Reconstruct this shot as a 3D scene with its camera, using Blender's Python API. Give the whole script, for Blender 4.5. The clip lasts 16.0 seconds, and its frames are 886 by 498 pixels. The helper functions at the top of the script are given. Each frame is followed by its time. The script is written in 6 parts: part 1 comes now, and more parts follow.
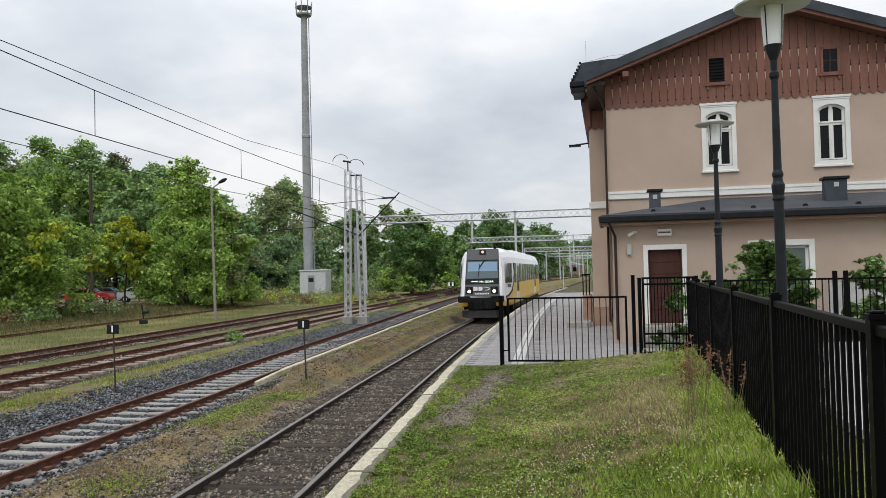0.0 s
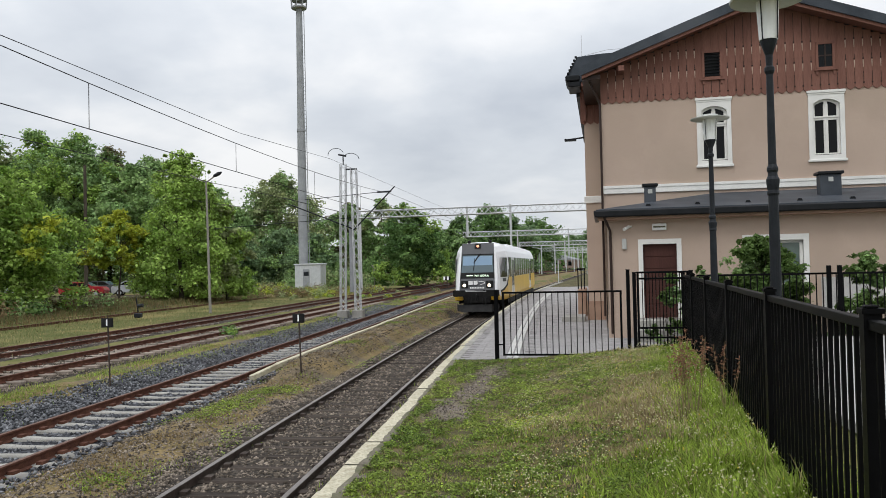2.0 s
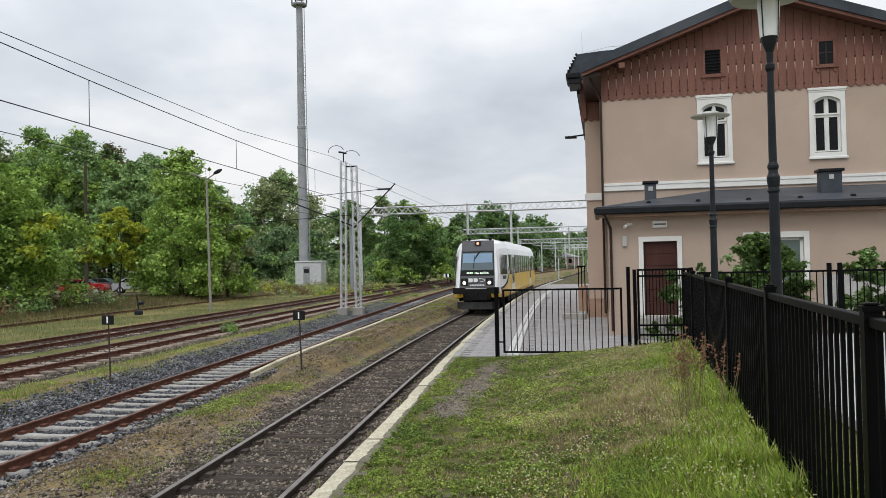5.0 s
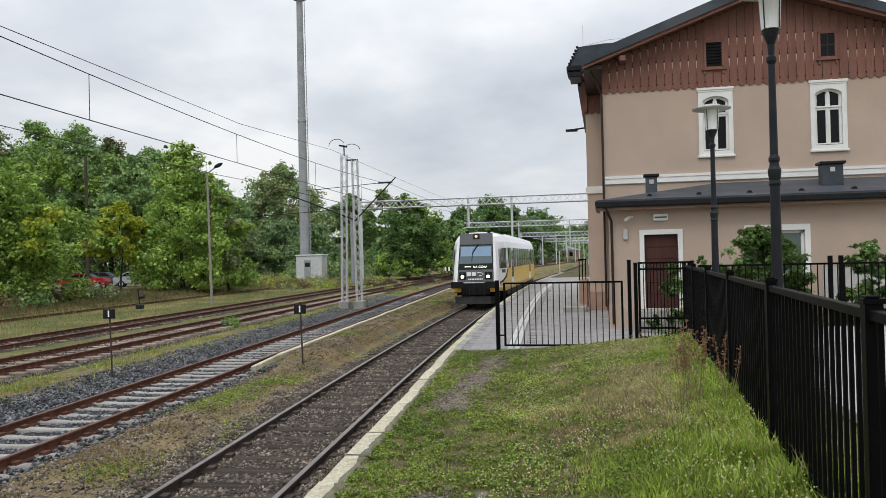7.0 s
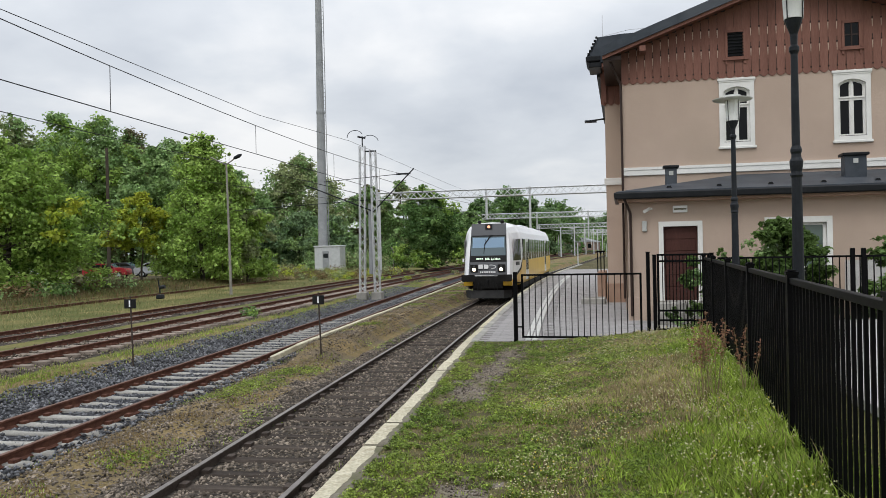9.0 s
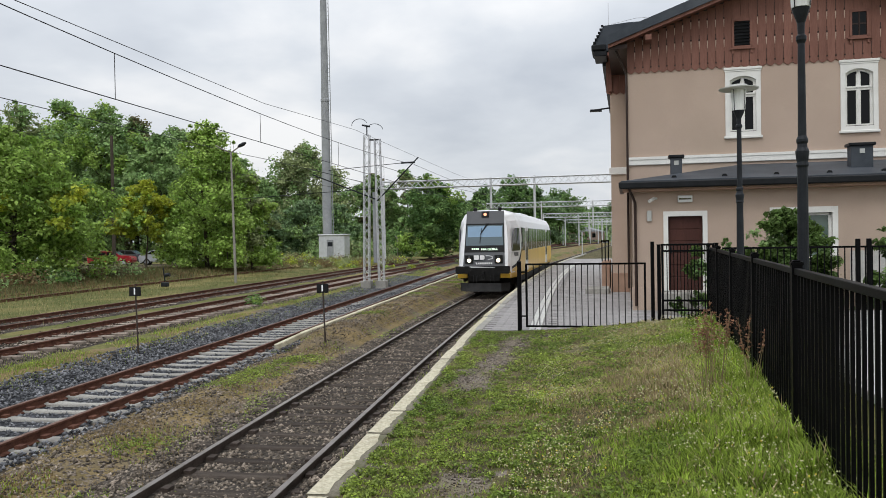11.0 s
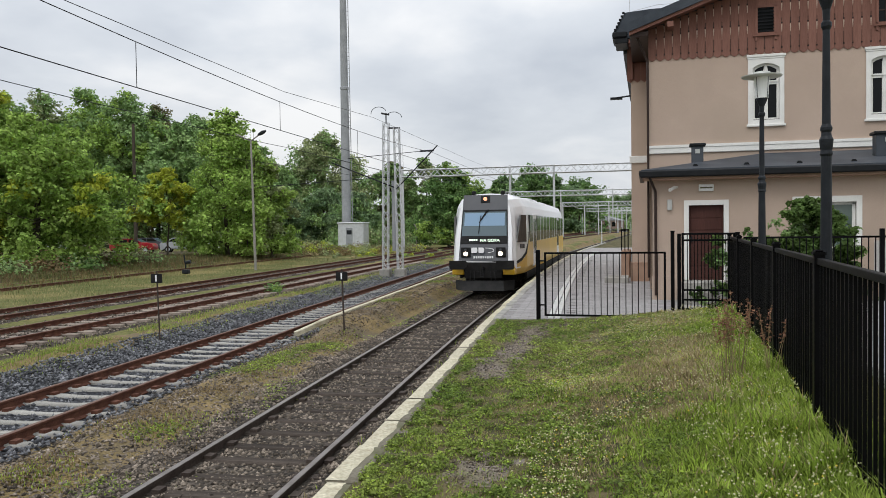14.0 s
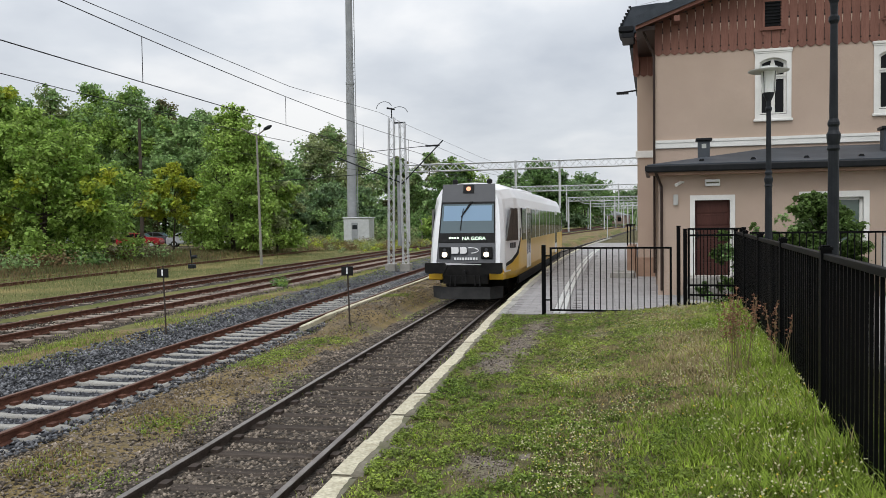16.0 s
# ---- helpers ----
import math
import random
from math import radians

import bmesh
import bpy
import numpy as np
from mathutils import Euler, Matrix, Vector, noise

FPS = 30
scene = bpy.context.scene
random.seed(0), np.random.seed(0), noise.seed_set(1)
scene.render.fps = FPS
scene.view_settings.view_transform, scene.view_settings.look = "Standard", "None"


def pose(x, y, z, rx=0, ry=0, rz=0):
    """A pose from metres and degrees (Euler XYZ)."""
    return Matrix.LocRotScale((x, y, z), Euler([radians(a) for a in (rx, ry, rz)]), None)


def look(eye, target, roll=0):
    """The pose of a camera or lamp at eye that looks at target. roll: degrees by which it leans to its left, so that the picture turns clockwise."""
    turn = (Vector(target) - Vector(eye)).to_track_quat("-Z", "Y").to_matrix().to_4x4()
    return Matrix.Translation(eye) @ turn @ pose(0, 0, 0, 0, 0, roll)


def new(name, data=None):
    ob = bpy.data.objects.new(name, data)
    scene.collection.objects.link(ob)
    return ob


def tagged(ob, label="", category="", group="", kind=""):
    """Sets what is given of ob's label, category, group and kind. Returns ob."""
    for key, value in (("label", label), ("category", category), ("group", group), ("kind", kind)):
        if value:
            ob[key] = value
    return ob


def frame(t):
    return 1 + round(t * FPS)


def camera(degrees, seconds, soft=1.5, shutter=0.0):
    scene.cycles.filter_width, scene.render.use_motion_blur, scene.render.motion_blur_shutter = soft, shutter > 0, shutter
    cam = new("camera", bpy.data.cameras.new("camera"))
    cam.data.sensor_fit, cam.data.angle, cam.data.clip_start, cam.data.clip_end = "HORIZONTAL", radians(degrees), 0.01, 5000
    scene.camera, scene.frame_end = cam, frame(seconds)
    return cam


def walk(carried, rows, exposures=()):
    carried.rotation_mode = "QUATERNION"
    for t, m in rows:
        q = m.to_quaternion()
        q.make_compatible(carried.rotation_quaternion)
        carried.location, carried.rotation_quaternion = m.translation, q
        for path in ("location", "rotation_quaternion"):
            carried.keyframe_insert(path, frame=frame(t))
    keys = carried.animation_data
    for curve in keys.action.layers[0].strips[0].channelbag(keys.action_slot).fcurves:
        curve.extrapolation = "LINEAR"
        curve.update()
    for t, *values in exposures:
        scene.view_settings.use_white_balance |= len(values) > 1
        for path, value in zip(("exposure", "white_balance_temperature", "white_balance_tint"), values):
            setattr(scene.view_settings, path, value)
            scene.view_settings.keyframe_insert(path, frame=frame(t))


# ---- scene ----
# ---- camera ----
EYE = (0.0, 0.0, 2.65)
cam = camera(58.5, 16.0, soft=0.5)
TURNS = [
    (0.0, 91.689, 1.336, 7.032), (0.5, 91.639, 1.323, 6.882), (1.0, 91.525, 1.306, 6.833), (1.5, 91.373, 1.277, 6.702),
    (2.0, 91.251, 1.252, 6.685), (2.5, 91.14, 1.307, 6.702), (3.0, 91.108, 1.275, 6.718), (3.5, 91.146, 1.272, 6.739),
    (4.0, 91.128, 1.21, 6.729), (6.5, 90.752, 1.302, 6.682), (7.0, 90.586, 1.336, 6.771), (7.5, 90.479, 1.366, 7.09),
    (8.0, 90.368, 1.289, 7.449), (8.5, 90.163, 1.208, 7.844), (9.0, 89.987, 1.173, 8.065), (11.5, 89.029, 0.842, 8.521),
    (12.0, 88.917, 0.764, 8.796), (12.5, 88.856, 0.823, 9.158), (13.0, 88.684, 0.834, 9.378), (13.5, 88.524, 0.826, 9.546),
    (14.0, 88.377, 0.773, 9.735), (14.5, 88.256, 0.761, 9.791), (15.0, 88.134, 0.752, 9.908), (15.5, 88.134, 0.743, 9.993),
    (16.0, 88.013, 0.736, 10.134),
]
walk(cam, [(t, pose(*EYE, a, b, c)) for t, a, b, c in TURNS], exposures=[(0.0, 0.0), (16.0, 0.0)])

# ---- light: overcast sky, brightest overhead ----
SUN_ELEV, SUN_TURN = 52.0, 200.0


def make_world():
    w = bpy.data.worlds.new("overcast_sky")
    scene.world = w
    w.use_nodes = True
    nt = w.node_tree
    nt.nodes.clear()
    N, L = nt.nodes.new, nt.links.new
    out, bg = N("ShaderNodeOutputWorld"), N("ShaderNodeBackground")
    co = N("ShaderNodeTexCoord")
    sky = N("ShaderNodeTexSky")
    sky.sky_type, sky.sun_disc = "NISHITA", False
    sky.sun_elevation, sky.sun_rotation = radians(SUN_ELEV), radians(SUN_TURN)
    sky.dust_density, sky.air_density = 2.0, 1.2
    sep = N("ShaderNodeSeparateXYZ")
    L(co.outputs["Generated"], sep.inputs[0])
    # clouds lie in a flat layer: stretch the direction by its height
    up = N("ShaderNodeMath"); up.operation = "MAXIMUM"; up.inputs[1].default_value = 0.0
    L(sep.outputs["Z"], up.inputs[0])
    add = N("ShaderNodeMath"); add.operation = "ADD"; add.inputs[1].default_value = 0.30
    L(up.outputs[0], add.inputs[0])
    div = N("ShaderNodeVectorMath"); div.operation = "DIVIDE"
    L(co.outputs["Generated"], div.inputs[0]); L(add.outputs[0], div.inputs[1])
    n1 = N("ShaderNodeTexNoise"); n1.inputs["Scale"].default_value = 1.1; n1.inputs["Detail"].default_value = 6; n1.inputs["Roughness"].default_value = 0.5
    n2 = N("ShaderNodeTexNoise"); n2.inputs["Scale"].default_value = 2.6; n2.inputs["Detail"].default_value = 5; n2.inputs["Distortion"].default_value = 0.15
    L(div.outputs[0], n1.inputs["Vector"]); L(div.outputs[0], n2.inputs["Vector"])
    mx = N("ShaderNodeMath"); mx.operation = "MULTIPLY_ADD"; mx.inputs[1].default_value = 0.4
    L(n2.outputs["Fac"], mx.inputs[0]); L(n1.outputs["Fac"], mx.inputs[2])
    ramp = N("ShaderNodeValToRGB")
    e = ramp.color_ramp.elements
    e[0].position, e[0].color = 0.52, (0.515, 0.555, 0.62, 1)
    e[1].position, e[1].color = 0.86, (0.90, 0.905, 0.915, 1)
    m = ramp.color_ramp.elements.new(0.70); m.color = (0.675, 0.71, 0.76, 1)
    L(mx.outputs[0], ramp.inputs[0])
    # luminance grows towards the zenith, as under a closed cloud cover
    lum = N("ShaderNodeMapRange"); lum.inputs[1].default_value = 0.0; lum.inputs[2].default_value = 1.0
    lum.inputs[3].default_value = 1.0; lum.inputs[4].default_value = 2.35
    pw = N("ShaderNodeMath"); pw.operation = "POWER"; pw.inputs[1].default_value = 1.5
    L(up.outputs[0], pw.inputs[0]); L(pw.outputs[0], lum.inputs[0])
    mul = N("ShaderNodeVectorMath"); mul.operation = "SCALE"
    L(ramp.outputs[0], mul.inputs[0]); L(lum.outputs[0], mul.inputs["Scale"])
    sc = N("ShaderNodeVectorMath"); sc.operation = "SCALE"; sc.inputs["Scale"].default_value = 0.1
    L(sky.outputs[0], sc.inputs[0])
    mix = N("ShaderNodeMix"); mix.data_type = "RGBA"; mix.inputs[0].default_value = 0.93
    L(sc.outputs[0], mix.inputs[6]); L(mul.outputs[0], mix.inputs[7])
    L(mix.outputs[2], bg.inputs[0])
    bg.inputs[1].default_value = 1.0
    L(bg.outputs[0], out.inputs[0])


make_world()
sun = new("sun", bpy.data.lights.new("sun", "SUN"))
sun.data.energy, sun.data.angle, sun.data.color = 0.95, radians(25), (1.0, 0.985, 0.965)
_a, _e = radians(SUN_TURN), radians(SUN_ELEV)
sun.matrix_world = look((0, 0, 30), Vector((0, 0, 30)) - 10 * Vector((math.sin(_a) * math.cos(_e), math.cos(_a) * math.cos(_e), math.sin(_e))))


# ---- materials ----
def surf(name, c1, c2, scale=6.0, rough=0.7, bump=0.15, metal=0.0, fine=60.0, c3=None, speck=0.0, obj=False, coat=0.0, stretch=None, rnd=0.0, bdist=0.02, spec=None):
    """Two-scale mottled surface: colour drifts from c1 to c2 with coarse noise, grain modulates it, c3 stains."""
    m = bpy.data.materials.new(name)
    m.use_nodes = True
    nt = m.node_tree
    N, L = nt.nodes.new, nt.links.new
    b = nt.nodes["Principled BSDF"]
    co = N("ShaderNodeTexCoord")
    vec = co.outputs["Object"]
    if stretch:
        mp = N("ShaderNodeMapping"); mp.inputs["Scale"].default_value = stretch
        L(vec, mp.inputs[0]); vec = mp.outputs[0]
    n1 = N("ShaderNodeTexNoise"); n1.inputs["Scale"].default_value = scale; n1.inputs["Detail"].default_value = 6; n1.inputs["Roughness"].default_value = 0.6
    n2 = N("ShaderNodeTexNoise"); n2.inputs["Scale"].default_value = fine; n2.inputs["Detail"].default_value = 3
    L(vec, n1.inputs["Vector"]); L(vec, n2.inputs["Vector"])
    r = N("ShaderNodeValToRGB")
    r.color_ramp.elements[0].position, r.color_ramp.elements[1].position = 0.36, 0.66
    r.color_ramp.elements[0].color, r.color_ramp.elements[1].color = (*c1, 1), (*c2, 1)
    L(n1.outputs["Fac"], r.inputs[0])
    col = r.outputs[0]
    g = N("ShaderNodeMapRange"); g.inputs[1].default_value, g.inputs[2].default_value = 0.3, 0.7
    g.inputs[3].default_value, g.inputs[4].default_value = 1 - min(0.22, 0.02 + bump * 0.7) - speck, 1 + min(0.22, 0.02 + bump * 0.7) + speck
    L(n2.outputs["Fac"], g.inputs[0])
    s = N("ShaderNodeVectorMath"); s.operation = "SCALE"
    L(col, s.inputs[0]); L(g.outputs[0], s.inputs["Scale"])
    col = s.outputs[0]
    if rnd:
        oi = N("ShaderNodeObjectInfo"); geo = N("ShaderNodeNewGeometry")
        ad = N("ShaderNodeMath"); ad.operation = "ADD"; L(oi.outputs["Random"], ad.inputs[0]); L(geo.outputs["Random Per Island"], ad.inputs[1])
        fr = N("ShaderNodeMath"); fr.operation = "FRACT"; L(ad.outputs[0], fr.inputs[0])
        k = N("ShaderNodeMapRange"); k.inputs[3].default_value, k.inputs[4].default_value = 1 - rnd, 1 + rnd
        L(fr.outputs[0], k.inputs[0])
        s2 = N("ShaderNodeVectorMath"); s2.operation = "SCALE"
        L(col, s2.inputs[0]); L(k.outputs[0], s2.inputs["Scale"]); col = s2.outputs[0]
    if c3:
        n3 = N("ShaderNodeTexNoise"); n3.inputs["Scale"].default_value = scale * 0.45; n3.inputs["Detail"].default_value = 8
        L(vec, n3.inputs["Vector"])
        r3 = N("ShaderNodeValToRGB")
        r3.color_ramp.elements[0].position, r3.color_ramp.elements[1].position = 0.5, 0.68
        L(n3.outputs["Fac"], r3.inputs[0])
        mx = N("ShaderNodeMix"); mx.data_type = "RGBA"
        L(r3.outputs[0], mx.inputs[0]); L(col, mx.inputs[6]); mx.inputs[7].default_value = (*c3, 1)
        col = mx.outputs[2]
    L(col, b.inputs["Base Color"])
    b.inputs["Roughness"].default_value, b.inputs["Metallic"].default_value = rough, metal
    b.inputs["Specular IOR Level"].default_value = spec if spec is not None else 0.5 if coat or metal else 0.15
    if coat:
        b.inputs["Coat Weight"].default_value, b.inputs["Coat Roughness"].default_value = coat, 0.08
    if bump:
        bp = N("ShaderNodeBump"); bp.inputs["Strength"].default_value, bp.inputs["Distance"].default_value = bump, bdist
        L(n2.outputs["Fac"], bp.inputs["Height"]); L(bp.outputs[0], b.inputs["Normal"])
    return m


def glow(name, c, k):
    m = bpy.data.materials.new(name)
    m.use_nodes = True
    b = m.node_tree.nodes["Principled BSDF"]
    b.inputs["Base Color"].default_value = (*c, 1)
    b.inputs["Emission Color"].default_value = (*c, 1)
    b.inputs["Emission Strength"].default_value = k
    return m


def glassy(name, c, rough=0.06, spec=0.8):
    m = bpy.data.materials.new(name)
    m.use_nodes = True
    b = m.node_tree.nodes["Principled BSDF"]
    b.inputs["Base Color"].default_value = (*c, 1)
    b.inputs["Roughness"].default_value = rough
    b.inputs["Specular IOR Level"].default_value = spec
    return m


M = dict(
    stucco=surf("beige_stucco", (0.455, 0.350, 0.280), (0.50, 0.388, 0.312), 0.7, 0.9, 0.25, fine=180, c3=(0.435, 0.342, 0.268)),
    trim=surf("white_render", (0.72, 0.71, 0.67), (0.80, 0.79, 0.75), 2, 0.8, 0.1, fine=90),
    plinth=surf("plinth_brown", (0.33, 0.215, 0.155), (0.39, 0.26, 0.19), 3, 0.85, 0.2, fine=80),
    board=surf("red_brown_board", (0.185, 0.088, 0.066), (0.225, 0.110, 0.083), 3, 0.65, 0.15, fine=50, stretch=(1, 1, 0.12), rnd=0.08),
    roof=surf("dark_roof_sheet", (0.036, 0.043, 0.052), (0.058, 0.067, 0.079), 1.5, 0.5, 0.08, fine=30, c3=(0.075, 0.083, 0.094)),
    gutter=surf("black_sheet", (0.010, 0.011, 0.012), (0.016, 0.017, 0.019), 4, 0.4, 0.03),
    gutterbrown=surf("brown_sheet", (0.034, 0.022, 0.018), (0.046, 0.030, 0.025), 4, 0.4, 0.03),
    door=surf("brown_door", (0.062, 0.026, 0.021), (0.08, 0.034, 0.027), 4, 0.5, 0.1, fine=60, stretch=(1, 1, 0.15)),
    pane=glassy("dark_window_glass", (0.006, 0.007, 0.008), 0.05, 0.16),
    frosted=glassy("pale_pane", (0.10, 0.14, 0.12), 0.15),
    fence=surf("black_powder_coat", (0.003, 0.003, 0.0033), (0.005, 0.005, 0.0055), 5, 0.45, 0.05, fine=120, spec=0.06),
    iron=surf("dark_cast_iron", (0.014, 0.016, 0.019), (0.022, 0.025, 0.029), 6, 0.45, 0.12, fine=60),
    opal=surf("opal_lamp_glass", (0.74, 0.75, 0.73), (0.80, 0.81, 0.79), 3, 0.25, 0.0),
    lampcap=surf("pale_lamp_cap", (0.42, 0.43, 0.40), (0.5, 0.5, 0.48), 4, 0.4, 0.03),
    railtop=surf("worn_rail", (0.16, 0.135, 0.12), (0.24, 0.215, 0.20), 3, 0.38, 0.1, metal=0.6, fine=80),
    rust=surf("rusty_rail", (0.080, 0.034, 0.023), (0.135, 0.060, 0.039), 5, 0.85, 0.3, fine=70, rnd=0.1),
    rusttop=surf("rusty_rail_head", (0.115, 0.064, 0.047), (0.175, 0.105, 0.082), 5, 0.6, 0.2, fine=70),
    darkrail=surf("dark_rail", (0.045, 0.034, 0.028), (0.075, 0.058, 0.048), 5, 0.75, 0.3, fine=70),
    wood=surf("old_sleeper", (0.034, 0.027, 0.022), (0.072, 0.058, 0.048), 3, 0.9, 0.5, fine=50, stretch=(0.25, 2, 1), rnd=0.25),
    brownwood=surf("brown_sleeper", (0.21, 0.17, 0.14), (0.32, 0.27, 0.225), 3, 0.9, 0.4, fine=50, stretch=(0.25, 2, 1), rnd=0.25),
    concrete=surf("pale_concrete", (0.27, 0.26, 0.235), (0.40, 0.385, 0.35), 3, 0.9, 0.3, fine=60, c3=(0.2, 0.19, 0.17), rnd=0.12),
    edge=surf("white_painted_kerb", (0.43, 0.39, 0.28), (0.60, 0.56, 0.43), 5, 0.9, 0.7, fine=30, c3=(0.30, 0.26, 0.18), rnd=0.08),
    yard=surf("pale_yard_concrete", (0.42, 0.41, 0.39), (0.52, 0.51, 0.48), 2, 0.9, 0.2, fine=60, rnd=0.05),
    kerbstone=surf("dirty_kerb_concrete", (0.13, 0.115, 0.085), (0.22, 0.20, 0.16), 4, 0.95, 0.5, fine=40, c3=(0.09, 0.095, 0.04), rnd=0.1),
    edgeyellow=surf("yellow_kerb", (0.46, 0.42, 0.29), (0.58, 0.54, 0.40), 3, 0.85, 0.3, fine=60, rnd=0.08),
    paver=surf("grey_paver", (0.27, 0.255, 0.25), (0.34, 0.325, 0.315), 2.5, 0.85, 0.3, fine=70, rnd=0.1),
    tactile=surf("pale_tactile_paver", (0.46, 0.45, 0.43), (0.56, 0.55, 0.52), 3, 0.8, 0.2, fine=70, rnd=0.06),
    stone=surf("ballast_stone", (0.085, 0.069, 0.053), (0.25, 0.208, 0.166), 4, 0.9, 0.4, fine=50, rnd=0.75),
    stoneblue=surf("new_ballast_stone", (0.078, 0.080, 0.087), (0.190, 0.193, 0.202), 4, 0.9, 0.4, fine=50, rnd=0.75),
    galv=surf("galvanised_steel", (0.52, 0.53, 0.54), (0.62, 0.63, 0.64), 3, 0.5, 0.05, metal=0.35, fine=40),
    mastgrey=surf("concrete_mast", (0.27, 0.28, 0.29), (0.34, 0.35, 0.36), 1.2, 0.8, 0.15, fine=30),
    postgrey=surf("concrete_post", (0.24, 0.225, 0.195), (0.31, 0.295, 0.26), 2, 0.9, 0.2, fine=40),
    wire=surf("dark_wire", (0.02, 0.02, 0.022), (0.03, 0.03, 0.033), 3, 0.6, 0.0),
    white=surf("white_train_paint", (0.76, 0.765, 0.77), (0.81, 0.815, 0.82), 1.2, 0.35, 0.0, coat=0.4),
    yellow=surf("yellow_train_paint", (0.62, 0.37, 0.015), (0.70, 0.43, 0.02), 1.2, 0.35, 0.0, coat=0.12),
    dgrey=surf("dark_grey_train_paint", (0.043, 0.046, 0.052), (0.055, 0.058, 0.065), 1.2, 0.4, 0.0, coat=0.3),
    under=surf("grimy_underframe", (0.009, 0.009, 0.009), (0.020, 0.019, 0.018), 3, 0.75, 0.2),
    plough=surf("grey_snow_plough", (0.022, 0.022, 0.022), (0.038, 0.037, 0.036), 3, 0.6, 0.1),
    trainglass=glassy("tinted_train_glass", (0.012, 0.012, 0.011), 0.05, 0.16),
    # reflected sky painted into the glass: pale blue upper panel, blue-grey screen
    skyvisor=glassy("sky_visor_blue", (0.22, 0.34, 0.47), 0.1, 0.6),
    screen=glassy("windscreen_glass", (0.085, 0.125, 0.14), 0.04, 0.8),
    head=glow("headlamp_glow", (1.0, 0.86, 0.66), 3.0),
    toplamp=glow("top_lamp_glow", (1.0, 0.42, 0.24), 1.0),
    led=glow("display_glow", (0.80, 1.0, 0.78), 1.0),
    black=surf("black_rubber", (0.012, 0.012, 0.012), (0.02, 0.02, 0.02), 5, 0.6, 0.0),
    letter=surf("white_lettering", (0.88, 0.88, 0.88), (0.9, 0.9, 0.9), 5, 0.5, 0.0),
    carred=surf("red_car_paint", (0.36, 0.008, 0.018), (0.40, 0.010, 0.022), 2, 0.3, 0.0, coat=0.7),
    carsilver=surf("silver_car_paint", (0.42, 0.44, 0.46), (0.48, 0.5, 0.52), 2, 0.3, 0.0, coat=0.7),
    cardark=surf("dark_car_paint", (0.05, 0.055, 0.065), (0.06, 0.065, 0.075), 2, 0.3, 0.0, coat=0.7),
    carwhite=surf("white_car_paint", (0.7, 0.7, 0.7), (0.75, 0.75, 0.75), 2, 0.3, 0.0, coat=0.7),
    brick=surf("far_red_brick", (0.22, 0.165, 0.135), (0.29, 0.22, 0.18), 2, 0.9, 0.1),
    bark=surf("bark", (0.05, 0.04, 0.03), (0.09, 0.075, 0.058), 4, 0.95, 0.5, fine=30, stretch=(1, 1, 0.25)),
    dryseed=surf("rusty_seed_heads", (0.24, 0.12, 0.075), (0.36, 0.20, 0.13), 8, 0.9, 0.0, rnd=0.3),
    petal=surf("white_petals", (0.50, 0.47, 0.27), (0.66, 0.62, 0.38), 8, 0.8, 0.0, rnd=0.1),
    petaly=surf("yellow_petals", (0.62, 0.48, 0.06), (0.7, 0.55, 0.1), 8, 0.8, 0.0, rnd=0.1),
)


def leaf_mat(name, c1, c2, rnd=0.48):
    """Leaves: colour varies per leaf and per clump, with some light through them."""
    m = surf(name, c1, c2, 0.5, 0.55, 0.0, fine=3.0, rnd=rnd, speck=0.2)
    nt = m.node_tree
    b = nt.nodes["Principled BSDF"]
    tr = nt.nodes.new("ShaderNodeBsdfTranslucent")
    mix = nt.nodes.new("ShaderNodeMixShader")
    mix.inputs[0].default_value = 0.45
    src = b.inputs["Base Color"].links[0].from_socket
    nt.links.new(src, tr.inputs[0])
    nt.links.new(b.outputs[0], mix.inputs[1]); nt.links.new(tr.outputs[0], mix.inputs[2])
    nt.links.new(mix.outputs[0], nt.nodes["Material Output"].inputs[0])
    return m


M["leaf"] = leaf_mat("green_leaves", (0.20, 0.32, 0.065), (0.36, 0.49, 0.12))
M["leafdark"] = leaf_mat("dark_green_leaves", (0.20, 0.32, 0.125), (0.35, 0.48, 0.19))
M["leafmid"] = leaf_mat("mid_green_leaves", (0.28, 0.42, 0.10), (0.45, 0.60, 0.16))
M["leafshrub"] = leaf_mat("glossy_shrub_leaves", (0.075, 0.13, 0.035), (0.15, 0.23, 0.06))
M["leafdeep"] = leaf_mat("deep_green_leaves", (0.105, 0.20, 0.065), (0.20, 0.31, 0.10))
# bluish tone paints distance haze into the leaves of far trees
M["leaffar"] = leaf_mat("haze_blue_green_leaves", (0.17, 0.27, 0.14), (0.28, 0.38, 0.19))
M["leafolive"] = leaf_mat("olive_leaves", (0.25, 0.30, 0.14), (0.37, 0.41, 0.20))
M["leafyellow"] = leaf_mat("yellowing_leaves", (0.32, 0.39, 0.05), (0.50, 0.52, 0.07))
M["leafbrown"] = leaf_mat("browning_leaves", (0.155, 0.145, 0.075), (0.21, 0.185, 0.095))
M["blade"] = leaf_mat("grass_blades", (0.178, 0.262, 0.036), (0.37, 0.465, 0.078), 0.65)
M["clover"] = leaf_mat("clover_leaves", (0.14, 0.205, 0.046), (0.255, 0.315, 0.072), 0.7)
M["bankdry"] = leaf_mat("brown_bank_grass", (0.155, 0.11, 0.052), (0.25, 0.182, 0.09), 0.35)
M["bankgreen"] = leaf_mat("dark_bank_grass", (0.105, 0.125, 0.045), (0.19, 0.205, 0.08), 0.4)
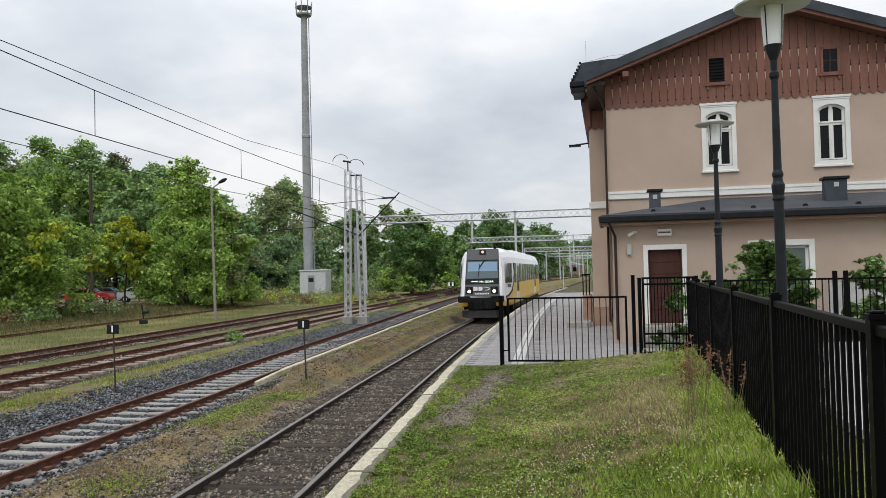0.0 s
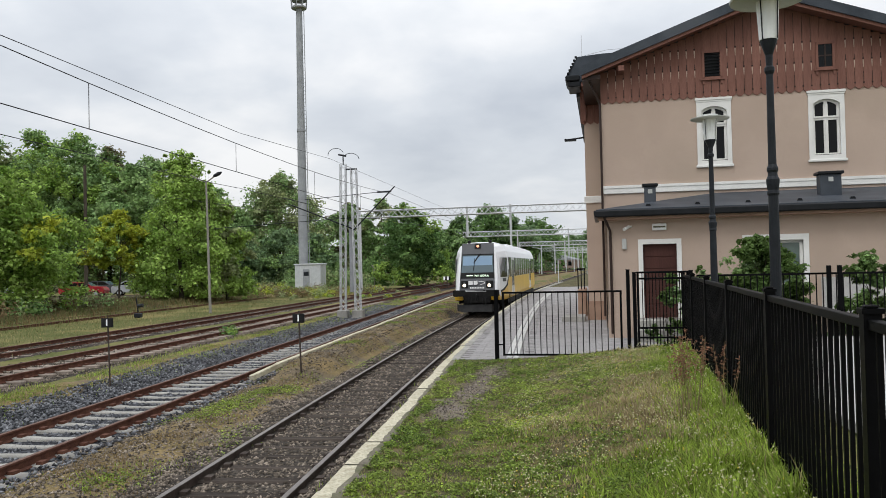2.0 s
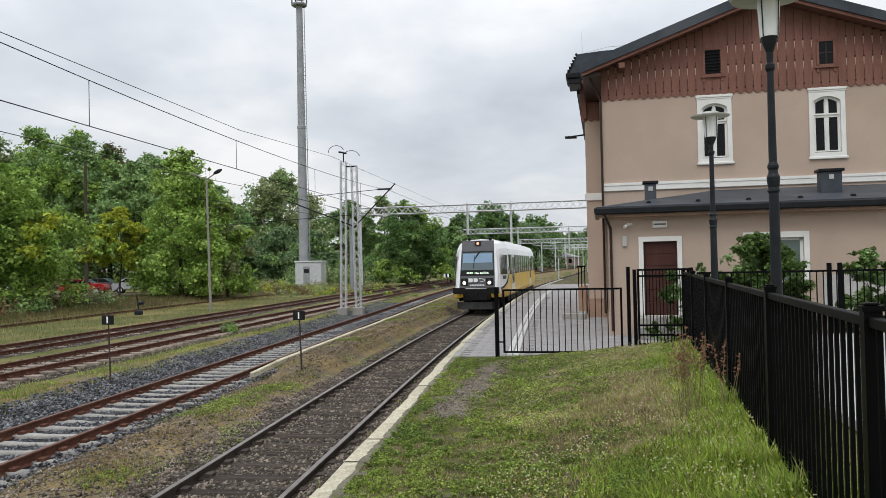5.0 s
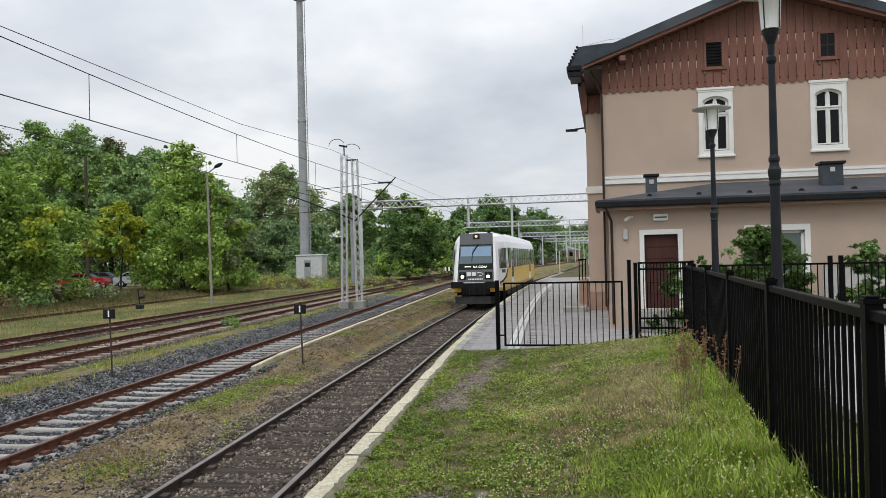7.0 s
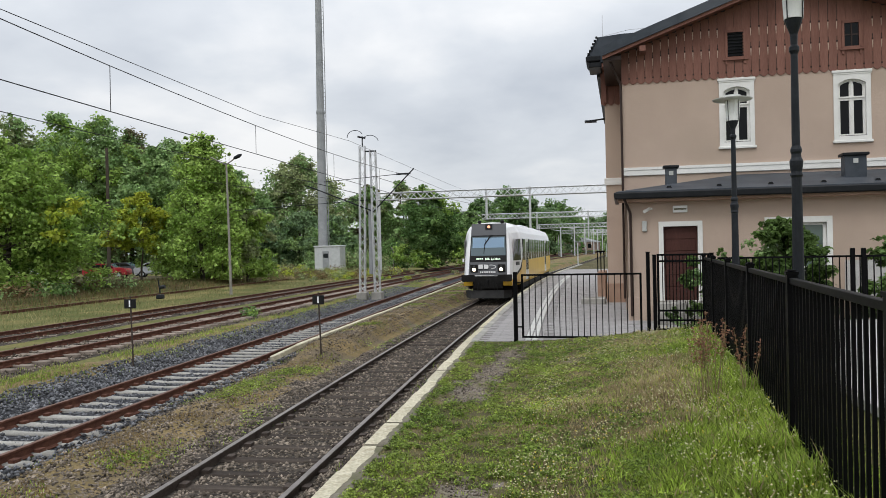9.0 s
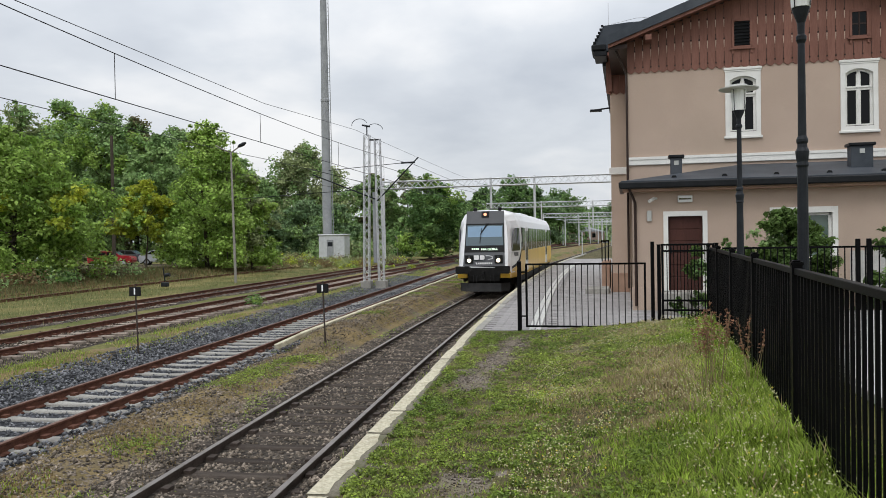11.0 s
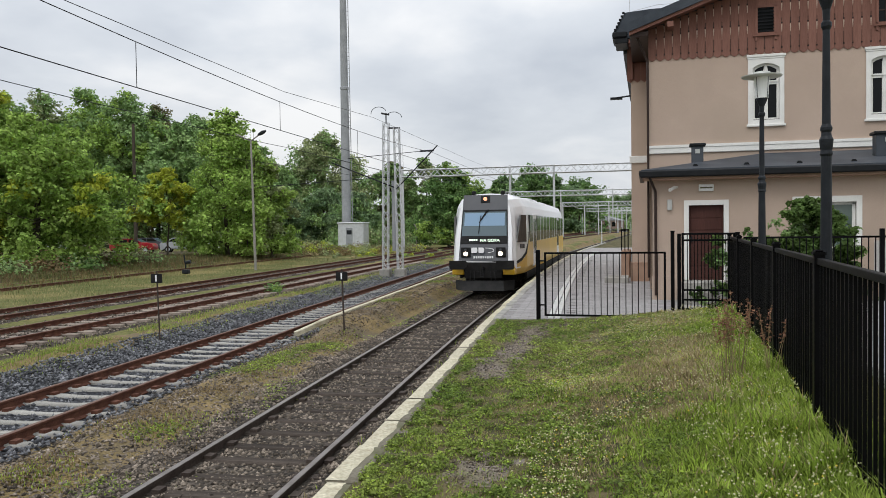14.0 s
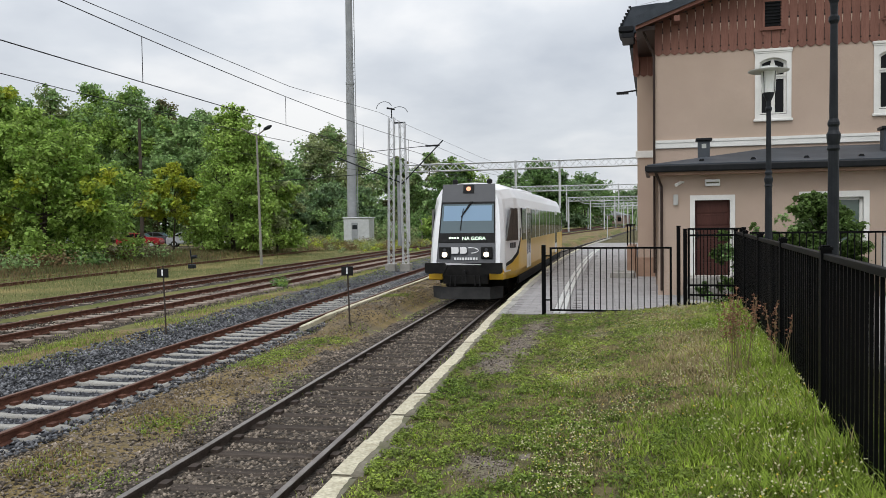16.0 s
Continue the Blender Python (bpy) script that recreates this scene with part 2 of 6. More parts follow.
M["stem"] = leaf_mat("dry_brown_stems", (0.28, 0.22, 0.12), (0.44, 0.355, 0.20), 0.35)
M["bladedry"] = leaf_mat("dry_grass_blades", (0.33, 0.27, 0.13), (0.45, 0.38, 0.20), 0.35)


# ---- mesh helpers ----
def mesh(name, bm, mat, smooth=False):
    me = bpy.data.meshes.new(name)
    bm.normal_update()
    bm.to_mesh(me)
    bm.free()
    for x in mat if isinstance(mat, (list, tuple)) else [mat]:
        me.materials.append(x)
    if smooth:
        me.polygons.foreach_set("use_smooth", [True] * len(me.polygons))
    return me


def part(name, bm, material, parent=None, label="", smooth=False):
    ob = new(name, mesh(name, bm, material, smooth))
    if parent:
        ob.parent = parent
    return tagged(ob, label) if label else ob


def raw(name, verts, faces, material, parent=None, label="", smooth=False):
    me = bpy.data.meshes.new(name)
    me.from_pydata(verts, [], faces)
    for x in material if isinstance(material, (list, tuple)) else [material]:
        me.materials.append(x)
    if smooth:
        me.polygons.foreach_set("use_smooth", [True] * len(me.polygons))
    ob = new(name, me)
    if parent:
        ob.parent = parent
    return tagged(ob, label) if label else ob


def thing(name, m, label, category, group="", kind=""):
    ob = new(name)
    ob.empty_display_size = 0.2
    ob.matrix_world = m
    return tagged(ob, label, category, group, kind)


def box(bm, x0, y0, z0, x1, y1, z1, bevel=0.0, m=None, mi=0):
    r = bmesh.ops.create_cube(bm, size=1.0)
    mt = Matrix.Translation(((x0 + x1) / 2, (y0 + y1) / 2, (z0 + z1) / 2)) @ Matrix.Diagonal((abs(x1 - x0), abs(y1 - y0), abs(z1 - z0), 1))
    bmesh.ops.transform(bm, matrix=(m @ mt) if m else mt, verts=r["verts"])
    fs = {f for v in r["verts"] for f in v.link_faces}
    for f in fs:
        f.material_index = mi
    if bevel:
        es = list({e for v in r["verts"] for e in v.link_edges})
        bmesh.ops.bevel(bm, geom=es, offset=bevel, segments=1, affect="EDGES", profile=0.5)
    return bm


def boxbm(*a, **k):
    return box(bmesh.new(), *a, **k)


def tube(bm, p, q, r0, r1=None, seg=8, caps=True):
    p, q = Vector(p), Vector(q)
    r1 = r0 if r1 is None else r1
    d = q - p
    r = bmesh.ops.create_cone(bm, cap_ends=caps, segments=seg, radius1=r0, radius2=r1, depth=d.length)
    bmesh.ops.transform(bm, matrix=Matrix.Translation((p + q) / 2) @ d.to_track_quat("Z", "Y").to_matrix().to_4x4(), verts=r["verts"])
    return bm


def lathe(bm, prof, seg=16, at=(0, 0, 0)):
    """Turned form: prof is (radius, height) from bottom to top."""
    rings = []
    for r, z in prof:
        rings.append([bm.verts.new((at[0] + r * math.cos(2 * math.pi * i / seg), at[1] + r * math.sin(2 * math.pi * i / seg), at[2] + z)) for i in range(seg)])
    for a, b in zip(rings, rings[1:]):
        for i in range(seg):
            bm.faces.new((a[i], a[(i + 1) % seg], b[(i + 1) % seg], b[i]))
    bm.faces.new(list(reversed(rings[0])))
    bm.faces.new(rings[-1])
    return bm


def prism(bm, pts, y0, y1, mi=0):
    """Extrudes an outline of (x, z) points from y0 to y1."""
    a = [bm.verts.new((x, y0, z)) for x, z in pts]
    b = [bm.verts.new((x, y1, z)) for x, z in pts]
    n = len(pts)
    fs = [bm.faces.new(a), bm.faces.new(list(reversed(b)))]
    for i in range(n):
        fs.append(bm.faces.new((a[i], b[i], b[(i + 1) % n], a[(i + 1) % n])))
    for f in fs:
        f.material_index = mi
    bmesh.ops.recalc_face_normals(bm, faces=fs)
    return bm


# ---- the plan: rails, platform, ground ----
PLAT = 0.62          # platform over rail head
BLD = 4.8            # the building's turn from the tracks, degrees


def bend(y, start, end, radius):
    a = min(max(y - start, 0.0), end - start)
    return a * a / (2 * radius) + max(0.0, y - end) * (end - start) / radius


def near_track(y):
    return -3.74 + bend(y, 12, 75, 620)


def second_track(y):
    return -8.12 - 0.008 * y + bend(y, 55, 150, 760)


def third_track(y):
    return -14.6 + 0.0235 * y + bend(y, 70, 160, 1100)


def fourth_track(y):
    return -18.75 + 0.0275 * y + bend(y, 70, 160, 1100)


def fifth_track(y):
    return -25.8 + 0.0 * y + bend(y, 40, 120, 900)


TRACK_Z = {"near": 0.0, "second": 0.0, "third": 0.12, "fourth": 0.12, "fifth": 0.15}


def kerb_x(y):
    return near_track(y) + 1.74


def fence_x(y):
    return 1.09 + 0.118 * y


def island_edge(y):
    """The low platform edge beside the second track."""
    return -6.72 - 0.001 * (y - 20.0) + bend(y, 55, 150, 760)


def ease(a, b, x):
    t = min(max((x - a) / (b - a), 0.0), 1.0)
    return t * t * (3 - 2 * t)


def ground_z(x, y):
    """Height of the ground over the rail head."""
    n = 0.03 * noise.noise(Vector((x * 0.6, y * 0.6, 0.0))) + 0.015 * noise.noise(Vector((x * 2.1, y * 2.1, 4.0)))
    k = kerb_x(y)
    if x > k + 0.12:
        if y < 17.15:
            f = fence_x(y)
            rise = 0.34 * ease(k + 0.9, f - 0.1, x) * ease(19.5, 13.0, y) + 0.13 * ease(k + 1.2, f, x) * ease(13.0, 18, y)
            return PLAT + 0.01 + rise + n * ease(k, k + 0.6, x)
        return PLAT - 0.06
    nt_ = x - near_track(y)
    z = -0.175 + 0.055 * ease(-1.7, -1.2, nt_) + 0.045 * ease(0.76, 1.0, nt_)
    # verge between the near and the second track lies a little higher
    isl = island_edge(y)
    z += 0.40 * ease(18.0, 20.2, y) * ease(isl + 0.05, isl + 0.2, x) * ease(near_track(y) - 1.55, near_track(y) - 2.2, x)
    mid = 0.5 * (near_track(y) + second_track(y))
    z += (1 - ease(17, 20, y)) * 0.17 * math.exp(-((x - mid) / 0.75) ** 2)
    z += 0.10 * math.exp(-((x + 11.6) / 0.9) ** 2)
    z += 0.14 * ease(-11.5, -15, x) + 0.02 * ease(-15, -20, x) + 0.45 * ease(-23, -31, x - bend(y, 40, 120, 900))
    return z + n * 0.8


# ---- ground: one sheet to the horizon ----
def ground_mat():
    m = surf("ground_earth_and_grass", (0.10, 0.115, 0.04), (0.165, 0.165, 0.06), 1.1, 0.95, 0.5, fine=22, c3=(0.20, 0.165, 0.085), speck=0.1, bdist=0.05)
    return m


def gravel_mat(name, c1, c2):
    m = surf(name, c1, c2, 2.0, 0.95, 0.9, fine=16, speck=0.25, bdist=0.06)
    nt = m.node_tree
    b = nt.nodes["Principled BSDF"]
    co = nt.nodes.new("ShaderNodeTexCoord")
    v = nt.nodes.new("ShaderNodeTexVoronoi"); v.inputs["Scale"].default_value = 17
    nt.links.new(co.outputs["Object"], v.inputs["Vector"])
    src = b.inputs["Base Color"].links[0].from_socket
    bw = nt.nodes.new("ShaderNodeSeparateColor"); nt.links.new(v.outputs["Color"], bw.inputs[0])
    k = nt.nodes.new("ShaderNodeMapRange"); k.inputs[3].default_value, k.inputs[4].default_value = 0.55, 1.5
    nt.links.new(bw.outputs[0], k.inputs[0])
    s = nt.nodes.new("ShaderNodeVectorMath"); s.operation = "SCALE"
    nt.links.new(src, s.inputs[0]); nt.links.new(k.outputs[0], s.inputs["Scale"])
    nt.links.new(s.outputs[0], b.inputs["Base Color"])
    bp = nt.nodes.new("ShaderNodeBump"); bp.inputs["Strength"].default_value, bp.inputs["Distance"].default_value = 0.9, 0.05
    bp.invert = True
    nt.links.new(v.outputs["Distance"], bp.inputs["Height"]); nt.links.new(bp.outputs[0], b.inputs["Normal"])
    return m


# far darker than the loose stones: shade between them is painted in here
GRAVEL = gravel_mat("gap_shaded_old_ballast", (0.040, 0.034, 0.028), (0.085, 0.071, 0.058))
GRAVELB = gravel_mat("gap_shaded_blue_ballast", (0.030, 0.031, 0.036), (0.060, 0.062, 0.070))
GRASSY = surf("verge_grass", (0.135, 0.103, 0.045), (0.24, 0.175, 0.084), 1.3, 0.95, 0.6, fine=25, c3=(0.135, 0.112, 0.085), speck=0.2, bdist=0.05)
LAWN = surf("lawn_soil", (0.048, 0.048, 0.020), (0.115, 0.10, 0.048), 2.6, 0.95, 0.6, fine=35, c3=(0.15, 0.12, 0.062), speck=0.2, bdist=0.05)
DIRT = surf("trodden_dirt", (0.145, 0.122, 0.10), (0.215, 0.185, 0.155), 3.0, 0.95, 0.6, fine=45, c3=(0.17, 0.16, 0.08), speck=0.2, bdist=0.03)
FIELD = surf("field_grass", (0.085, 0.097, 0.028), (0.14, 0.135, 0.048), 0.5, 0.95, 0.5, fine=9, c3=(0.24, 0.195, 0.08), speck=0.12, bdist=0.08)


# leaf litter, its brown darkened to hold the shade under the trees
SHADED_LITTER = surf("shaded_litter_bank", (0.055, 0.042, 0.028), (0.11, 0.085, 0.052), 1.1, 0.95, 0.6, fine=14, c3=(0.075, 0.08, 0.03), speck=0.2, bdist=0.06)


def patch(x, y, s, o):
    return noise.noise(Vector((x * s, y * s, o)))


def bare(x, y):
    """How bare the lawn is: a trodden path and worn patches."""
    k = kerb_x(y)
    path_ = math.exp(-((x - (k + 0.92 + 0.2 * math.sin(y * 0.5))) / 0.30) ** 2) * (ease(9.0, 11.5, y) * ease(16.6, 15.0, y) + 0.9 * ease(0.1, 0.4, patch(0, y, 0.6, 3.0)))
    worn = 0.95 * math.exp(-((x - k - 1.15) / 0.3) ** 2 - ((y - 6.4) / 0.45) ** 2)
    return min(1.0, path_ + worn + max(0.0, patch(x, y, 1.1, 7.0) - 0.32) * 1.2 * ease(3.2, 1.2, x - k))


def build_ground():
    xs = sorted(set([-900, -500, -300, -200, -150, -110, -80, -65, -55, -48, -42, -38] + [round(-35 + 0.7 * i, 2) for i in range(19)] +
                    [round(-22 + 0.25 * i, 2) for i in range(80)] + [round(-2 + 0.11 * i, 2) for i in range(91)] + [9, 11, 14, 20, 30, 45, 70, 120, 250, 500, 900]))
    ys = sorted(set([-900, -300, -120, -60, -30, -15, -8, -4] + [round(-2 + 0.3 * i, 2) for i in range(20)] + [round(4 + 0.14 * i, 2) for i in range(95)] + [round(17.4 + 0.3 * i, 2) for i in range(36)] + [round(28 + 1.0 * i, 2) for i in range(50)] +
                    [round(80 + 5 * i, 2) for i in range(30)] + [260, 300, 360, 450, 600, 900, 1500]))
    verts, faces, mi = [], [], []
    for y in ys:
        for x in xs:
            # the sheet's columns follow the kerb
            xx = x if abs(x) > 40 else x + (near_track(min(y, 200)) + 3.74) * ease(-34, -6, x)
            verts.append((xx, y, ground_z(xx, y)))
    n = len(xs)
    for j in range(len(ys) - 1):
        for i in range(n - 1):
            a = j * n + i
            faces.append((a, a + 1, a + n + 1, a + n))
            cx, cy = (verts[a][0] + verts[a + 1][0]) / 2, (ys[j] + ys[j + 1]) / 2
            wob = 0.35 * noise.noise(Vector((cx * 0.8, cy * 0.35, 9.0)))
            mid = 0.5 * (near_track(cy) + second_track(cy))
            if cx > kerb_x(cy) and (cx > fence_x(cy) + 0.6 or cy < 0.6):
                mi.append(3)
            elif cx > kerb_x(cy):
                mi.append(5 if bare(cx + 0.12 * patch(cx, cy, 5.0, 8.0), cy) > 0.5 - 0.5 * patch(cx, cy, 2.5, 44.0) - 0.7 * patch(cx, cy, 6.5, 46.0) and 3 < cy < 16.9 else 4)
            elif abs(cx - near_track(cy)) < 1.45 + wob:
                mi.append(1)
            elif abs(cx - mid) < 1.0 + wob * 1.3:
                mi.append(0)
            elif cy > 55 and cx > second_track(cy) - 2.6 and abs(cx - second_track(cy)) > 1.3 + wob:
                mi.append(0 if wob < 0.02 else 3)
            elif cx > second_track(cy) - 2.6 + wob:
                mi.append(2 if cx < second_track(cy) + 1.1 else 1)
            elif cx > -12.3 + 0.02 * cy + wob * 2 and cy < 60:
                mi.append(0)
            # bank below the trees: their shade is in the ground colour
            elif cx - bend(cy, 40, 120, 900) < -27.2 + wob * 3 and cx > -60 and cy < 78:
                mi.append(6)
            elif abs(cx - third_track(cy)) < 1.7 + wob or abs(cx - fourth_track(cy)) < 1.5 + wob:
                mi.append(1)
            else:
                mi.append(3)
    ob = raw("ground", verts, faces, [GRASSY, GRAVEL, GRAVELB, FIELD, LAWN, DIRT, SHADED_LITTER], smooth=True)
    ob.data.polygons.foreach_set("material_index", mi)
    tagged(ob, "uneven railway ground with ballast, worn grass and weeds", "ground", kind="structure")


build_ground()


# ---- tracks ----
RAIL_PROFILE = [(-0.07, -0.17), (0.07, -0.17), (0.07, -0.155), (0.012, -0.135), (0.012, -0.05), (0.036, -0.035), (0.036, -0.006), (0.028, 0.0), (-0.028, 0.0), (-0.036, -0.006), (-0.036, -0.035), (-0.012, -0.05), (-0.012, -0.135), (-0.07, -0.155)]


def rail_mesh(path, off, y0, y1, z, mats, parent):
    ys = []
    y = y0
    while y < y1:
        ys.append(y)
        y += 2.0 if y < 60 else 6.0
    ys.append(y1)
    verts, faces, mi = [], [], []
    n = len(RAIL_PROFILE)
    for y in ys:
        c = path(y) + off
        verts += [(c + px, y, z + pz) for px, pz in RAIL_PROFILE]
    for j in range(len(ys) - 1):
        for i in range(n):
            a, b = j * n + i, j * n + (i + 1) % n
            faces.append((a, b, b + n, a + n))
            mi.append(1 if i in (6, 7, 8) else 0)
    ob = raw("rail", verts, faces, mats, parent)
    ob.data.polygons.foreach_set("material_index", mi)
    return ob


def waisted_sleeper(half):
    """Concrete sleeper: wide under the rails, narrow and lower in the middle."""
    bm = bmesh.new()
    rows_ = []
    for f, w, z in ((-1, 0.10, -0.03), (-0.9, 0.115, 0.0), (-0.42, 0.105, 0.0), (-0.18, 0.08, -0.016), (0.18, 0.08, -0.016), (0.42, 0.105, 0.0), (0.9, 0.115, 0.0), (1, 0.10, -0.03)):
        rows_.append([bm.verts.new((f * half, d * w * k, z + dz)) for d, k, dz in ((-1, 1.25, -0.17), (-1, 1.0, -0.02), (-0.8, 1.0, 0.0), (0.8, 1.0, 0.0), (1, 1.0, -0.02), (1, 1.25, -0.17))])
    for a, b in zip(rows_, rows_[1:]):
        for i in range(5):
            bm.faces.new((a[i], b[i], b[i + 1], a[i + 1]))
    bm.faces.new(rows_[0])
    bm.faces.new(rows_[-1][::-1])
    bmesh.ops.recalc_face_normals(bm, faces=bm.faces)
    return bm


def track(name, path, y0, y1, z, sleeper, half, depth, step, smat, rmats, label, last, gauge=0.752):
    t = thing(name, Matrix(), label, "railway track", kind="structure")
    rail_mesh(path, -gauge, y0, y1, z, rmats, t)
    rail_mesh(path, gauge, y0, y1, z, rmats, t)
    if not sleeper:
        return t
    me = mesh(sleeper, boxbm(-half, -0.1, -0.16, half, 0.1, 0.0, 0.025) if half > 1.2 else waisted_sleeper(half), smat)
    rng = random.Random(name)
    rest, k, y = bmesh.new(), 0, y0 + 0.3
    while y < last:
        s = (path(y + 0.5) - path(y - 0.5))
        m = Matrix.Translation((path(y) + rng.uniform(-0.03, 0.03), y, z - 0.165 - depth - (0.03 * ease(22, 36, y) if half < 1.2 else 0.0) + rng.uniform(-0.012, 0.008))) @ Matrix.Rotation(-math.atan(s) + rng.uniform(-0.015, 0.015), 4, "Z")
        ob = new(sleeper, me)
        ob.matrix_world = m
        ob.parent = t
        for sx in (-gauge, gauge):
            for d in (-0.11, 0.11):
                box(rest, sx + d - 0.05, -0.07, 0.0, sx + d + 0.05, 0.07, 0.045, m=m)
        y += step + rng.uniform(-0.03, 0.03)
    part("rail_fastenings", rest, rmats[0], t)
    return t


OLD = (M["darkrail"], M["railtop"])
RUSTY = (M["rust"], M["rusttop"])
track("track_near", near_track, -30.0, 330, 0.0, "sleeper", 1.25, -0.064, 0.62, M["wood"], OLD, "worn running rails on old dark wooden sleepers", 60)
track("track_second", second_track, -30.0, 330, 0.0, "sleeper", 1.12, -0.036, 0.6, M["concrete"], RUSTY, "rusty rails on pale concrete sleepers", 62)
track("track_third", third_track, -20.0, 330, TRACK_Z["third"], "sleeper", 1.25, -0.03, 0.65, M["brownwood"], RUSTY, "rusty rails on brown wooden sleepers", 62)
track("track_fourth", fourth_track, -20.0, 330, TRACK_Z["fourth"], "sleeper", 1.25, -0.02, 0.65, M["brownwood"], RUSTY, "rusty siding rails half sunk in weeds", 50)
track("track_fifth", fifth_track, 0.0, 330, TRACK_Z["fifth"] + 0.05, None, 0, 0, 0, None, RUSTY, "overgrown rusty siding rails", 0)


# ---- platform: kerb, pavers ----
def build_kerb():
    t = thing("platform_kerb", Matrix(), "weathered white-painted concrete platform kerb beside the near track", "kerb", kind="structure")
    rng = random.Random(5)
    y = -25.0
    while y < 90:
        ln = 1.0
        s = near_track(y + 0.5) - near_track(y - 0.5)
        m = Matrix.Translation((kerb_x(y) + 0.13 + rng.uniform(-0.014, 0.014), y, PLAT + 0.015 + rng.uniform(-0.012, 0.012))) @ Matrix.Rotation(-math.atan(s) + rng.uniform(-0.01, 0.01), 4, "Z")
        ob = part("kerb_stone", boxbm(-0.13, 0.0, -0.85, 0.15, ln - 0.012, 0.0, 0.012), M["kerbstone"] if y < 17 else M["concrete"], t)
        ob.matrix_world = m
        # flaking paint along the edge
        n = 24
        pb = bmesh.new()
        w0 = 0.035 if y < 17 else -0.01
        left = [pb.verts.new((-0.126, ln * i / n, 0.004)) for i in range(n + 1)]
        right = [pb.verts.new((w0 + 0.03 * patch(0.0, y + ln * i / n, 2.3, 7.0) + 0.03 * patch(0.0, y + ln * i / n, 9.0, 8.0), ln * i / n, 0.004)) for i in range(n + 1)]
        low = [pb.verts.new((-0.134, ln * i / n, -0.05 + rng.uniform(-0.02, 0.02))) for i in range(n + 1)]
        for i in range(n):
            pb.faces.new((left[i], right[i], right[i + 1], left[i + 1]))
            pb.faces.new((low[i], left[i], left[i + 1], low[i + 1]))
        ob2 = part("painted_edge", pb, M["edge"] if y < 17 else M["edgeyellow"] if y < 60 else M["edge"], ob)
        ob2.matrix_basis = Matrix()
        y += ln


build_kerb()


def build_platform():
    t = thing("platform", Matrix(), "grey concrete block paving of the station platform with a pale tactile strip", "platform", kind="structure")
    # bed under the pavers
    verts, faces = [], []
    ys = [17.1 + 2.0 * i for i in range(28)]
    for y in ys:
        k = kerb_x(y) + 0.26
        verts += [(k, y, PLAT - 0.03), (k + 16.5, y, PLAT - 0.03), (k, y, PLAT - 0.5), (k + 16.5, y, PLAT - 0.5)]
    for j in range(len(ys) - 1):
        a = 4 * j
        faces += [(a, a + 1, a + 5, a + 4), (a, a + 4, a + 6, a + 2)]
    faces.append((0, 2, 3, 1))
    raw("paving_bed", verts, faces, M["paver"], t)
    pm = mesh("paver", boxbm(0.004, 0.004, -0.06, 0.396, 0.196, 0.0, 0.008), M["paver"])
    tm = mesh("tactile_paver", boxbm(0.003, 0.003, -0.06, 0.117, 0.297, 0.0, 0.006), M["tactile"])
    rng = random.Random(9)
    rest_v, rest_f = [], []
    n = 0
    y = 17.15
    row = 0
    while y < 46:
        k = kerb_x(y) + 0.27
        sh = 0.2 * (row % 2)
        x = k + sh
        while x < k + 9.5:
            on_strip = 0.85 < x - k < 1.35
            if not on_strip:
                dz = rng.uniform(-0.004, 0.004)
                if n < 290 and x - k < 3.4:
                    ob = new("paver", pm)
                    ob.location = (x, y, PLAT + 0.012 + dz)
                    ob.parent = t
                    n += 1
                else:
                    b = len(rest_v)
                    z = PLAT + 0.012 + dz
                    rest_v += [(x + 0.004, y + 0.004, z), (x + 0.396, y + 0.004, z), (x + 0.396, y + 0.196, z), (x + 0.004, y + 0.196, z),
                               (x + 0.004, y + 0.004, z - 0.05), (x + 0.396, y + 0.004, z - 0.05), (x + 0.396, y + 0.196, z - 0.05), (x + 0.004, y + 0.196, z - 0.05)]
                    rest_f += [(b, b + 1, b + 2, b + 3), (b, b + 4, b + 5, b + 1), (b + 1, b + 5, b + 6, b + 2), (b + 2, b + 6, b + 7, b + 3), (b + 3, b + 7, b + 4, b)]
            x += 0.4
        y += 0.2
        row += 1
    tagged(raw("paving", rest_v, rest_f, M["paver"], t), kind="stuff")
    y = 17.15
    while y < 60:
        k = kerb_x(y) + 0.27 + 1.02
        for i in range(2):
            ob = new("tactile_paver", tm)
            ob.location = (k + 0.15 * i, y, PLAT + 0.017)
            ob.parent = t
        y += 0.3


build_platform()


def build_island_edge():
    """Low white edge of the narrow boarding strip beside the second track."""
    t = thing("boarding_strip_edge", Matrix(), "low white concrete edge slabs beside the second track", "kerb", kind="structure")
    me = mesh("edge_slab", boxbm(-0.075, 0.01, -0.45, 0.075, 1.99, 0.0, 0.01), M["edge"])
    y = 20.0
    rng = random.Random(3)
    while y < 120:
        s = island_edge(y + 1) - island_edge(y)
        ob = new("edge_slab", me)
        ob.matrix_world = Matrix.Translation((island_edge(y), y, 0.24 + rng.uniform(-0.01, 0.01))) @ Matrix.Rotation(-math.atan(s), 4, "Z")
        ob.parent = t
        y += 2.0
    ob = part("ramp_slab", boxbm(-0.07, -0.95, -0.12, 0.07, 0.02, 0.0, 0.01), M["edge"], t)
    ob.matrix_world = Matrix.Translation((island_edge(20.0), 20.0, 0.23)) @ Matrix.Rotation(radians(-28), 4, "Z") @ Matrix.Rotation(radians(13), 4, "X")


build_island_edge()


# ---- station building ----
BO = Matrix.Translation((1.95, 21.65, 0.0)) @ Matrix.Rotation(radians(-BLD), 4, "Z")   # u right, v away from the camera
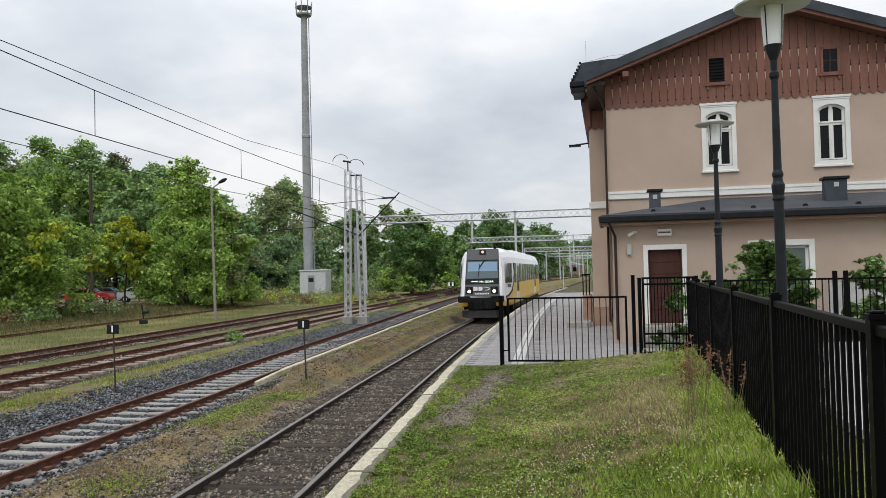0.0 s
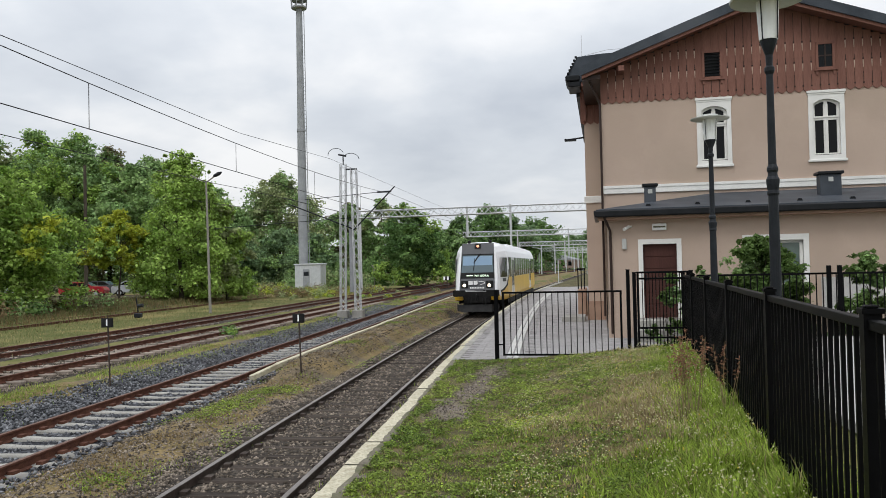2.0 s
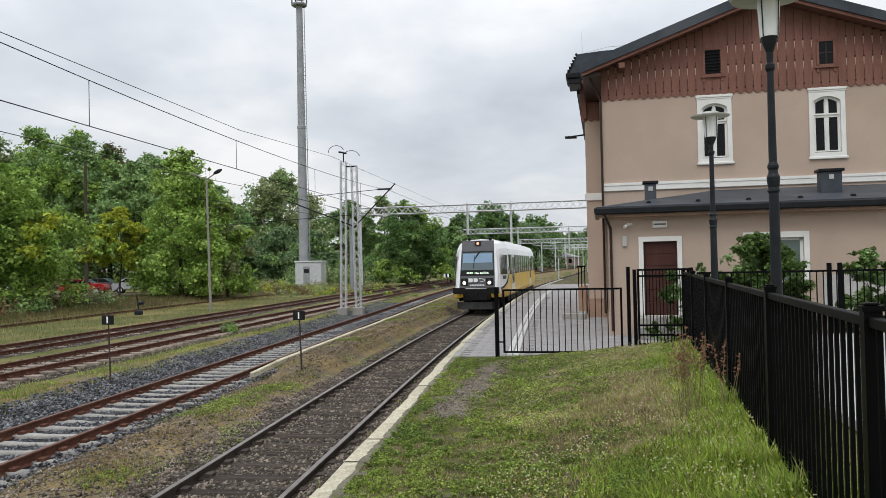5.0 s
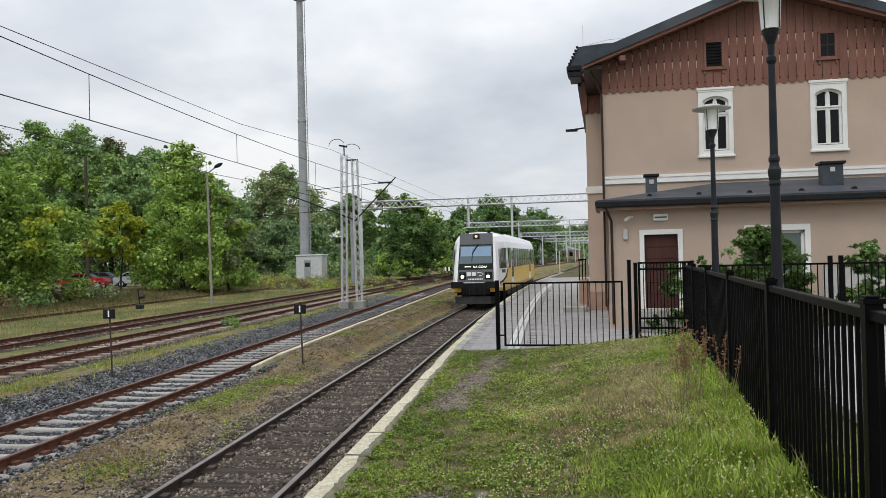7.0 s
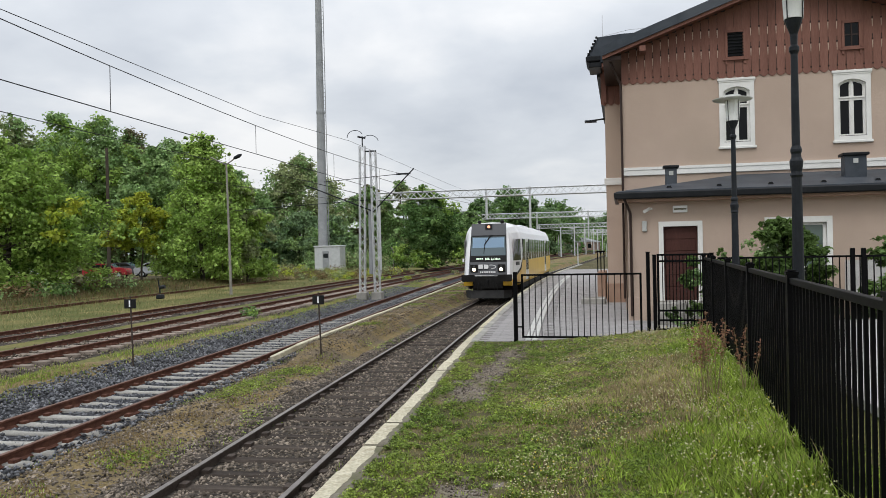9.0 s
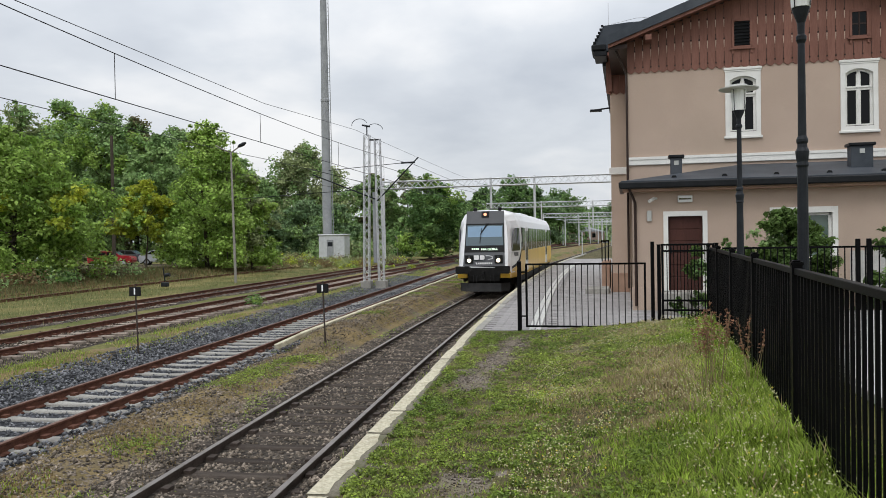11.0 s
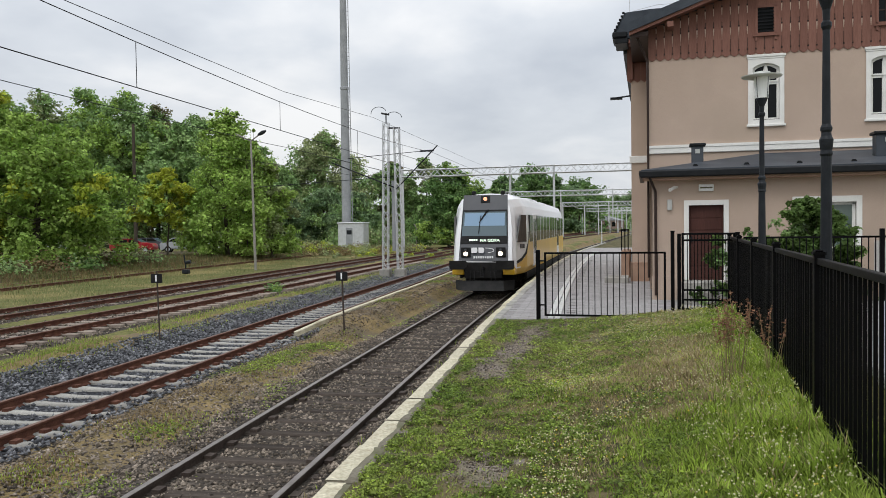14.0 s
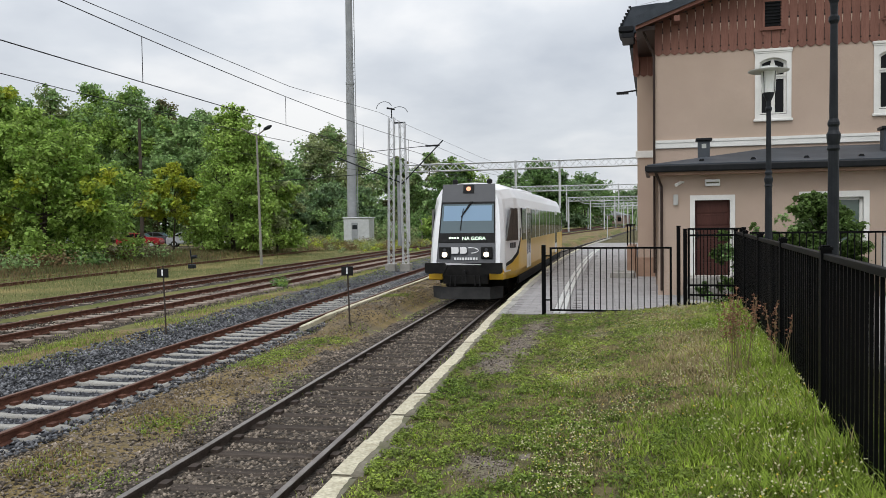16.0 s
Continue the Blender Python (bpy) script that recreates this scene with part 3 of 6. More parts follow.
MAIN_V, WING_V, MAIN_W = 3.42, 6.9, 9.9
APEX_U, APEX_Z, EAVE_Z, PITCH = 4.85, 10.37, 8.45, 0.358


def wall_with_holes(bm, u0, u1, z0, z1, v0, v1, holes):
    """Wall slab in the u-z plane with rectangular openings (u0, u1, z0, z1)."""
    us = sorted({u0, u1, *[h[0] for h in holes], *[h[1] for h in holes]})
    zs = sorted({z0, z1, *[h[2] for h in holes], *[h[3] for h in holes]})
    for a, b in zip(us, us[1:]):
        for c, d in zip(zs, zs[1:]):
            mu, mz = (a + b) / 2, (c + d) / 2
            if any(h[0] < mu < h[1] and h[2] < mz < h[3] for h in holes):
                continue
            box(bm, a, v0, c, b, v1, d)
    bmesh.ops.remove_doubles(bm, verts=bm.verts, dist=1e-4)
    return bm


def arch_outline(u0, u1, z0, z1, rise, n=8):
    """Outline of an opening with a flat-arched head."""
    pts = [(u0, z0), (u1, z0)]
    for i in range(n + 1):
        t = i / n
        pts.append((u1 + (u0 - u1) * t, z1 - rise + rise * math.sin(math.pi * t) ** 0.8))
    return pts


def ring_prism(bm, outer, inner, y0, y1):
    """Frame between two outlines of equal length, from y0 to y1."""
    n = len(outer)
    ao, ai = [bm.verts.new((x, y0, z)) for x, z in outer], [bm.verts.new((x, y0, z)) for x, z in inner]
    bo, bi = [bm.verts.new((x, y1, z)) for x, z in outer], [bm.verts.new((x, y1, z)) for x, z in inner]
    fs = []
    for i in range(n):
        j = (i + 1) % n
        fs += [bm.faces.new((ao[i], ao[j], ai[j], ai[i])), bm.faces.new((bo[i], bi[i], bi[j], bo[j])), bm.faces.new((ao[i], bo[i], bo[j], ao[j])), bm.faces.new((ai[i], ai[j], bi[j], bi[i]))]
    bmesh.ops.recalc_face_normals(bm, faces=fs)
    return bm


def upper_window(house, u0, u1, z0, z1, v):
    """Arched casement in a white moulded surround; u0..z1 bound the surround."""
    w = part("window", boxbm(u0 + 0.14, v + 0.11, z0 + 0.17, u1 - 0.14, v + 0.13, z1 - 0.16), M["pane"], house, "white arched casement window")
    sur = bmesh.new()
    a, b, c, d = u0 + 0.17, u1 - 0.17, z0 + 0.2, z1 - 0.26
    inner = arch_outline(a, b, c, d, 0.13)
    n = len(inner) - 2
    outer = [(u0 + 0.04, z0 + 0.06), (u1 - 0.04, z0 + 0.06)] + [(u1 - 0.04 + (u0 + 0.08 - u1) * i / (n - 1), z1 - 0.06) for i in range(n)]
    ring_prism(sur, outer, inner, v - 0.045, v + 0.12)
    part("surround", sur, M["trim"], w)
    part("cornice", box(boxbm(u0, v - 0.08, z1 - 0.08, u1, v + 0.0, z1, 0.012), u0 + 0.02, v - 0.06, z1 - 0.12, u1 - 0.02, v, z1 - 0.08), M["trim"], w)
    part("sill", boxbm(u0, v - 0.08, z0, u1, v + 0.02, z0 + 0.075, 0.012), M["trim"], w)
    part("sill_sheet", boxbm(a, v - 0.03, c - 0.015, b, v + 0.1, c + 0.015), M["gutterbrown"], w)
    fr = bmesh.new()
    ring_prism(fr, inner, [(p[0] + (0.055 if p[0] < (a + b) / 2 else -0.055), p[1] + (0.05 if p[1] < c + 0.3 else -0.05)) for p in inner], v + 0.055, v + 0.105)
    mu = (a + b) / 2
    zt = c + (d - c) * 0.66
    box(fr, mu - 0.045, v + 0.05, c + 0.03, mu + 0.045, v + 0.105, d - 0.03)
    box(fr, mu - 0.018, v + 0.035, c + 0.03, mu + 0.018, v + 0.05, d - 0.03)
    box(fr, a + 0.02, v + 0.045, zt - 0.05, b - 0.02, v + 0.107, zt + 0.05)
    box(fr, a + 0.01, v + 0.015, zt + 0.02, b - 0.01, v + 0.045, zt + 0.055)
    for x0, x1 in ((a + 0.045, mu - 0.04), (mu + 0.04, b - 0.045)):
        for z0_, z1_ in ((c + 0.04, zt - 0.045), (zt + 0.045, d - 0.14)):
            box(fr, x0, v + 0.06, z0_, x0 + 0.022, v + 0.106, z1_)
            box(fr, x1 - 0.022, v + 0.06, z0_, x1, v + 0.106, z1_)
            box(fr, x0 + 0.022, v + 0.062, z0_, x1 - 0.022, v + 0.106, z0_ + 0.025)
    part("casement", fr, M["trim"], w)
    return w


def build_house():
    H = thing("station_building", BO, "two-storey beige rendered station building with red-brown boarded gable", "building")
    v = MAIN_V
    wins = [(2.72, 3.80, 5.48, 7.60), (5.90, 6.98, 5.50, 7.62)]
    holes = [(a + 0.12, b - 0.12, c + 0.15, d - 0.15) for a, b, c, d in wins]
    top = EAVE_Z
    part("wall", wall_with_holes(bmesh.new(), -0.08, MAIN_W, 0.3, top, v, v + 0.4, holes), M["stucco"], H)
    # gable above the eaves, behind the boards
    part("gable", prism(bmesh.new(), [(-0.08, top), (MAIN_W, top), (APEX_U, APEX_Z)], v + 0.02, v + 0.4), M["board"], H)
    part("side_wall", boxbm(-0.081, v + 0.4, 0.3, 0.3, WING_V, top), M["stucco"], H)
    part("far_side_wall", boxbm(MAIN_W - 0.4, v + 0.4, 0.3, MAIN_W, 24, top), M["stucco"], H)
    part("wing_wall", boxbm(-0.69, WING_V, 1.3, 0.3, WING_V + 0.4, 8.6), M["stucco"], H)
    part("wing_side_wall", boxbm(-0.69, WING_V + 0.4, 1.3, -0.3, 18.0, 8.6), M["stucco"], H)
    part("back_wall", boxbm(-0.69, 18.0, 0.3, MAIN_W, 18.4, 8.6), M["stucco"], H)
    part("plinth", boxbm(-0.74, WING_V - 0.05, 0.3, -0.1, 18.0, 1.3, 0.01), M["plinth"], H)
    # white string course
    part("string_course", box(boxbm(-0.13, v - 0.06, 4.78, MAIN_W, v, 5.0, 0.015), -0.16, v - 0.08, 4.95, MAIN_W, v, 5.03), M["trim"], H)
    part("wing_string_course", boxbm(-0.75, WING_V - 0.06, 4.78, -0.1, WING_V, 5.03, 0.015), M["trim"], H)
    for wdw in wins:
        upper_window(H, *wdw, v)
    # scalloped boarding: boards side by side, each with a pointed foot
    def rake(u):
        return APEX_Z - abs(u - APEX_U) * PITCH
    u, i = -0.1, 0
    bw = 0.237
    louv, small = (2.96, 3.55, 8.17, 9.04), (6.19, 6.72, 8.24, 9.06)
    while u < MAIN_W:
        c = u + bw / 2
        zt = rake(c) - 0.05
        for z0, z1 in [(7.62, zt)]:
            segs = [(z0, z1)]
            for h in (louv, small):
                if h[0] - 0.02 < c < h[1] + 0.02:
                    segs = [(z0, h[2]), (h[3], z1)]
            for k, (a, b) in enumerate(segs):
                bm = bmesh.new()
                if k == 0:
                    pts = [(u + 0.004, b), (u + 0.004, a + 0.05), (u + bw * 0.28, a - 0.005), (u + bw * 0.5, a - 0.03), (u + bw * 0.72, a - 0.005), (u + bw - 0.004, a + 0.05), (u + bw - 0.004, b)]
                else:
                    pts = [(u + 0.004, b), (u + 0.004, a), (u + bw - 0.004, a), (u + bw - 0.004, b)]
                prism(bm, pts, v - 0.03 - 0.006 * (i % 2), v + 0.015)
                part("board", bm, M["board"], H)
        u += bw
        i += 1
    # pierced slots and dark joints between the boards
    u = -0.1 + bw
    jm = M["gutterbrown"]
    while u < MAIN_W - 0.1:
        ln = rake(u) - 7.62
        if ln > 0.35:
            zs = [7.62 + min(0.72, 0.47 * ln), 7.62 + min(1.33, 0.79 * ln)]
            blocked = any(h[0] - 0.06 < u < h[1] + 0.06 for h in (louv, small))
            lines = [(0.006, 7.75, 7.62 + min(0.5, 0.3 * ln))]
            if not blocked:
                lines += [(0.006, 7.62 + min(1.5, 0.86 * ln), 7.62 + ln - 0.12), (0.009, zs[0] + 0.14, zs[0] + 0.30)]
            for w_, za, zb in lines:
                part("board_joint", boxbm(u - w_, v - 0.043, za, u + w_, v - 0.037, zb), jm, H)
            for zd in ((7.78,) if blocked else (7.78, zs[0] + 0.15, zs[1] + 0.15)):
                part("joint_hole", boxbm(u - 0.022, v - 0.044, zd - 0.022, u + 0.022, v - 0.0375, zd + 0.022, 0.002), jm, H)
            if not blocked and ln > 0.9:
                for zc in zs:
                    part("pierced_slot", prism(bmesh.new(), [(u - 0.016, zc + 0.11), (u - 0.006, zc - 0.11), (u + 0.006, zc - 0.11), (u + 0.016, zc + 0.11)], v - 0.042, v - 0.036), M["stucco"], H)
        u += bw
    # wing boarding
    u, i = -0.82, 0
    while u < -0.1:
        bm = bmesh.new()
        prism(bm, [(u + 0.004, 8.75), (u + 0.004, 7.67), (u + bw * 0.5, 7.59), (u + bw - 0.004, 7.67), (u + bw - 0.004, 8.75)], WING_V - 0.03, WING_V)
        part("board", bm, M["board"], H)
        u += bw
    # louvre and small attic window
    for nm, h in (("louvre", louv), ("attic_window", small)):
        a, b, c, d = h
        w = part(nm, boxbm(a + 0.05, v - 0.02, c + 0.05, b - 0.05, v - 0.005, d - 0.05), M["pane"] if nm != "louvre" else M["gutter"], H, "dark slatted louvre in brown frame" if nm == "louvre" else "small four-pane window in brown frame")
        fr = bmesh.new()
        for q in ((a, c, a + 0.07, d), (b - 0.07, c, b, d), (a, d - 0.07, b, d), (a, c, b, c + 0.07)):
            box(fr, q[0], v - 0.06, q[1], q[2], v + 0.03, q[3])
        box(fr, a - 0.06, v - 0.1, c - 0.04, b + 0.06, v, c + 0.01)
        for su in (a + 0.0, b - 0.06):
            box(fr, su, v - 0.07, c - 0.16, su + 0.06, v, c - 0.04)
        part("frame", fr, M["board"], w)
        part("backing", wall_with_holes(bmesh.new(), a - 0.3, b + 0.3, c - 0.12, d + 0.12, v - 0.028, v - 0.003, [(a + 0.05, b - 0.05, c + 0.05, d - 0.05)]), M["board"], w)
        if nm == "louvre":
            for k in range(8):
                z = c + 0.1 + k * (d - c - 0.2) / 7
                part("slat", box(bmesh.new(), a + 0.07, -0.03, -0.008, b - 0.07, 0.03, 0.008, m=Matrix.Translation((0, v - 0.045, z)) @ Matrix.Rotation(radians(35), 4, "X")), M["gutter"], w)
        else:
            part("glazing_bar", box(boxbm((a + b) / 2 - 0.02, v - 0.035, c + 0.05, (a + b) / 2 + 0.02, v - 0.012, d - 0.05), a + 0.05, v - 0.036, (c + d) / 2 - 0.02, b - 0.05, v - 0.012, (c + d) / 2 + 0.02), M["gutterbrown"], w)
    # main roof: two slabs with overhang, dark verge
    over, thick, back = 0.7, 0.26, 19.0
    for s in (-1, 1):
        uu = 5.5 if s < 0 else 5.75
        pts = [(APEX_U, APEX_Z + 0.0), (APEX_U + s * uu, APEX_Z - uu * PITCH), (APEX_U + s * uu, APEX_Z - uu * PITCH + thick + 0.02), (APEX_U, APEX_Z + thick + 0.04)]
        part("roof", prism(bmesh.new(), pts, v - over, back), M["roof"], H, "dark sheet-metal pitched roof")
        pts = [(APEX_U, APEX_Z - 0.1), (APEX_U + s * uu, APEX_Z - uu * PITCH - 0.1), (APEX_U + s * uu, APEX_Z - uu * PITCH), (APEX_U, APEX_Z)]
        part("barge_board", prism(bmesh.new(), pts, v - over + 0.06, v - over + 0.12), M["board"], H)
        part("soffit", prism(bmesh.new(), [(p[0], p[1] + 0.06) for p in pts], v - over + 0.12, v - 0.045), M["board"], H)
    for z_, u_ in ((8.58, 0.45), (8.58, MAIN_W - 0.6)):
        part("purlin_end", boxbm(u_, v - 0.62, z_ - 0.1, u_ + 0.18, v + 0.01, z_ + 0.06), M["board"], H)
    # soffit under the side overhang, its shade given by the dark brown colour
    part("side_eave", boxbm(-0.64, v - 0.55, 8.28, -0.09, WING_V - 0.05, 8.40), M["gutterbrown"], H)
    # wing eaves, gutter box, brackets
    part("wing_roof", prism(bmesh.new(), [(-1.25, 8.98), (-1.25, 9.2), (-0.86, 9.84), (0.0, 9.9), (1.5, 9.9), (1.5, 8.98)], WING_V - 0.8, WING_V + 0.4), M["roof"], H)
    part("rear_roof", prism(bmesh.new(), [(-0.95, 8.7), (-0.95, 8.82), (4.8, 10.45), (4.8, 8.7)], WING_V + 0.4, 18.5), M["roof"], H)
    part("wing_gutter", boxbm(-1.28, WING_V - 0.9, 9.0, -0.78, WING_V + 0.4, 9.19, 0.03), M["gutter"], H)
    part("wing_fascia", boxbm(-1.19, WING_V - 0.86, 8.80, -0.76, WING_V + 0.4, 8.98, 0.02), M["gutter"], H)
    for k in range(6):
        part("snow_guard", boxbm(-0.04, -0.04, 0.0, 0.04, 0.04, 0.07, 0.01), M["gutter"], H).matrix_basis = Matrix.Translation((-1.18 + 0.055 * k, WING_V - 0.82, 9.24 + 0.11 * k))
    part("eave_soffit", boxbm(-0.75, WING_V - 0.75, 8.82, -0.1, WING_V + 0.3, 8.95), M["board"], H)
    part("eave_bracket", prism(bmesh.new(), [(-0.72, 7.7), (-0.62, 7.7), (-0.62, 8.9), (-0.76, 8.9)], WING_V - 0.12, WING_V - 0.02), M["board"], H)
    # downpipes
    dp = tube(bmesh.new(), (-0.12, v - 0.08, 1.0), (-0.12, v - 0.08, 7.6), 0.036)
    tube(dp, (-0.12, v - 0.08, 7.6), (-0.45, v - 0.3, 8.35), 0.036)
    part("downpipe", dp, M["gutterbrown"], H)
    # fascia-mounted lamp arm on the wing
    arm = tube(bmesh.new(), (-0.68, WING_V + 0.6, 7.24), (-1.3, WING_V + 0.6, 7.18), 0.03)
    box(arm, -1.42, WING_V + 0.5, 7.13, -1.0, WING_V + 0.72, 7.2)
    part("floodlight", arm, M["gutter"], H)
    # lightning rods
    for u_, z_ in ((-0.7, 9.9), (1.85, 9.6)):
        part("lightning_rod", tube(bmesh.new(), (u_, WING_V - 0.6, z_), (u_, WING_V - 0.6, z_ + 0.75), 0.008, seg=5), M["galv"], H)
    wr = bmesh.new()
    pts = [(-0.6, 9.95), (0.2, 10.1), (1.0, 10.1)]
    for p, q in zip(pts, pts[1:]):
        tube(wr, (p[0], WING_V - 0.5, p[1]), (q[0], WING_V - 0.5, q[1]), 0.008, seg=4)
    part("lightning_wire", wr, M["galv"], H)

    # ---- annexe ----
    A = thing("station_annexe", BO, "single-storey beige annexe with dark lean-to roof and brown door", "building")
    ht = 3.8
    door = (0.90, 1.77, 1.15, 3.12)
    wdw = (3.55, 4.90, 1.95, 3.14)
    part("wall", wall_with_holes(bmesh.new(), 0.0, 16.0, 0.3, ht, 0.0, 0.4, [door, wdw]), M["stucco"], A)
    part("side_wall", boxbm(0.001, 0.4, 0.3, 0.4, MAIN_V, ht), M["stucco"], A)
    part("plinth", box(boxbm(-0.04, -0.04, 0.3, door[0] - 0.12, 0.0, 1.25, 0.01), door[1] + 0.12, -0.04, 0.3, 16.0, 0.0, 1.25, 0.01), M["stucco"], A)
    part("back_wall", boxbm(MAIN_W, MAIN_V - 0.4, 0.3, 16.0, MAIN_V, 4.5), M["stucco"], A)
    part("end_wall", boxbm(15.6, 0.4, 0.3, 16.0, MAIN_V - 0.4, 4.1), M["stucco"], A)
    d = part("door", boxbm(door[0], 0.12, door[2], door[1], 0.18, door[3]), M["door"], A, "red-brown timber door")
    for k in range(6):
        a = door[2] + 0.06 + k * 0.315
        part("door_panel", boxbm(door[0] + 0.05, 0.105, a, door[1] - 0.05, 0.121, a + 0.285, 0.008), M["door"], d)
    part("door_handle", boxbm(door[0] + 0.06, 0.06, 2.15, door[0] + 0.09, 0.11, 2.3), M["iron"], d, "dark handle")
    sur = bmesh.new()
    ring_prism(sur, [(door[0] - 0.12, door[2]), (door[1] + 0.12, door[2]), (door[1] + 0.12, door[3] + 0.13), (door[0] - 0.12, door[3] + 0.13)], [(door[0], door[2] + 0.001), (door[1], door[2] + 0.001), (door[1], door[3]), (door[0], door[3])], -0.045, 0.12)
    part("door_surround", sur, M["trim"], A)
    part("step", box(boxbm(door[0] - 0.3, -1.3, 0.3, door[1] + 0.3, -0.05, 0.95, 0.02), door[0] - 0.2, -0.6, 0.95, door[1] + 0.2, -0.05, 1.14, 0.02), M["concrete"], A)
    w = part("window", boxbm(wdw[0], 0.13, wdw[2], wdw[1], 0.15, wdw[3]), M["frosted"], A, "white-framed annexe window")
    fr = bmesh.new()
    for q in ((wdw[0], wdw[2], wdw[0] + 0.07, wdw[3]), (wdw[1] - 0.07, wdw[2], wdw[1], wdw[3]), (wdw[0], wdw[3] - 0.07, wdw[1], wdw[3]), (wdw[0], wdw[2], wdw[1], wdw[2] + 0.07), ((wdw[0] + wdw[1]) / 2 - 0.04, wdw[2], (wdw[0] + wdw[1]) / 2 + 0.04, wdw[3])):
        box(fr, q[0], 0.08, q[1], q[2], 0.14, q[3])
    part("window_frame", fr, M["trim"], w)
    sur = bmesh.new()
    ring_prism(sur, [(wdw[0] - 0.13, wdw[2] - 0.1), (wdw[1] + 0.13, wdw[2] - 0.1), (wdw[1] + 0.13, wdw[3] + 0.15), (wdw[0] - 0.13, wdw[3] + 0.15)], [(wdw[0], wdw[2]), (wdw[1], wdw[2]), (wdw[1], wdw[3]), (wdw[0], wdw[3])], -0.045, 0.1)
    part("surround", sur, M["trim"], w)
    # lean-to roof, hipped at the left end
    e = 0.38
    verts = [(-0.3, -e, 4.06), (16, -e, 4.06), (16, MAIN_V, 4.70), (3.2, MAIN_V, 4.70), (-0.3, MAIN_V, 4.2),
             (-0.3, -e, 3.98), (16, -e, 3.98), (16, MAIN_V, 4.5), (3.2, MAIN_V, 4.5), (-0.3, MAIN_V, 4.1)]
    faces = [(0, 1, 2, 3), (0, 3, 4), (5, 8, 7, 6), (5, 9, 8), (0, 5, 6, 1), (0, 4, 9, 5), (1, 6, 7, 2)]
    raw("roof", verts, faces, M["roof"], A, "dark felt lean-to roof")
    part("gutter", box(boxbm(-0.34, -e - 0.13, 3.85, 16, -e + 0.0, 4.03, 0.03), -0.36, -e, 3.90, -0.24, MAIN_V - 0.1, 4.04, 0.02), M["gutter"], A, "black gutter")
    part("soffit", boxbm(-0.26, -e + 0.02, 3.78, 16, 0.0, 3.86), M["plinth"], A)
    for k in range(12):
        part("snow_guard", prism(bmesh.new(), [(0, 0), (0.16, 0), (0.12, 0.07), (0.04, 0.07)], 0, 0.1), M["gutter"], A).matrix_basis = Matrix.Translation((1.0 + k * 1.27, 0.15, 4.14))
    dp = tube(bmesh.new(), (0.06, -0.07, 0.75), (0.06, -0.07, 3.5), 0.036)
    tube(dp, (0.06, -0.07, 3.5), (-0.1, -e - 0.05, 3.88), 0.036)
    part("downpipe", dp, M["gutterbrown"], A)
    part("lamp_sign", boxbm(1.15, -0.09, 3.48, 1.52, 0.0, 3.66, 0.015), M["opal"], A, "white emergency exit lamp box")
    part("lamp_strip", boxbm(1.18, -0.096, 3.55, 1.49, -0.089, 3.59), M["kerbstone"], A, "dark strip across the lamp box")
    part("pale_dado", boxbm(5.3, -0.03, 1.25, 16.0, -0.002, 2.16, 0.01), M["yard"], A, "pale rendered lower wall")
    part("junction_box", boxbm(0.36, -0.08, 3.0, 0.48, 0.0, 3.28, 0.01), M["lampcap"], A)
    cb = tube(bmesh.new(), (0.55, -0.05, 3.6), (0.42, -0.24, 3.52), 0.045)
    tube(cb, (0.55, -0.05, 3.6), (0.62, 0.0, 3.6), 0.03)
    part("camera_housing", cb, M["trim"], A)

    for u0, u1, z0, z1, nm in ((1.05, 1.36, 4.25, 4.86, 0.2), (5.68, 6.22, 4.3, 5.0, 0.3)):
        c = thing("roof_vent", BO, "dark sheet-metal roof vent stack with cap on the annexe roof", "roof vent", "annexe roof vents")
        part("shaft", boxbm(u0, 1.3, z0 - 0.1, u1, 1.3 + nm * 1.3, z1 - 0.08, 0.01), M["roof"], c)
        part("cap", boxbm(u0 - 0.06, 1.24, z1 - 0.08, u1 + 0.06, 1.36 + nm * 1.3, z1, 0.015), M["gutter"], c)
        part("vent_grille", boxbm((u0 + u1) / 2 - 0.06, 1.285, z1 - 0.28, (u0 + u1) / 2 + 0.06, 1.3, z1 - 0.16), M["lampcap"], c)


build_house()


# ---- fence, gates ----
FDIR = math.degrees(math.atan(0.118))


def fence_point(s, z=0.0):
    """Point on the fence line, s metres along it."""
    return Vector((1.09 + 0.118 * s * math.cos(radians(FDIR)), s * math.cos(radians(FDIR)), z))


FENCE_TOP = 2.39


def build_fence():
    t = thing("fence", Matrix(), "black powder-coated steel bar fence beside the grass", "fence")
    rot = Matrix.Rotation(radians(-FDIR), 4, "Z")
    bar = mesh("bar", boxbm(-0.0112, -0.0112, -0.12, 0.0112, 0.0112, 1.27), M["fence"])
    post = mesh("post", box(box(boxbm(-0.04, -0.04, -0.6, 0.04, 0.04, 1.335), -0.048, -0.048, 1.335, 0.048, 0.048, 1.36), -0.035, -0.035, 1.36, 0.035, 0.035, 1.375, 0.01), M["fence"])
    rng = random.Random(2)
    s = 3.95 - 7 * 2.8
    while s < 18.2:
        base = FENCE_TOP - 1.34
        p = fence_point(s, base)
        ob = new("post", post); ob.matrix_world = Matrix.Translation(p) @ rot; ob.parent = t
        if s + 2.8 < 18.5:
            n = 20
            for k in range(n):
                q = fence_point(s + 0.12 + (2.8 - 0.24) * k / (n - 1), base)
                ob = new("bar", bar); ob.matrix_world = Matrix.Translation(q) @ rot; ob.parent = t
            mid = fence_point(s + 1.4, base)
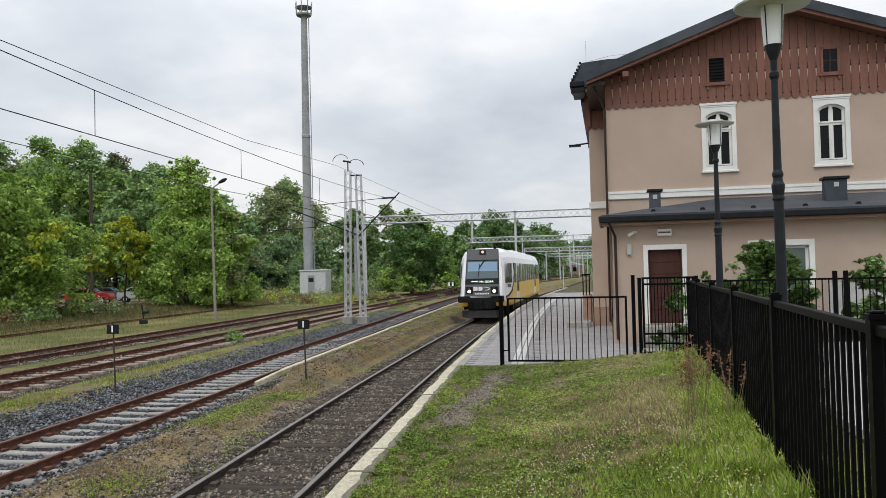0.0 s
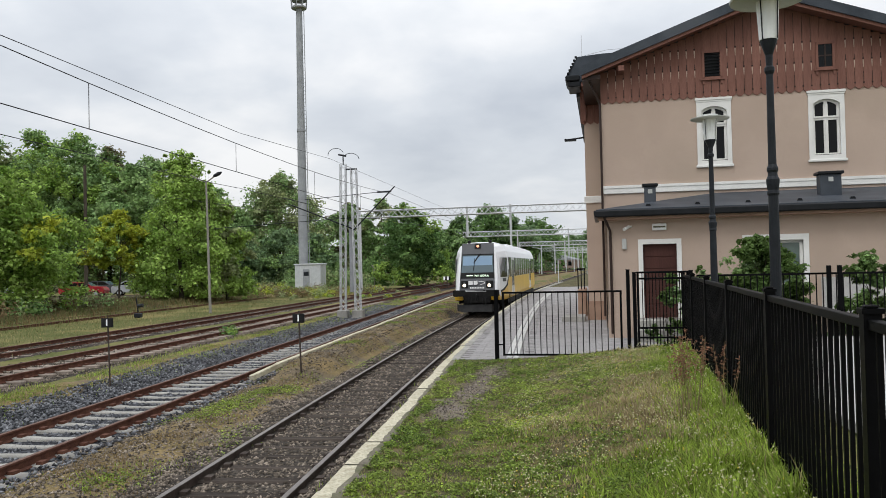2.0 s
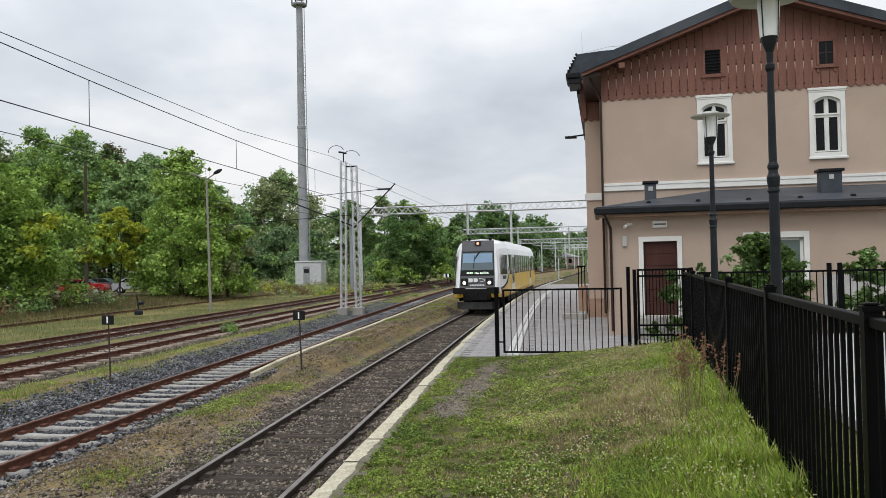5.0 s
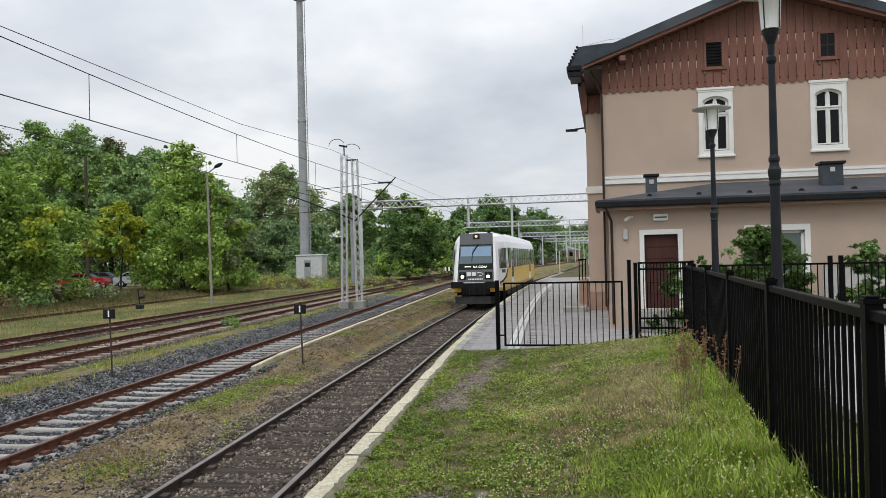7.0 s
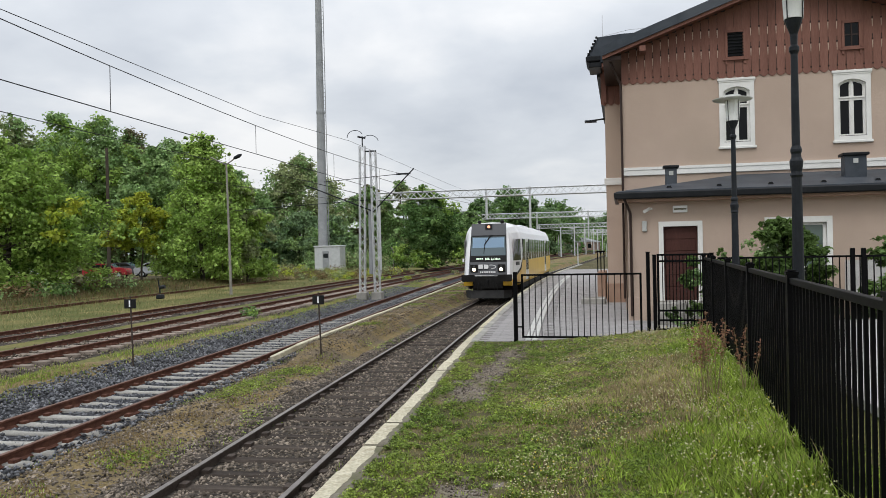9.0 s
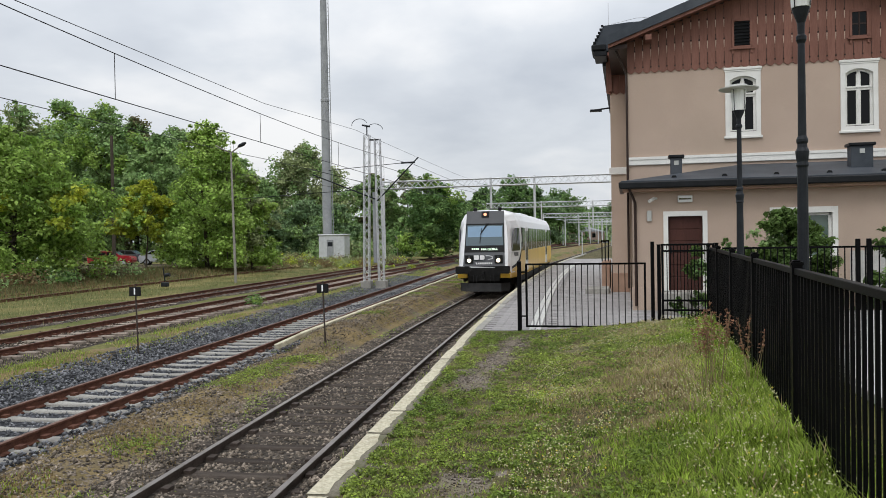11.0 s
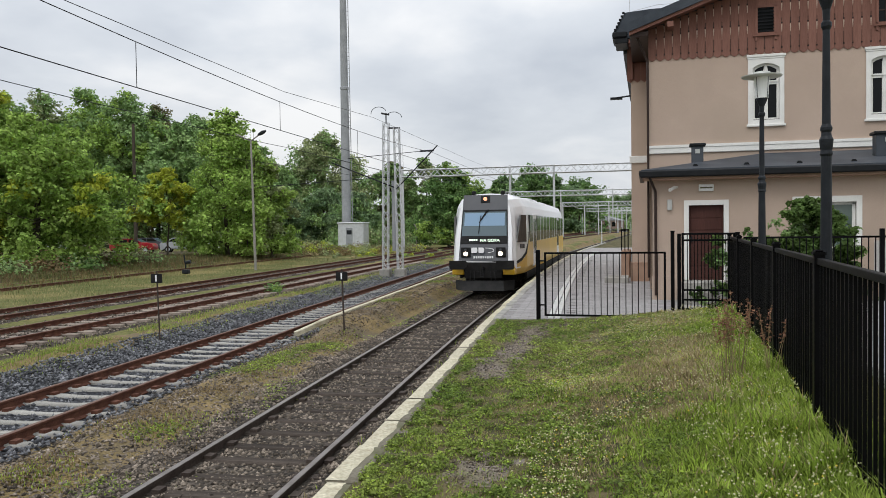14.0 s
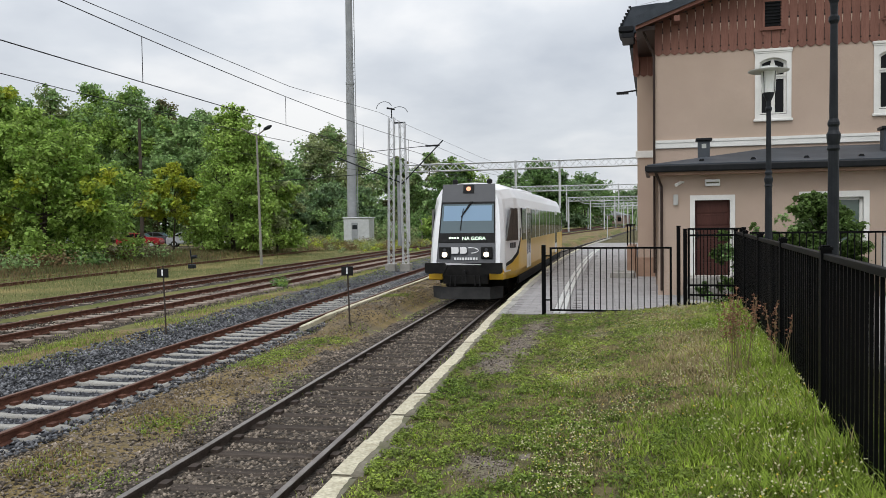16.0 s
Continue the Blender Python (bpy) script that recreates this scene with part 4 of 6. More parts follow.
            for z0, z1, w in ((1.26, 1.31, 0.025), (-0.16, -0.12, 0.02)):
                ob = part("rail", boxbm(-w, -1.36, z0, w, 1.36, z1, 0.004), M["fence"], t)
                ob.matrix_world = Matrix.Translation(mid) @ rot
        s += 2.8
    return t


build_fence()


def bar_gate(name, m, width, z0, z1, n, label, extra=()):
    g = thing(name, m, label, "gate")
    for a in (0.0, width - 0.045):
        part("stile", boxbm(a, -0.022, z0, a + 0.045, 0.022, z1, 0.004), M["fence"], g)
    for z in (z0, z1 - 0.04, *extra):
        part("rail", boxbm(0.045, -0.02, z, width - 0.045, 0.02, z + 0.04, 0.004), M["fence"], g)
    bar = mesh("bar", boxbm(-0.009, -0.009, z0 + 0.03, 0.009, 0.009, z1 - 0.03), M["fence"])
    for k in range(n):
        ob = new("bar", bar)
        ob.location = (0.045 + (width - 0.09) * (k + 1) / (n + 1), 0, 0)
        ob.parent = g
    return g


def build_gates():
    r = Matrix.Rotation(radians(-BLD), 4, "Z")
    gx, gy = -0.74, 17.1
    bar_gate("platform_gate", Matrix.Translation((gx, gy, 0)) @ r, 2.52, 0.70, 2.07, 18, "closed black steel bar gate across the platform end")
    p = thing("gate_post", Matrix.Translation((gx - 0.13, gy + 0.01, PLAT)), "square black steel gate post with hinges", "post", "gate posts")
    part("shaft", boxbm(-0.045, -0.045, -0.05, 0.045, 0.045, 1.5, 0.006), M["fence"], p)
    for z in (0.3, 1.25):
        part("hinge", boxbm(0.04, -0.015, z, 0.14, 0.015, z + 0.03), M["fence"], p)
    # pedestrian gate and its posts, beyond the lawn
    gx2, gy2 = 1.97, 16.95
    bar_gate("garden_gate", Matrix.Translation((gx2 + 0.12, gy2, 0)) @ r, 1.05, 0.86, 2.45, 13, "black steel pedestrian gate beside the annexe", extra=(2.28, 1.05, 1.25))
    for dx, h in ((0.0, 2.50), (0.13, 2.44), (1.27, 2.46)):
        p = thing("gate_post", Matrix.Translation(Vector((gx2 - 0.06, gy2, 0.62)) + r.to_3x3() @ Vector((dx, 0, 0))), "square black steel gate post with cap", "post", "gate posts")
        part("shaft", boxbm(-0.036, -0.036, -0.05, 0.036, 0.036, h - 0.64, 0.006), M["fence"], p)
        part("cap", boxbm(-0.043, -0.043, h - 0.64, 0.043, 0.043, h - 0.62, 0.006), M["fence"], p)
    part("sill", boxbm(gx2 - 0.2, gy2 - 0.3, 0.5, gx2 + 1.2, gy2 + 0.1, 0.84, 0.02), M["concrete"], tagged(thing("gate_step", Matrix(), "pale concrete strip under the pedestrian gate", "step"), kind="structure"))
    # rear garden fence behind the lamps
    t = thing("garden_fence", Matrix.Translation((3.3, 16.9, 0)) @ r, "black steel bar fence before the annexe", "fence")
    bar = mesh("bar", boxbm(-0.01, -0.01, 1.05, 0.01, 0.01, 2.32), M["fence"])
    for k in range(62):
        ob = new("bar", bar); ob.location = (0.06 + k * 0.125, 0, 0); ob.parent = t
    for z in (1.05, 2.32):
        part("rail", boxbm(0, -0.02, z, 7.8, 0.02, z + 0.04), M["fence"], t)
    for x in (2.55, 2.75, 5.1, 7.7):
        part("post", boxbm(x - 0.04, -0.04, 0.5, x + 0.04, 0.04, 2.5, 0.006), M["fence"], t)


build_gates()


def build_yard():
    t = thing("yard_paving", Matrix(), "pale concrete paving of the yard between fence and annexe", "pavement", kind="structure")
    me = mesh("slab", boxbm(0.006, 0.006, -0.1, 0.994, 0.994, 0.0, 0.006), M["yard"])
    for i in range(10):
        for j in range(9):
            ob = new("slab", me)
            ob.matrix_world = Matrix.Translation((2.95 + i + 0.118 * j, 7.6 + j, 1.09))
            ob.parent = t
    part("bed", boxbm(4.0, 7.7, 0.5, 12.8, 16.5, 1.06), M["concrete"], t)


build_yard()


# ---- park lamps ----
def park_lamp(x, y, glass_bottom, collar, k, slim, low=0.73):
    """Cast-iron park lamp with a conical opal glass and a wide flat hat."""
    b = 0.9
    t = thing("park_lamp", Matrix.Translation((x, y, b)), "dark cast-iron park lamp with opal glass and flat pale hat", "street lamp", "park lamps")
    g, c = glass_bottom - b, collar - b
    part("pole", lathe(bmesh.new(), [(r_ * slim, z_) for r_, z_ in [(0.13, -0.3), (0.13, 0.25), (0.12 * low, 0.35), (0.092 * low, c - 0.14), (0.115 * low, c - 0.12), (0.10 * low, c - 0.09), (0.085, c - 0.04), (0.09, c + 0.0), (0.068, c + 0.03), (0.062, c + 0.06), (0.076, c + 0.08), (0.076, c + 0.10), (0.056, c + 0.13), (0.046, g - 0.3), (0.068, g - 0.27), (0.068, g - 0.24), (0.045, g - 0.22), (0.05, g - 0.13), (0.10, g - 0.04), (0.118, g)]], 16), M["iron"], t, smooth=False)
    part("glass", lathe(bmesh.new(), [(0.108 * k, g + 0.002), (0.132 * k, g + 0.34)], 16), M["opal"], t, "opal glass")
    for q in range(4):
        a = math.pi / 2 * q + 0.7
        st = tube(bmesh.new(), (0.118 * k * math.cos(a), 0.118 * k * math.sin(a), g), (0.14 * k * math.cos(a), 0.14 * k * math.sin(a), g + 0.37), 0.005, seg=5)
        part("strut", st, M["iron"], t)
    part("hat", lathe(bmesh.new(), [(0.12 * k, g + 0.335), (0.31, g + 0.345), (0.315, g + 0.36), (0.14, g + 0.40), (0.13, g + 0.42), (0.02, g + 0.44)], 24), M["lampcap"], t, "wide flat pale hat", smooth=False)
    return t


park_lamp(2.05, 7.1, 4.545, 3.335, 0.72, 0.62)
park_lamp(2.945, 13.6, 4.66, 3.28, 0.92, 0.78)


# ---- lettering ----
def text_mesh(txt, size):
    cu = bpy.data.curves.new("lettering", "FONT")
    cu.body, cu.size, cu.align_x, cu.extrude = txt, size, "CENTER", 0.004
    tmp = bpy.data.objects.new("lettering", cu)
    scene.collection.objects.link(tmp)
    bpy.context.view_layer.update()
    me = bpy.data.meshes.new_from_object(tmp.evaluated_get(bpy.context.evaluated_depsgraph_get()))
    bpy.data.objects.remove(tmp)
    return me


# ---- the railcar: origin at its nose on the rail, x right of the camera, y back along it ----
CAR_LEN = 24.5


def car_half(y):
    """Half width of the body at y."""
    d = min(y, CAR_LEN - y)
    if d < 0.25:
        return 1.06 + 0.12 * d / 0.25
    return 1.18 + 0.26 * ease(0.25, 2.1, d)


CAR_ROWS = [(0.93, 0.80), (1.0, 1.05), (1.0, 1.40), (1.0, 2.08), (0.985, 2.6), (0.965, 3.10), (0.92, 3.40), (0.80, 3.70), (0.5, 3.88), (0.0, 3.92)]


def car_point(y, k, side):
    f, z = CAR_ROWS[k]
    d = min(y, CAR_LEN - y)
    end = 1 if y < CAR_LEN / 2 else -1
    rake_ = 0.30 * max(0.0, z - 1.35) * (1 - ease(0.0, 2.2, d)) ** 1.0
    top = 1.0 - 0.02 * (1 - ease(0.0, 1.5, d)) if z > 3 else 1.0
    if d < 0.06 and z < 1.40:
        z = 1.32 + 0.06 * k
    return Vector((side * f * car_half(y) * (1.0 - (0.06 * ease(1.4, 3.6, z) * (1 - ease(0, 1.5, d)))), y + end * rake_, z * top))


def build_railcar():
    car = thing("railcar", Matrix(), "white, grey and yellow diesel railcar with lit headlamps on rails", "train")
    ys = [0.0, 0.05, 0.25, 0.6, 1.0, 1.5, 2.1, 3.0, 6.0, 9.0, 12.25, 15.5, 18.5, 21.5, 22.4, 23.0, 23.5, 23.9, 24.25, 24.5]
    n = len(CAR_ROWS)
    verts, faces, mi = [], [], []
    ring = 2 * n - 1
    for y in ys:
        verts += [car_point(y, k, -1) for k in range(n)] + [car_point(y, k, 1) for k in range(n - 2, -1, -1)]
    for j in range(len(ys) - 1):
        for i in range(ring - 1):
            a = j * ring + i
            faces.append((a, a + 1, a + ring + 1, a + ring))
            r = i if i < n - 1 else ring - 2 - i
            y = (ys[j] + ys[j + 1]) / 2
            d = min(y, CAR_LEN - y)
            mi.append(1 if (r == 0 and d > 0.1) or (r == 1 and d > 0.8) or (r == 2 and d > 2.0) else 0)
        faces.append((j * ring, (j + 1) * ring, (j + 2) * ring - 1, (j + 1) * ring - 1))
        mi.append(2)
    faces += [tuple(range(ring)), tuple(reversed(range((len(ys) - 1) * ring, len(ys) * ring)))]
    mi += [0, 0]
    body = raw("body", verts, faces, [M["white"], M["yellow"], M["under"]], car)
    body.data.polygons.foreach_set("material_index", mi)
    md = body.modifiers.new("soft_edges", "BEVEL")
    md.width, md.segments, md.limit_method, md.angle_limit = 0.03, 2, "ANGLE", radians(20)

    for sgn, end in ((1, 0.0), (-1, CAR_LEN)):
        turn = Matrix.Translation((0, end, 0)) @ (Matrix() if sgn > 0 else Matrix.Rotation(math.pi, 4, "Z"))

        def face(name, w0, w1, z0, z1, mat, out, label="", parent=car, x0=0.0, thick=0.02):
            """Panel lying on the raked nose."""
            bm = bmesh.new()
            def yy(z):
                return 0.30 * max(0.0, z - 1.35) - out
            a = [(x0 - w0, yy(z0), z0), (x0 + w0, yy(z0), z0), (x0 + w1, yy(z1), z1), (x0 - w1, yy(z1), z1)]
            f = [bm.verts.new(turn @ Vector(p)) for p in a]
            b = [bm.verts.new(turn @ Vector((p[0], p[1] + thick + out, p[2]))) for p in a]
            bm.faces.new(f); bm.faces.new(list(reversed(b)))
            for i in range(4):
                bm.faces.new((f[i], b[i], b[(i + 1) % 4], f[(i + 1) % 4]))
            bmesh.ops.recalc_face_normals(bm, faces=bm.faces)
            return part(name, bm, mat, parent, label)

        front = face("nose_panel", 0.93, 0.84, 1.36, 3.83, M["dgrey"], 0.012, "dark grey nose panel")
        face("windscreen_frame", 0.90, 0.86, 1.98, 3.26, M["black"], 0.02, parent=front)
        face("windscreen", 0.85, 0.815, 2.28, 3.19, M["screen"], 0.028, "raked windscreen reflecting the sky", parent=front)
        # pale blue panel laid on the glass: visor and sky reflection as one tone
        face("sun_blind", 0.77, 0.76, 2.66, 3.14, M["skyvisor"], 0.033, "light blue windscreen panel with visor and sky reflection painted in", parent=front)
        face("destination_display", 0.85, 0.84, 2.0, 2.25, M["black"], 0.030, "black destination display", parent=front)
        # wiper
        wp = bmesh.new()
        def on_face(x, z, o=0.05):
            return turn @ Vector((x, 0.30 * (z - 1.35) - o, z))
        tube(wp, on_face(0.15, 3.27), on_face(-0.2, 2.78), 0.018, seg=5)
        tube(wp, on_face(-0.14, 3.05), on_face(-0.21, 2.38), 0.014, seg=5)
        tube(wp, on_face(0.09, 3.27), on_face(-0.2, 2.78), 0.012, seg=5)
        part("wiper", wp, M["black"], front)
        lampbox = face("top_lamp", 0.17, 0.17, 3.55, 3.80, M["black"], 0.05, "lit top marker lamp")
        part("lens", lathe(bmesh.new(), [(0.075, 0.0), (0.065, 0.02)], 14), M["toplamp"], lampbox).matrix_basis = turn @ Matrix.Translation((0, 0.30 * (3.68 - 1.35) - 0.055, 3.67)) @ Matrix.Rotation(radians(90), 4, "X")
        for sx in (-1, 1):
            hb = part("headlamp", box(bmesh.new(), sx * 0.66 - 0.18, -0.045, 1.50, sx * 0.66 + 0.18, 0.06, 1.86, 0.02, m=turn), M["black"], car, "lit round headlamp in black housing")
            part("lens", lathe(bmesh.new(), [(0.085, 0.0), (0.075, 0.025)], 16), M["head"], hb).matrix_basis = turn @ Matrix.Translation((sx * 0.655, -0.045, 1.62)) @ Matrix.Rotation(radians(90), 4, "X")
            part("tail_lamp", lathe(bmesh.new(), [(0.05, 0.0), (0.045, 0.012)], 12), M["dgrey"], hb).matrix_basis = turn @ Matrix.Translation((sx * 0.655, -0.045, 1.77)) @ Matrix.Rotation(radians(90), 4, "X")
            bf = bmesh.new()
            prism(bf, [(sx * 1.2, 1.10), (sx * 1.2, 1.38), (sx * 0.60, 1.38), (sx * 0.50, 1.28), (sx * 0.60, 1.06), (sx * 1.15, 1.05)], -0.42, -0.32)
            tube(bf, (sx * 0.87, -0.35, 1.2), (sx * 0.87, 0.1, 1.14), 0.12, seg=12)
            bmesh.ops.transform(bf, matrix=turn, verts=bf.verts)
            part("buffer", bf, M["under"], car, "black rectangular buffer")
        # white emblem and coach number as plain marks, destination display
        for pts in ([(-0.44, 1.65), (-0.23, 1.65), (-0.21, 1.75), (-0.23, 1.85), (-0.44, 1.85)], [(-0.17, 1.65), (0.0, 1.65), (0.04, 1.70), (0.04, 1.80), (0.0, 1.85), (-0.17, 1.85)]):
            em = prism(bmesh.new(), pts, -0.024, 0.02)
            bmesh.ops.transform(em, matrix=turn, verts=em.verts)
            part("emblem_block", em, M["letter"], front, "white emblem block")
        em = bmesh.new()
        pts = [(0.14 + 0.27 * math.cos(t_), 1.745 + 0.085 * math.sin(t_)) for t_ in [radians(a_) for a_ in range(-80, 120, 20)]]
        for p, q in zip(pts, pts[1:]):
            tube(em, turn @ Vector((p[0], -0.02, p[1])), turn @ Vector((q[0], -0.02, q[1])), 0.013, seg=4)
        part("emblem_sweep", em, M["letter"], front, "thin white emblem sweep")
        for i in range(9):
            part("number_bar", box(bmesh.new(), -0.36 + i * 0.085, -0.02, 1.45, -0.305 + i * 0.085, 0.02, 1.53, m=turn), M["letter"], front)
        tx = new("destination_text", text_mesh("NA GORA", 0.155))
        tx.data.materials.append(M["led"])
        tx.matrix_basis = turn @ Matrix.Translation((0.23, 0.30 * 0.72 - 0.036, 2.065)) @ Matrix.Rotation(radians(90 - 16.7), 4, "X") @ Matrix.Diagonal((1.05, 1, 1, 1))
        tx.parent = front
        for i in range(4):
            part("display_bar", box(bmesh.new(), -0.56 + i * 0.085, -0.003, 2.10, -0.50 + i * 0.085, 0.0, 2.16, m=turn @ Matrix.Translation((0, 0.30 * 0.76 - 0.033, 0))), M["led"], front)
        for sx in (-1, 1):
            part("yellow_corner_plate", box(bmesh.new(), sx * 0.74, -0.03, 0.84, sx * 1.17, 0.6, 1.05, 0.02, m=turn), M["yellow"], car)
        # underside of the nose: coupling, hoses, plough
        cp = bmesh.new()
        box(cp, -0.95, 0.0, 0.95, 0.95, 0.5, 1.36, m=turn)
        box(cp, -0.70, -0.06, 0.72, 0.70, 0.1, 0.98, m=turn)
        part("buffer_beam", cp, M["under"], car)
        hk = tube(bmesh.new(), (0, 0.1, 1.1), (0, -0.35, 1.1), 0.06)
        tube(hk, (-0.03, -0.3, 1.12), (-0.06, -0.32, 0.78), 0.022, seg=6)
        tube(hk, (0.03, -0.3, 1.12), (0.06, -0.32, 0.78), 0.022, seg=6)
        tube(hk, (-0.06, -0.32, 0.78), (0.06, -0.32, 0.78), 0.022, seg=6)
        for x_ in (-0.45, -0.3, 0.3, 0.45):
            tube(hk, (x_, -0.08, 1.0), (x_ * 1.05, -0.16, 0.66), 0.02, seg=6)
        bmesh.ops.transform(hk, matrix=turn, verts=hk.verts)
        part("coupling", hk, M["black"], car, "screw coupling and brake hoses")
        pl = bmesh.new()
        a = [(-1.12, 0.35, 0.62), (-0.75, -0.02, 0.62), (0.75, -0.02, 0.62), (1.12, 0.35, 0.62)]
        b = [(-1.1, 0.30, 0.27), (-0.78, -0.12, 0.25), (0.78, -0.12, 0.25), (1.1, 0.30, 0.27)]
        va, vb = [pl.verts.new(turn @ Vector(p)) for p in a], [pl.verts.new(turn @ Vector(p)) for p in b]
        vc = [pl.verts.new(turn @ (Vector(p) + Vector((0, 0.06, 0)))) for p in a]
        vd = [pl.verts.new(turn @ (Vector(p) + Vector((0, 0.06, 0)))) for p in b]
        for i in range(3):
            pl.faces.new((va[i], va[i + 1], vb[i + 1], vb[i])); pl.faces.new((vc[i], vd[i], vd[i + 1], vc[i + 1]))
            pl.faces.new((va[i], vc[i], vc[i + 1], va[i + 1])); pl.faces.new((vb[i], vb[i + 1], vd[i + 1], vd[i]))
        bmesh.ops.recalc_face_normals(pl, faces=pl.faces)
        part("snow_plough", pl, M["plough"], car, "grey snow plough")
        for x_ in (-0.5, 0.62):
            part("horn", lathe(bmesh.new(), [(0.05, 0), (0.05, 0.08), (0.09, 0.1), (0.09, 0.2), (0.04, 0.24)], 10), M["black"], car).matrix_basis = turn @ Matrix.Translation((x_, 1.0, 3.76))
        # cab side windows, black swoosh, side marks
        for sx in (-1, 1):
            def sidequad(name, pts, mat, out, label="", parent=car):
                bm = bmesh.new()
                f = []
                for y, z in pts:
                    f.append(bm.verts.new(turn @ Vector((sx * (car_half(y) * (0.99 if z > 2.6 else 1.0) + out), y, z))))
                bk = [bm.verts.new(turn @ Vector((sx * (car_half(y) * 0.985 - 0.03), y, z))) for y, z in pts]
                bm.faces.new(f); bm.faces.new(list(reversed(bk)))
                for i in range(len(pts)):
                    bm.faces.new((f[i], bk[i], bk[(i + 1) % len(pts)], f[(i + 1) % len(pts)]))
                bmesh.ops.recalc_face_normals(bm, faces=bm.faces)
                return part(name, bm, mat, parent, label)
            cw = sidequad("cab_window", [(0.55, 2.02), (1.1, 2.02), (1.75, 2.02), (1.75, 3.05), (1.4, 3.05), (1.12, 3.05)], M["trainglass"], 0.012, "dark cab side window")
            sidequad("livery_swoosh", [(0.45, 1.32), (1.1, 1.42), (1.7, 1.66), (2.1, 2.02), (2.2, 2.4), (2.3, 2.4), (2.22, 1.95), (1.8, 1.56), (1.15, 1.32), (0.45, 1.22)], M["black"], 0.008)
            sidequad("yellow_corner", [(0.5, 1.1), (1.15, 1.1), (1.8, 1.1), (2.3, 1.1), (2.3, 1.95), (2.2, 1.93), (1.8, 1.55), (1.15, 1.31), (0.5, 1.2)], M["yellow"], 0.006)
            for k in range(3):
                sidequad("side_marks", [(1.0 + k * 0.18, 1.78), (1.14 + k * 0.18, 1.78), (1.14 + k * 0.18, 1.95), (1.0 + k * 0.18, 1.95)], M["dgrey"], 0.007)
    # side windows and doors
    for sx in (-1, 1):
        x = 1.44
        y = 2.7
        lay = [("window", 1.15), ("door", 1.35), ("window", 1.4), ("window", 1.4), ("window", 1.4), ("window", 1.4), ("window", 1.4), ("window", 1.4), ("window", 1.4), ("door", 1.35), ("window", 1.4), ("window", 1.4)]
        for kind, w in lay:
            if kind == "window":
                wd = part("side_window", boxbm(sx * (x - 0.05), y, 1.98, sx * (x + 0.012), y + w, 3.08, 0.02), M["trainglass"], car, "tinted side window")
                part("pillar", boxbm(sx * (x - 0.04), y + w + 0.02, 1.98, sx * (x + 0.014), y + w + 0.14, 3.08), M["white"], wd)
            else:
                dr = part("door", boxbm(sx * (x - 0.06), y, 0.95, sx * (x + 0.008), y + w, 3.12, 0.02), M["white"], car, "white double passenger door")
                for k in (0, 1):
                    a = y + 0.09 + k * (w / 2)
                    part("door_glass", boxbm(sx * (x - 0.02), a, 1.45, sx * (x + 0.014), a + w / 2 - 0.17, 2.95, 0.03), M["trainglass"], dr)
                part("door_seam", boxbm(sx * (x - 0.02), y + w / 2 - 0.012, 0.97, sx * (x + 0.012), y + w / 2 + 0.012, 3.1), M["black"], dr)
            y += w + 0.24
        part("skirt", boxbm(sx * (x - 0.16), 2.4, 0.55, sx * (x - 0.08), CAR_LEN - 2.4, 0.82), M["under"], car)
    for y0, y1, w in ((3.0, 6.0, 0.62), (8.0, 12.5, 0.8), (15.0, 19.5, 0.7)):
        part("roof_unit", boxbm(-w, y0, 3.74, w, y1, 3.93, 0.06), M["white"], car, "white rooftop equipment box")
    # bogies
    for yc in (3.6, CAR_LEN - 3.6):
        b = part("bogie", boxbm(-1.05, yc - 1.7, 0.42, 1.05, yc + 1.7, 0.78, 0.06), M["under"], car, "dark bogie frame")
        for dy in (-1.25, 1.25):
            wbm = bmesh.new()
            for s_ in (-1, 1):
                r = lathe(bmesh.new(), [(0.42, -0.065), (0.42, 0.065)], 20)
                bmesh.ops.transform(r, matrix=Matrix.Translation((s_ * 0.75, 0, 0)) @ Matrix.Rotation(radians(90), 4, "Y"), verts=r.verts)
                me_ = bpy.data.meshes.new("tmp"); r.to_mesh(me_); r.free(); wbm.from_mesh(me_); bpy.data.meshes.remove(me_)
            tube(wbm, (-0.75, 0, 0), (0.75, 0, 0), 0.08)
            ws = part("wheelset", wbm, M["darkrail"], car, "steel wheelset")
            ws.location = (0, yc + dy, 0.42)
            WHEELS.append(ws)
    part("underfloor_unit", boxbm(-1.2, 6.8, 0.4, 1.2, CAR_LEN - 6.8, 0.85, 0.05), M["under"], car)
    return car


WHEELS = []
RAILCAR = build_railcar()


# ---- overhead line, masts, signs ----
def lattice(bm, p, q, side, step, r=0.03, rb=0.016, up=Vector((0, 1, 0))):
    """Square lattice member from p to q."""
    p, q = Vector(p), Vector(q)
    d = (q - p).normalized()
    a = d.cross(up).normalized()
    b = d.cross(a).normalized()
    n = max(2, int((q - p).length / step))
    cs = [(sx * side / 2 * a + sy * side / 2 * b) for sx, sy in ((-1, -1), (1, -1), (1, 1), (-1, 1))]
    for c in cs:
        tube(bm, p + c, q + c, r, seg=4)
    for k in range(n):
        s, e = p + (q - p) * k / n, p + (q - p) * (k + 1) / n
        for i in range(4):
            c0, c1 = cs[i], cs[(i + 1) % 4]
            if k % 2:
                c0, c1 = c1, c0
            tube(bm, s + c0, e + c1, rb, seg=3, caps=False)
    return bm


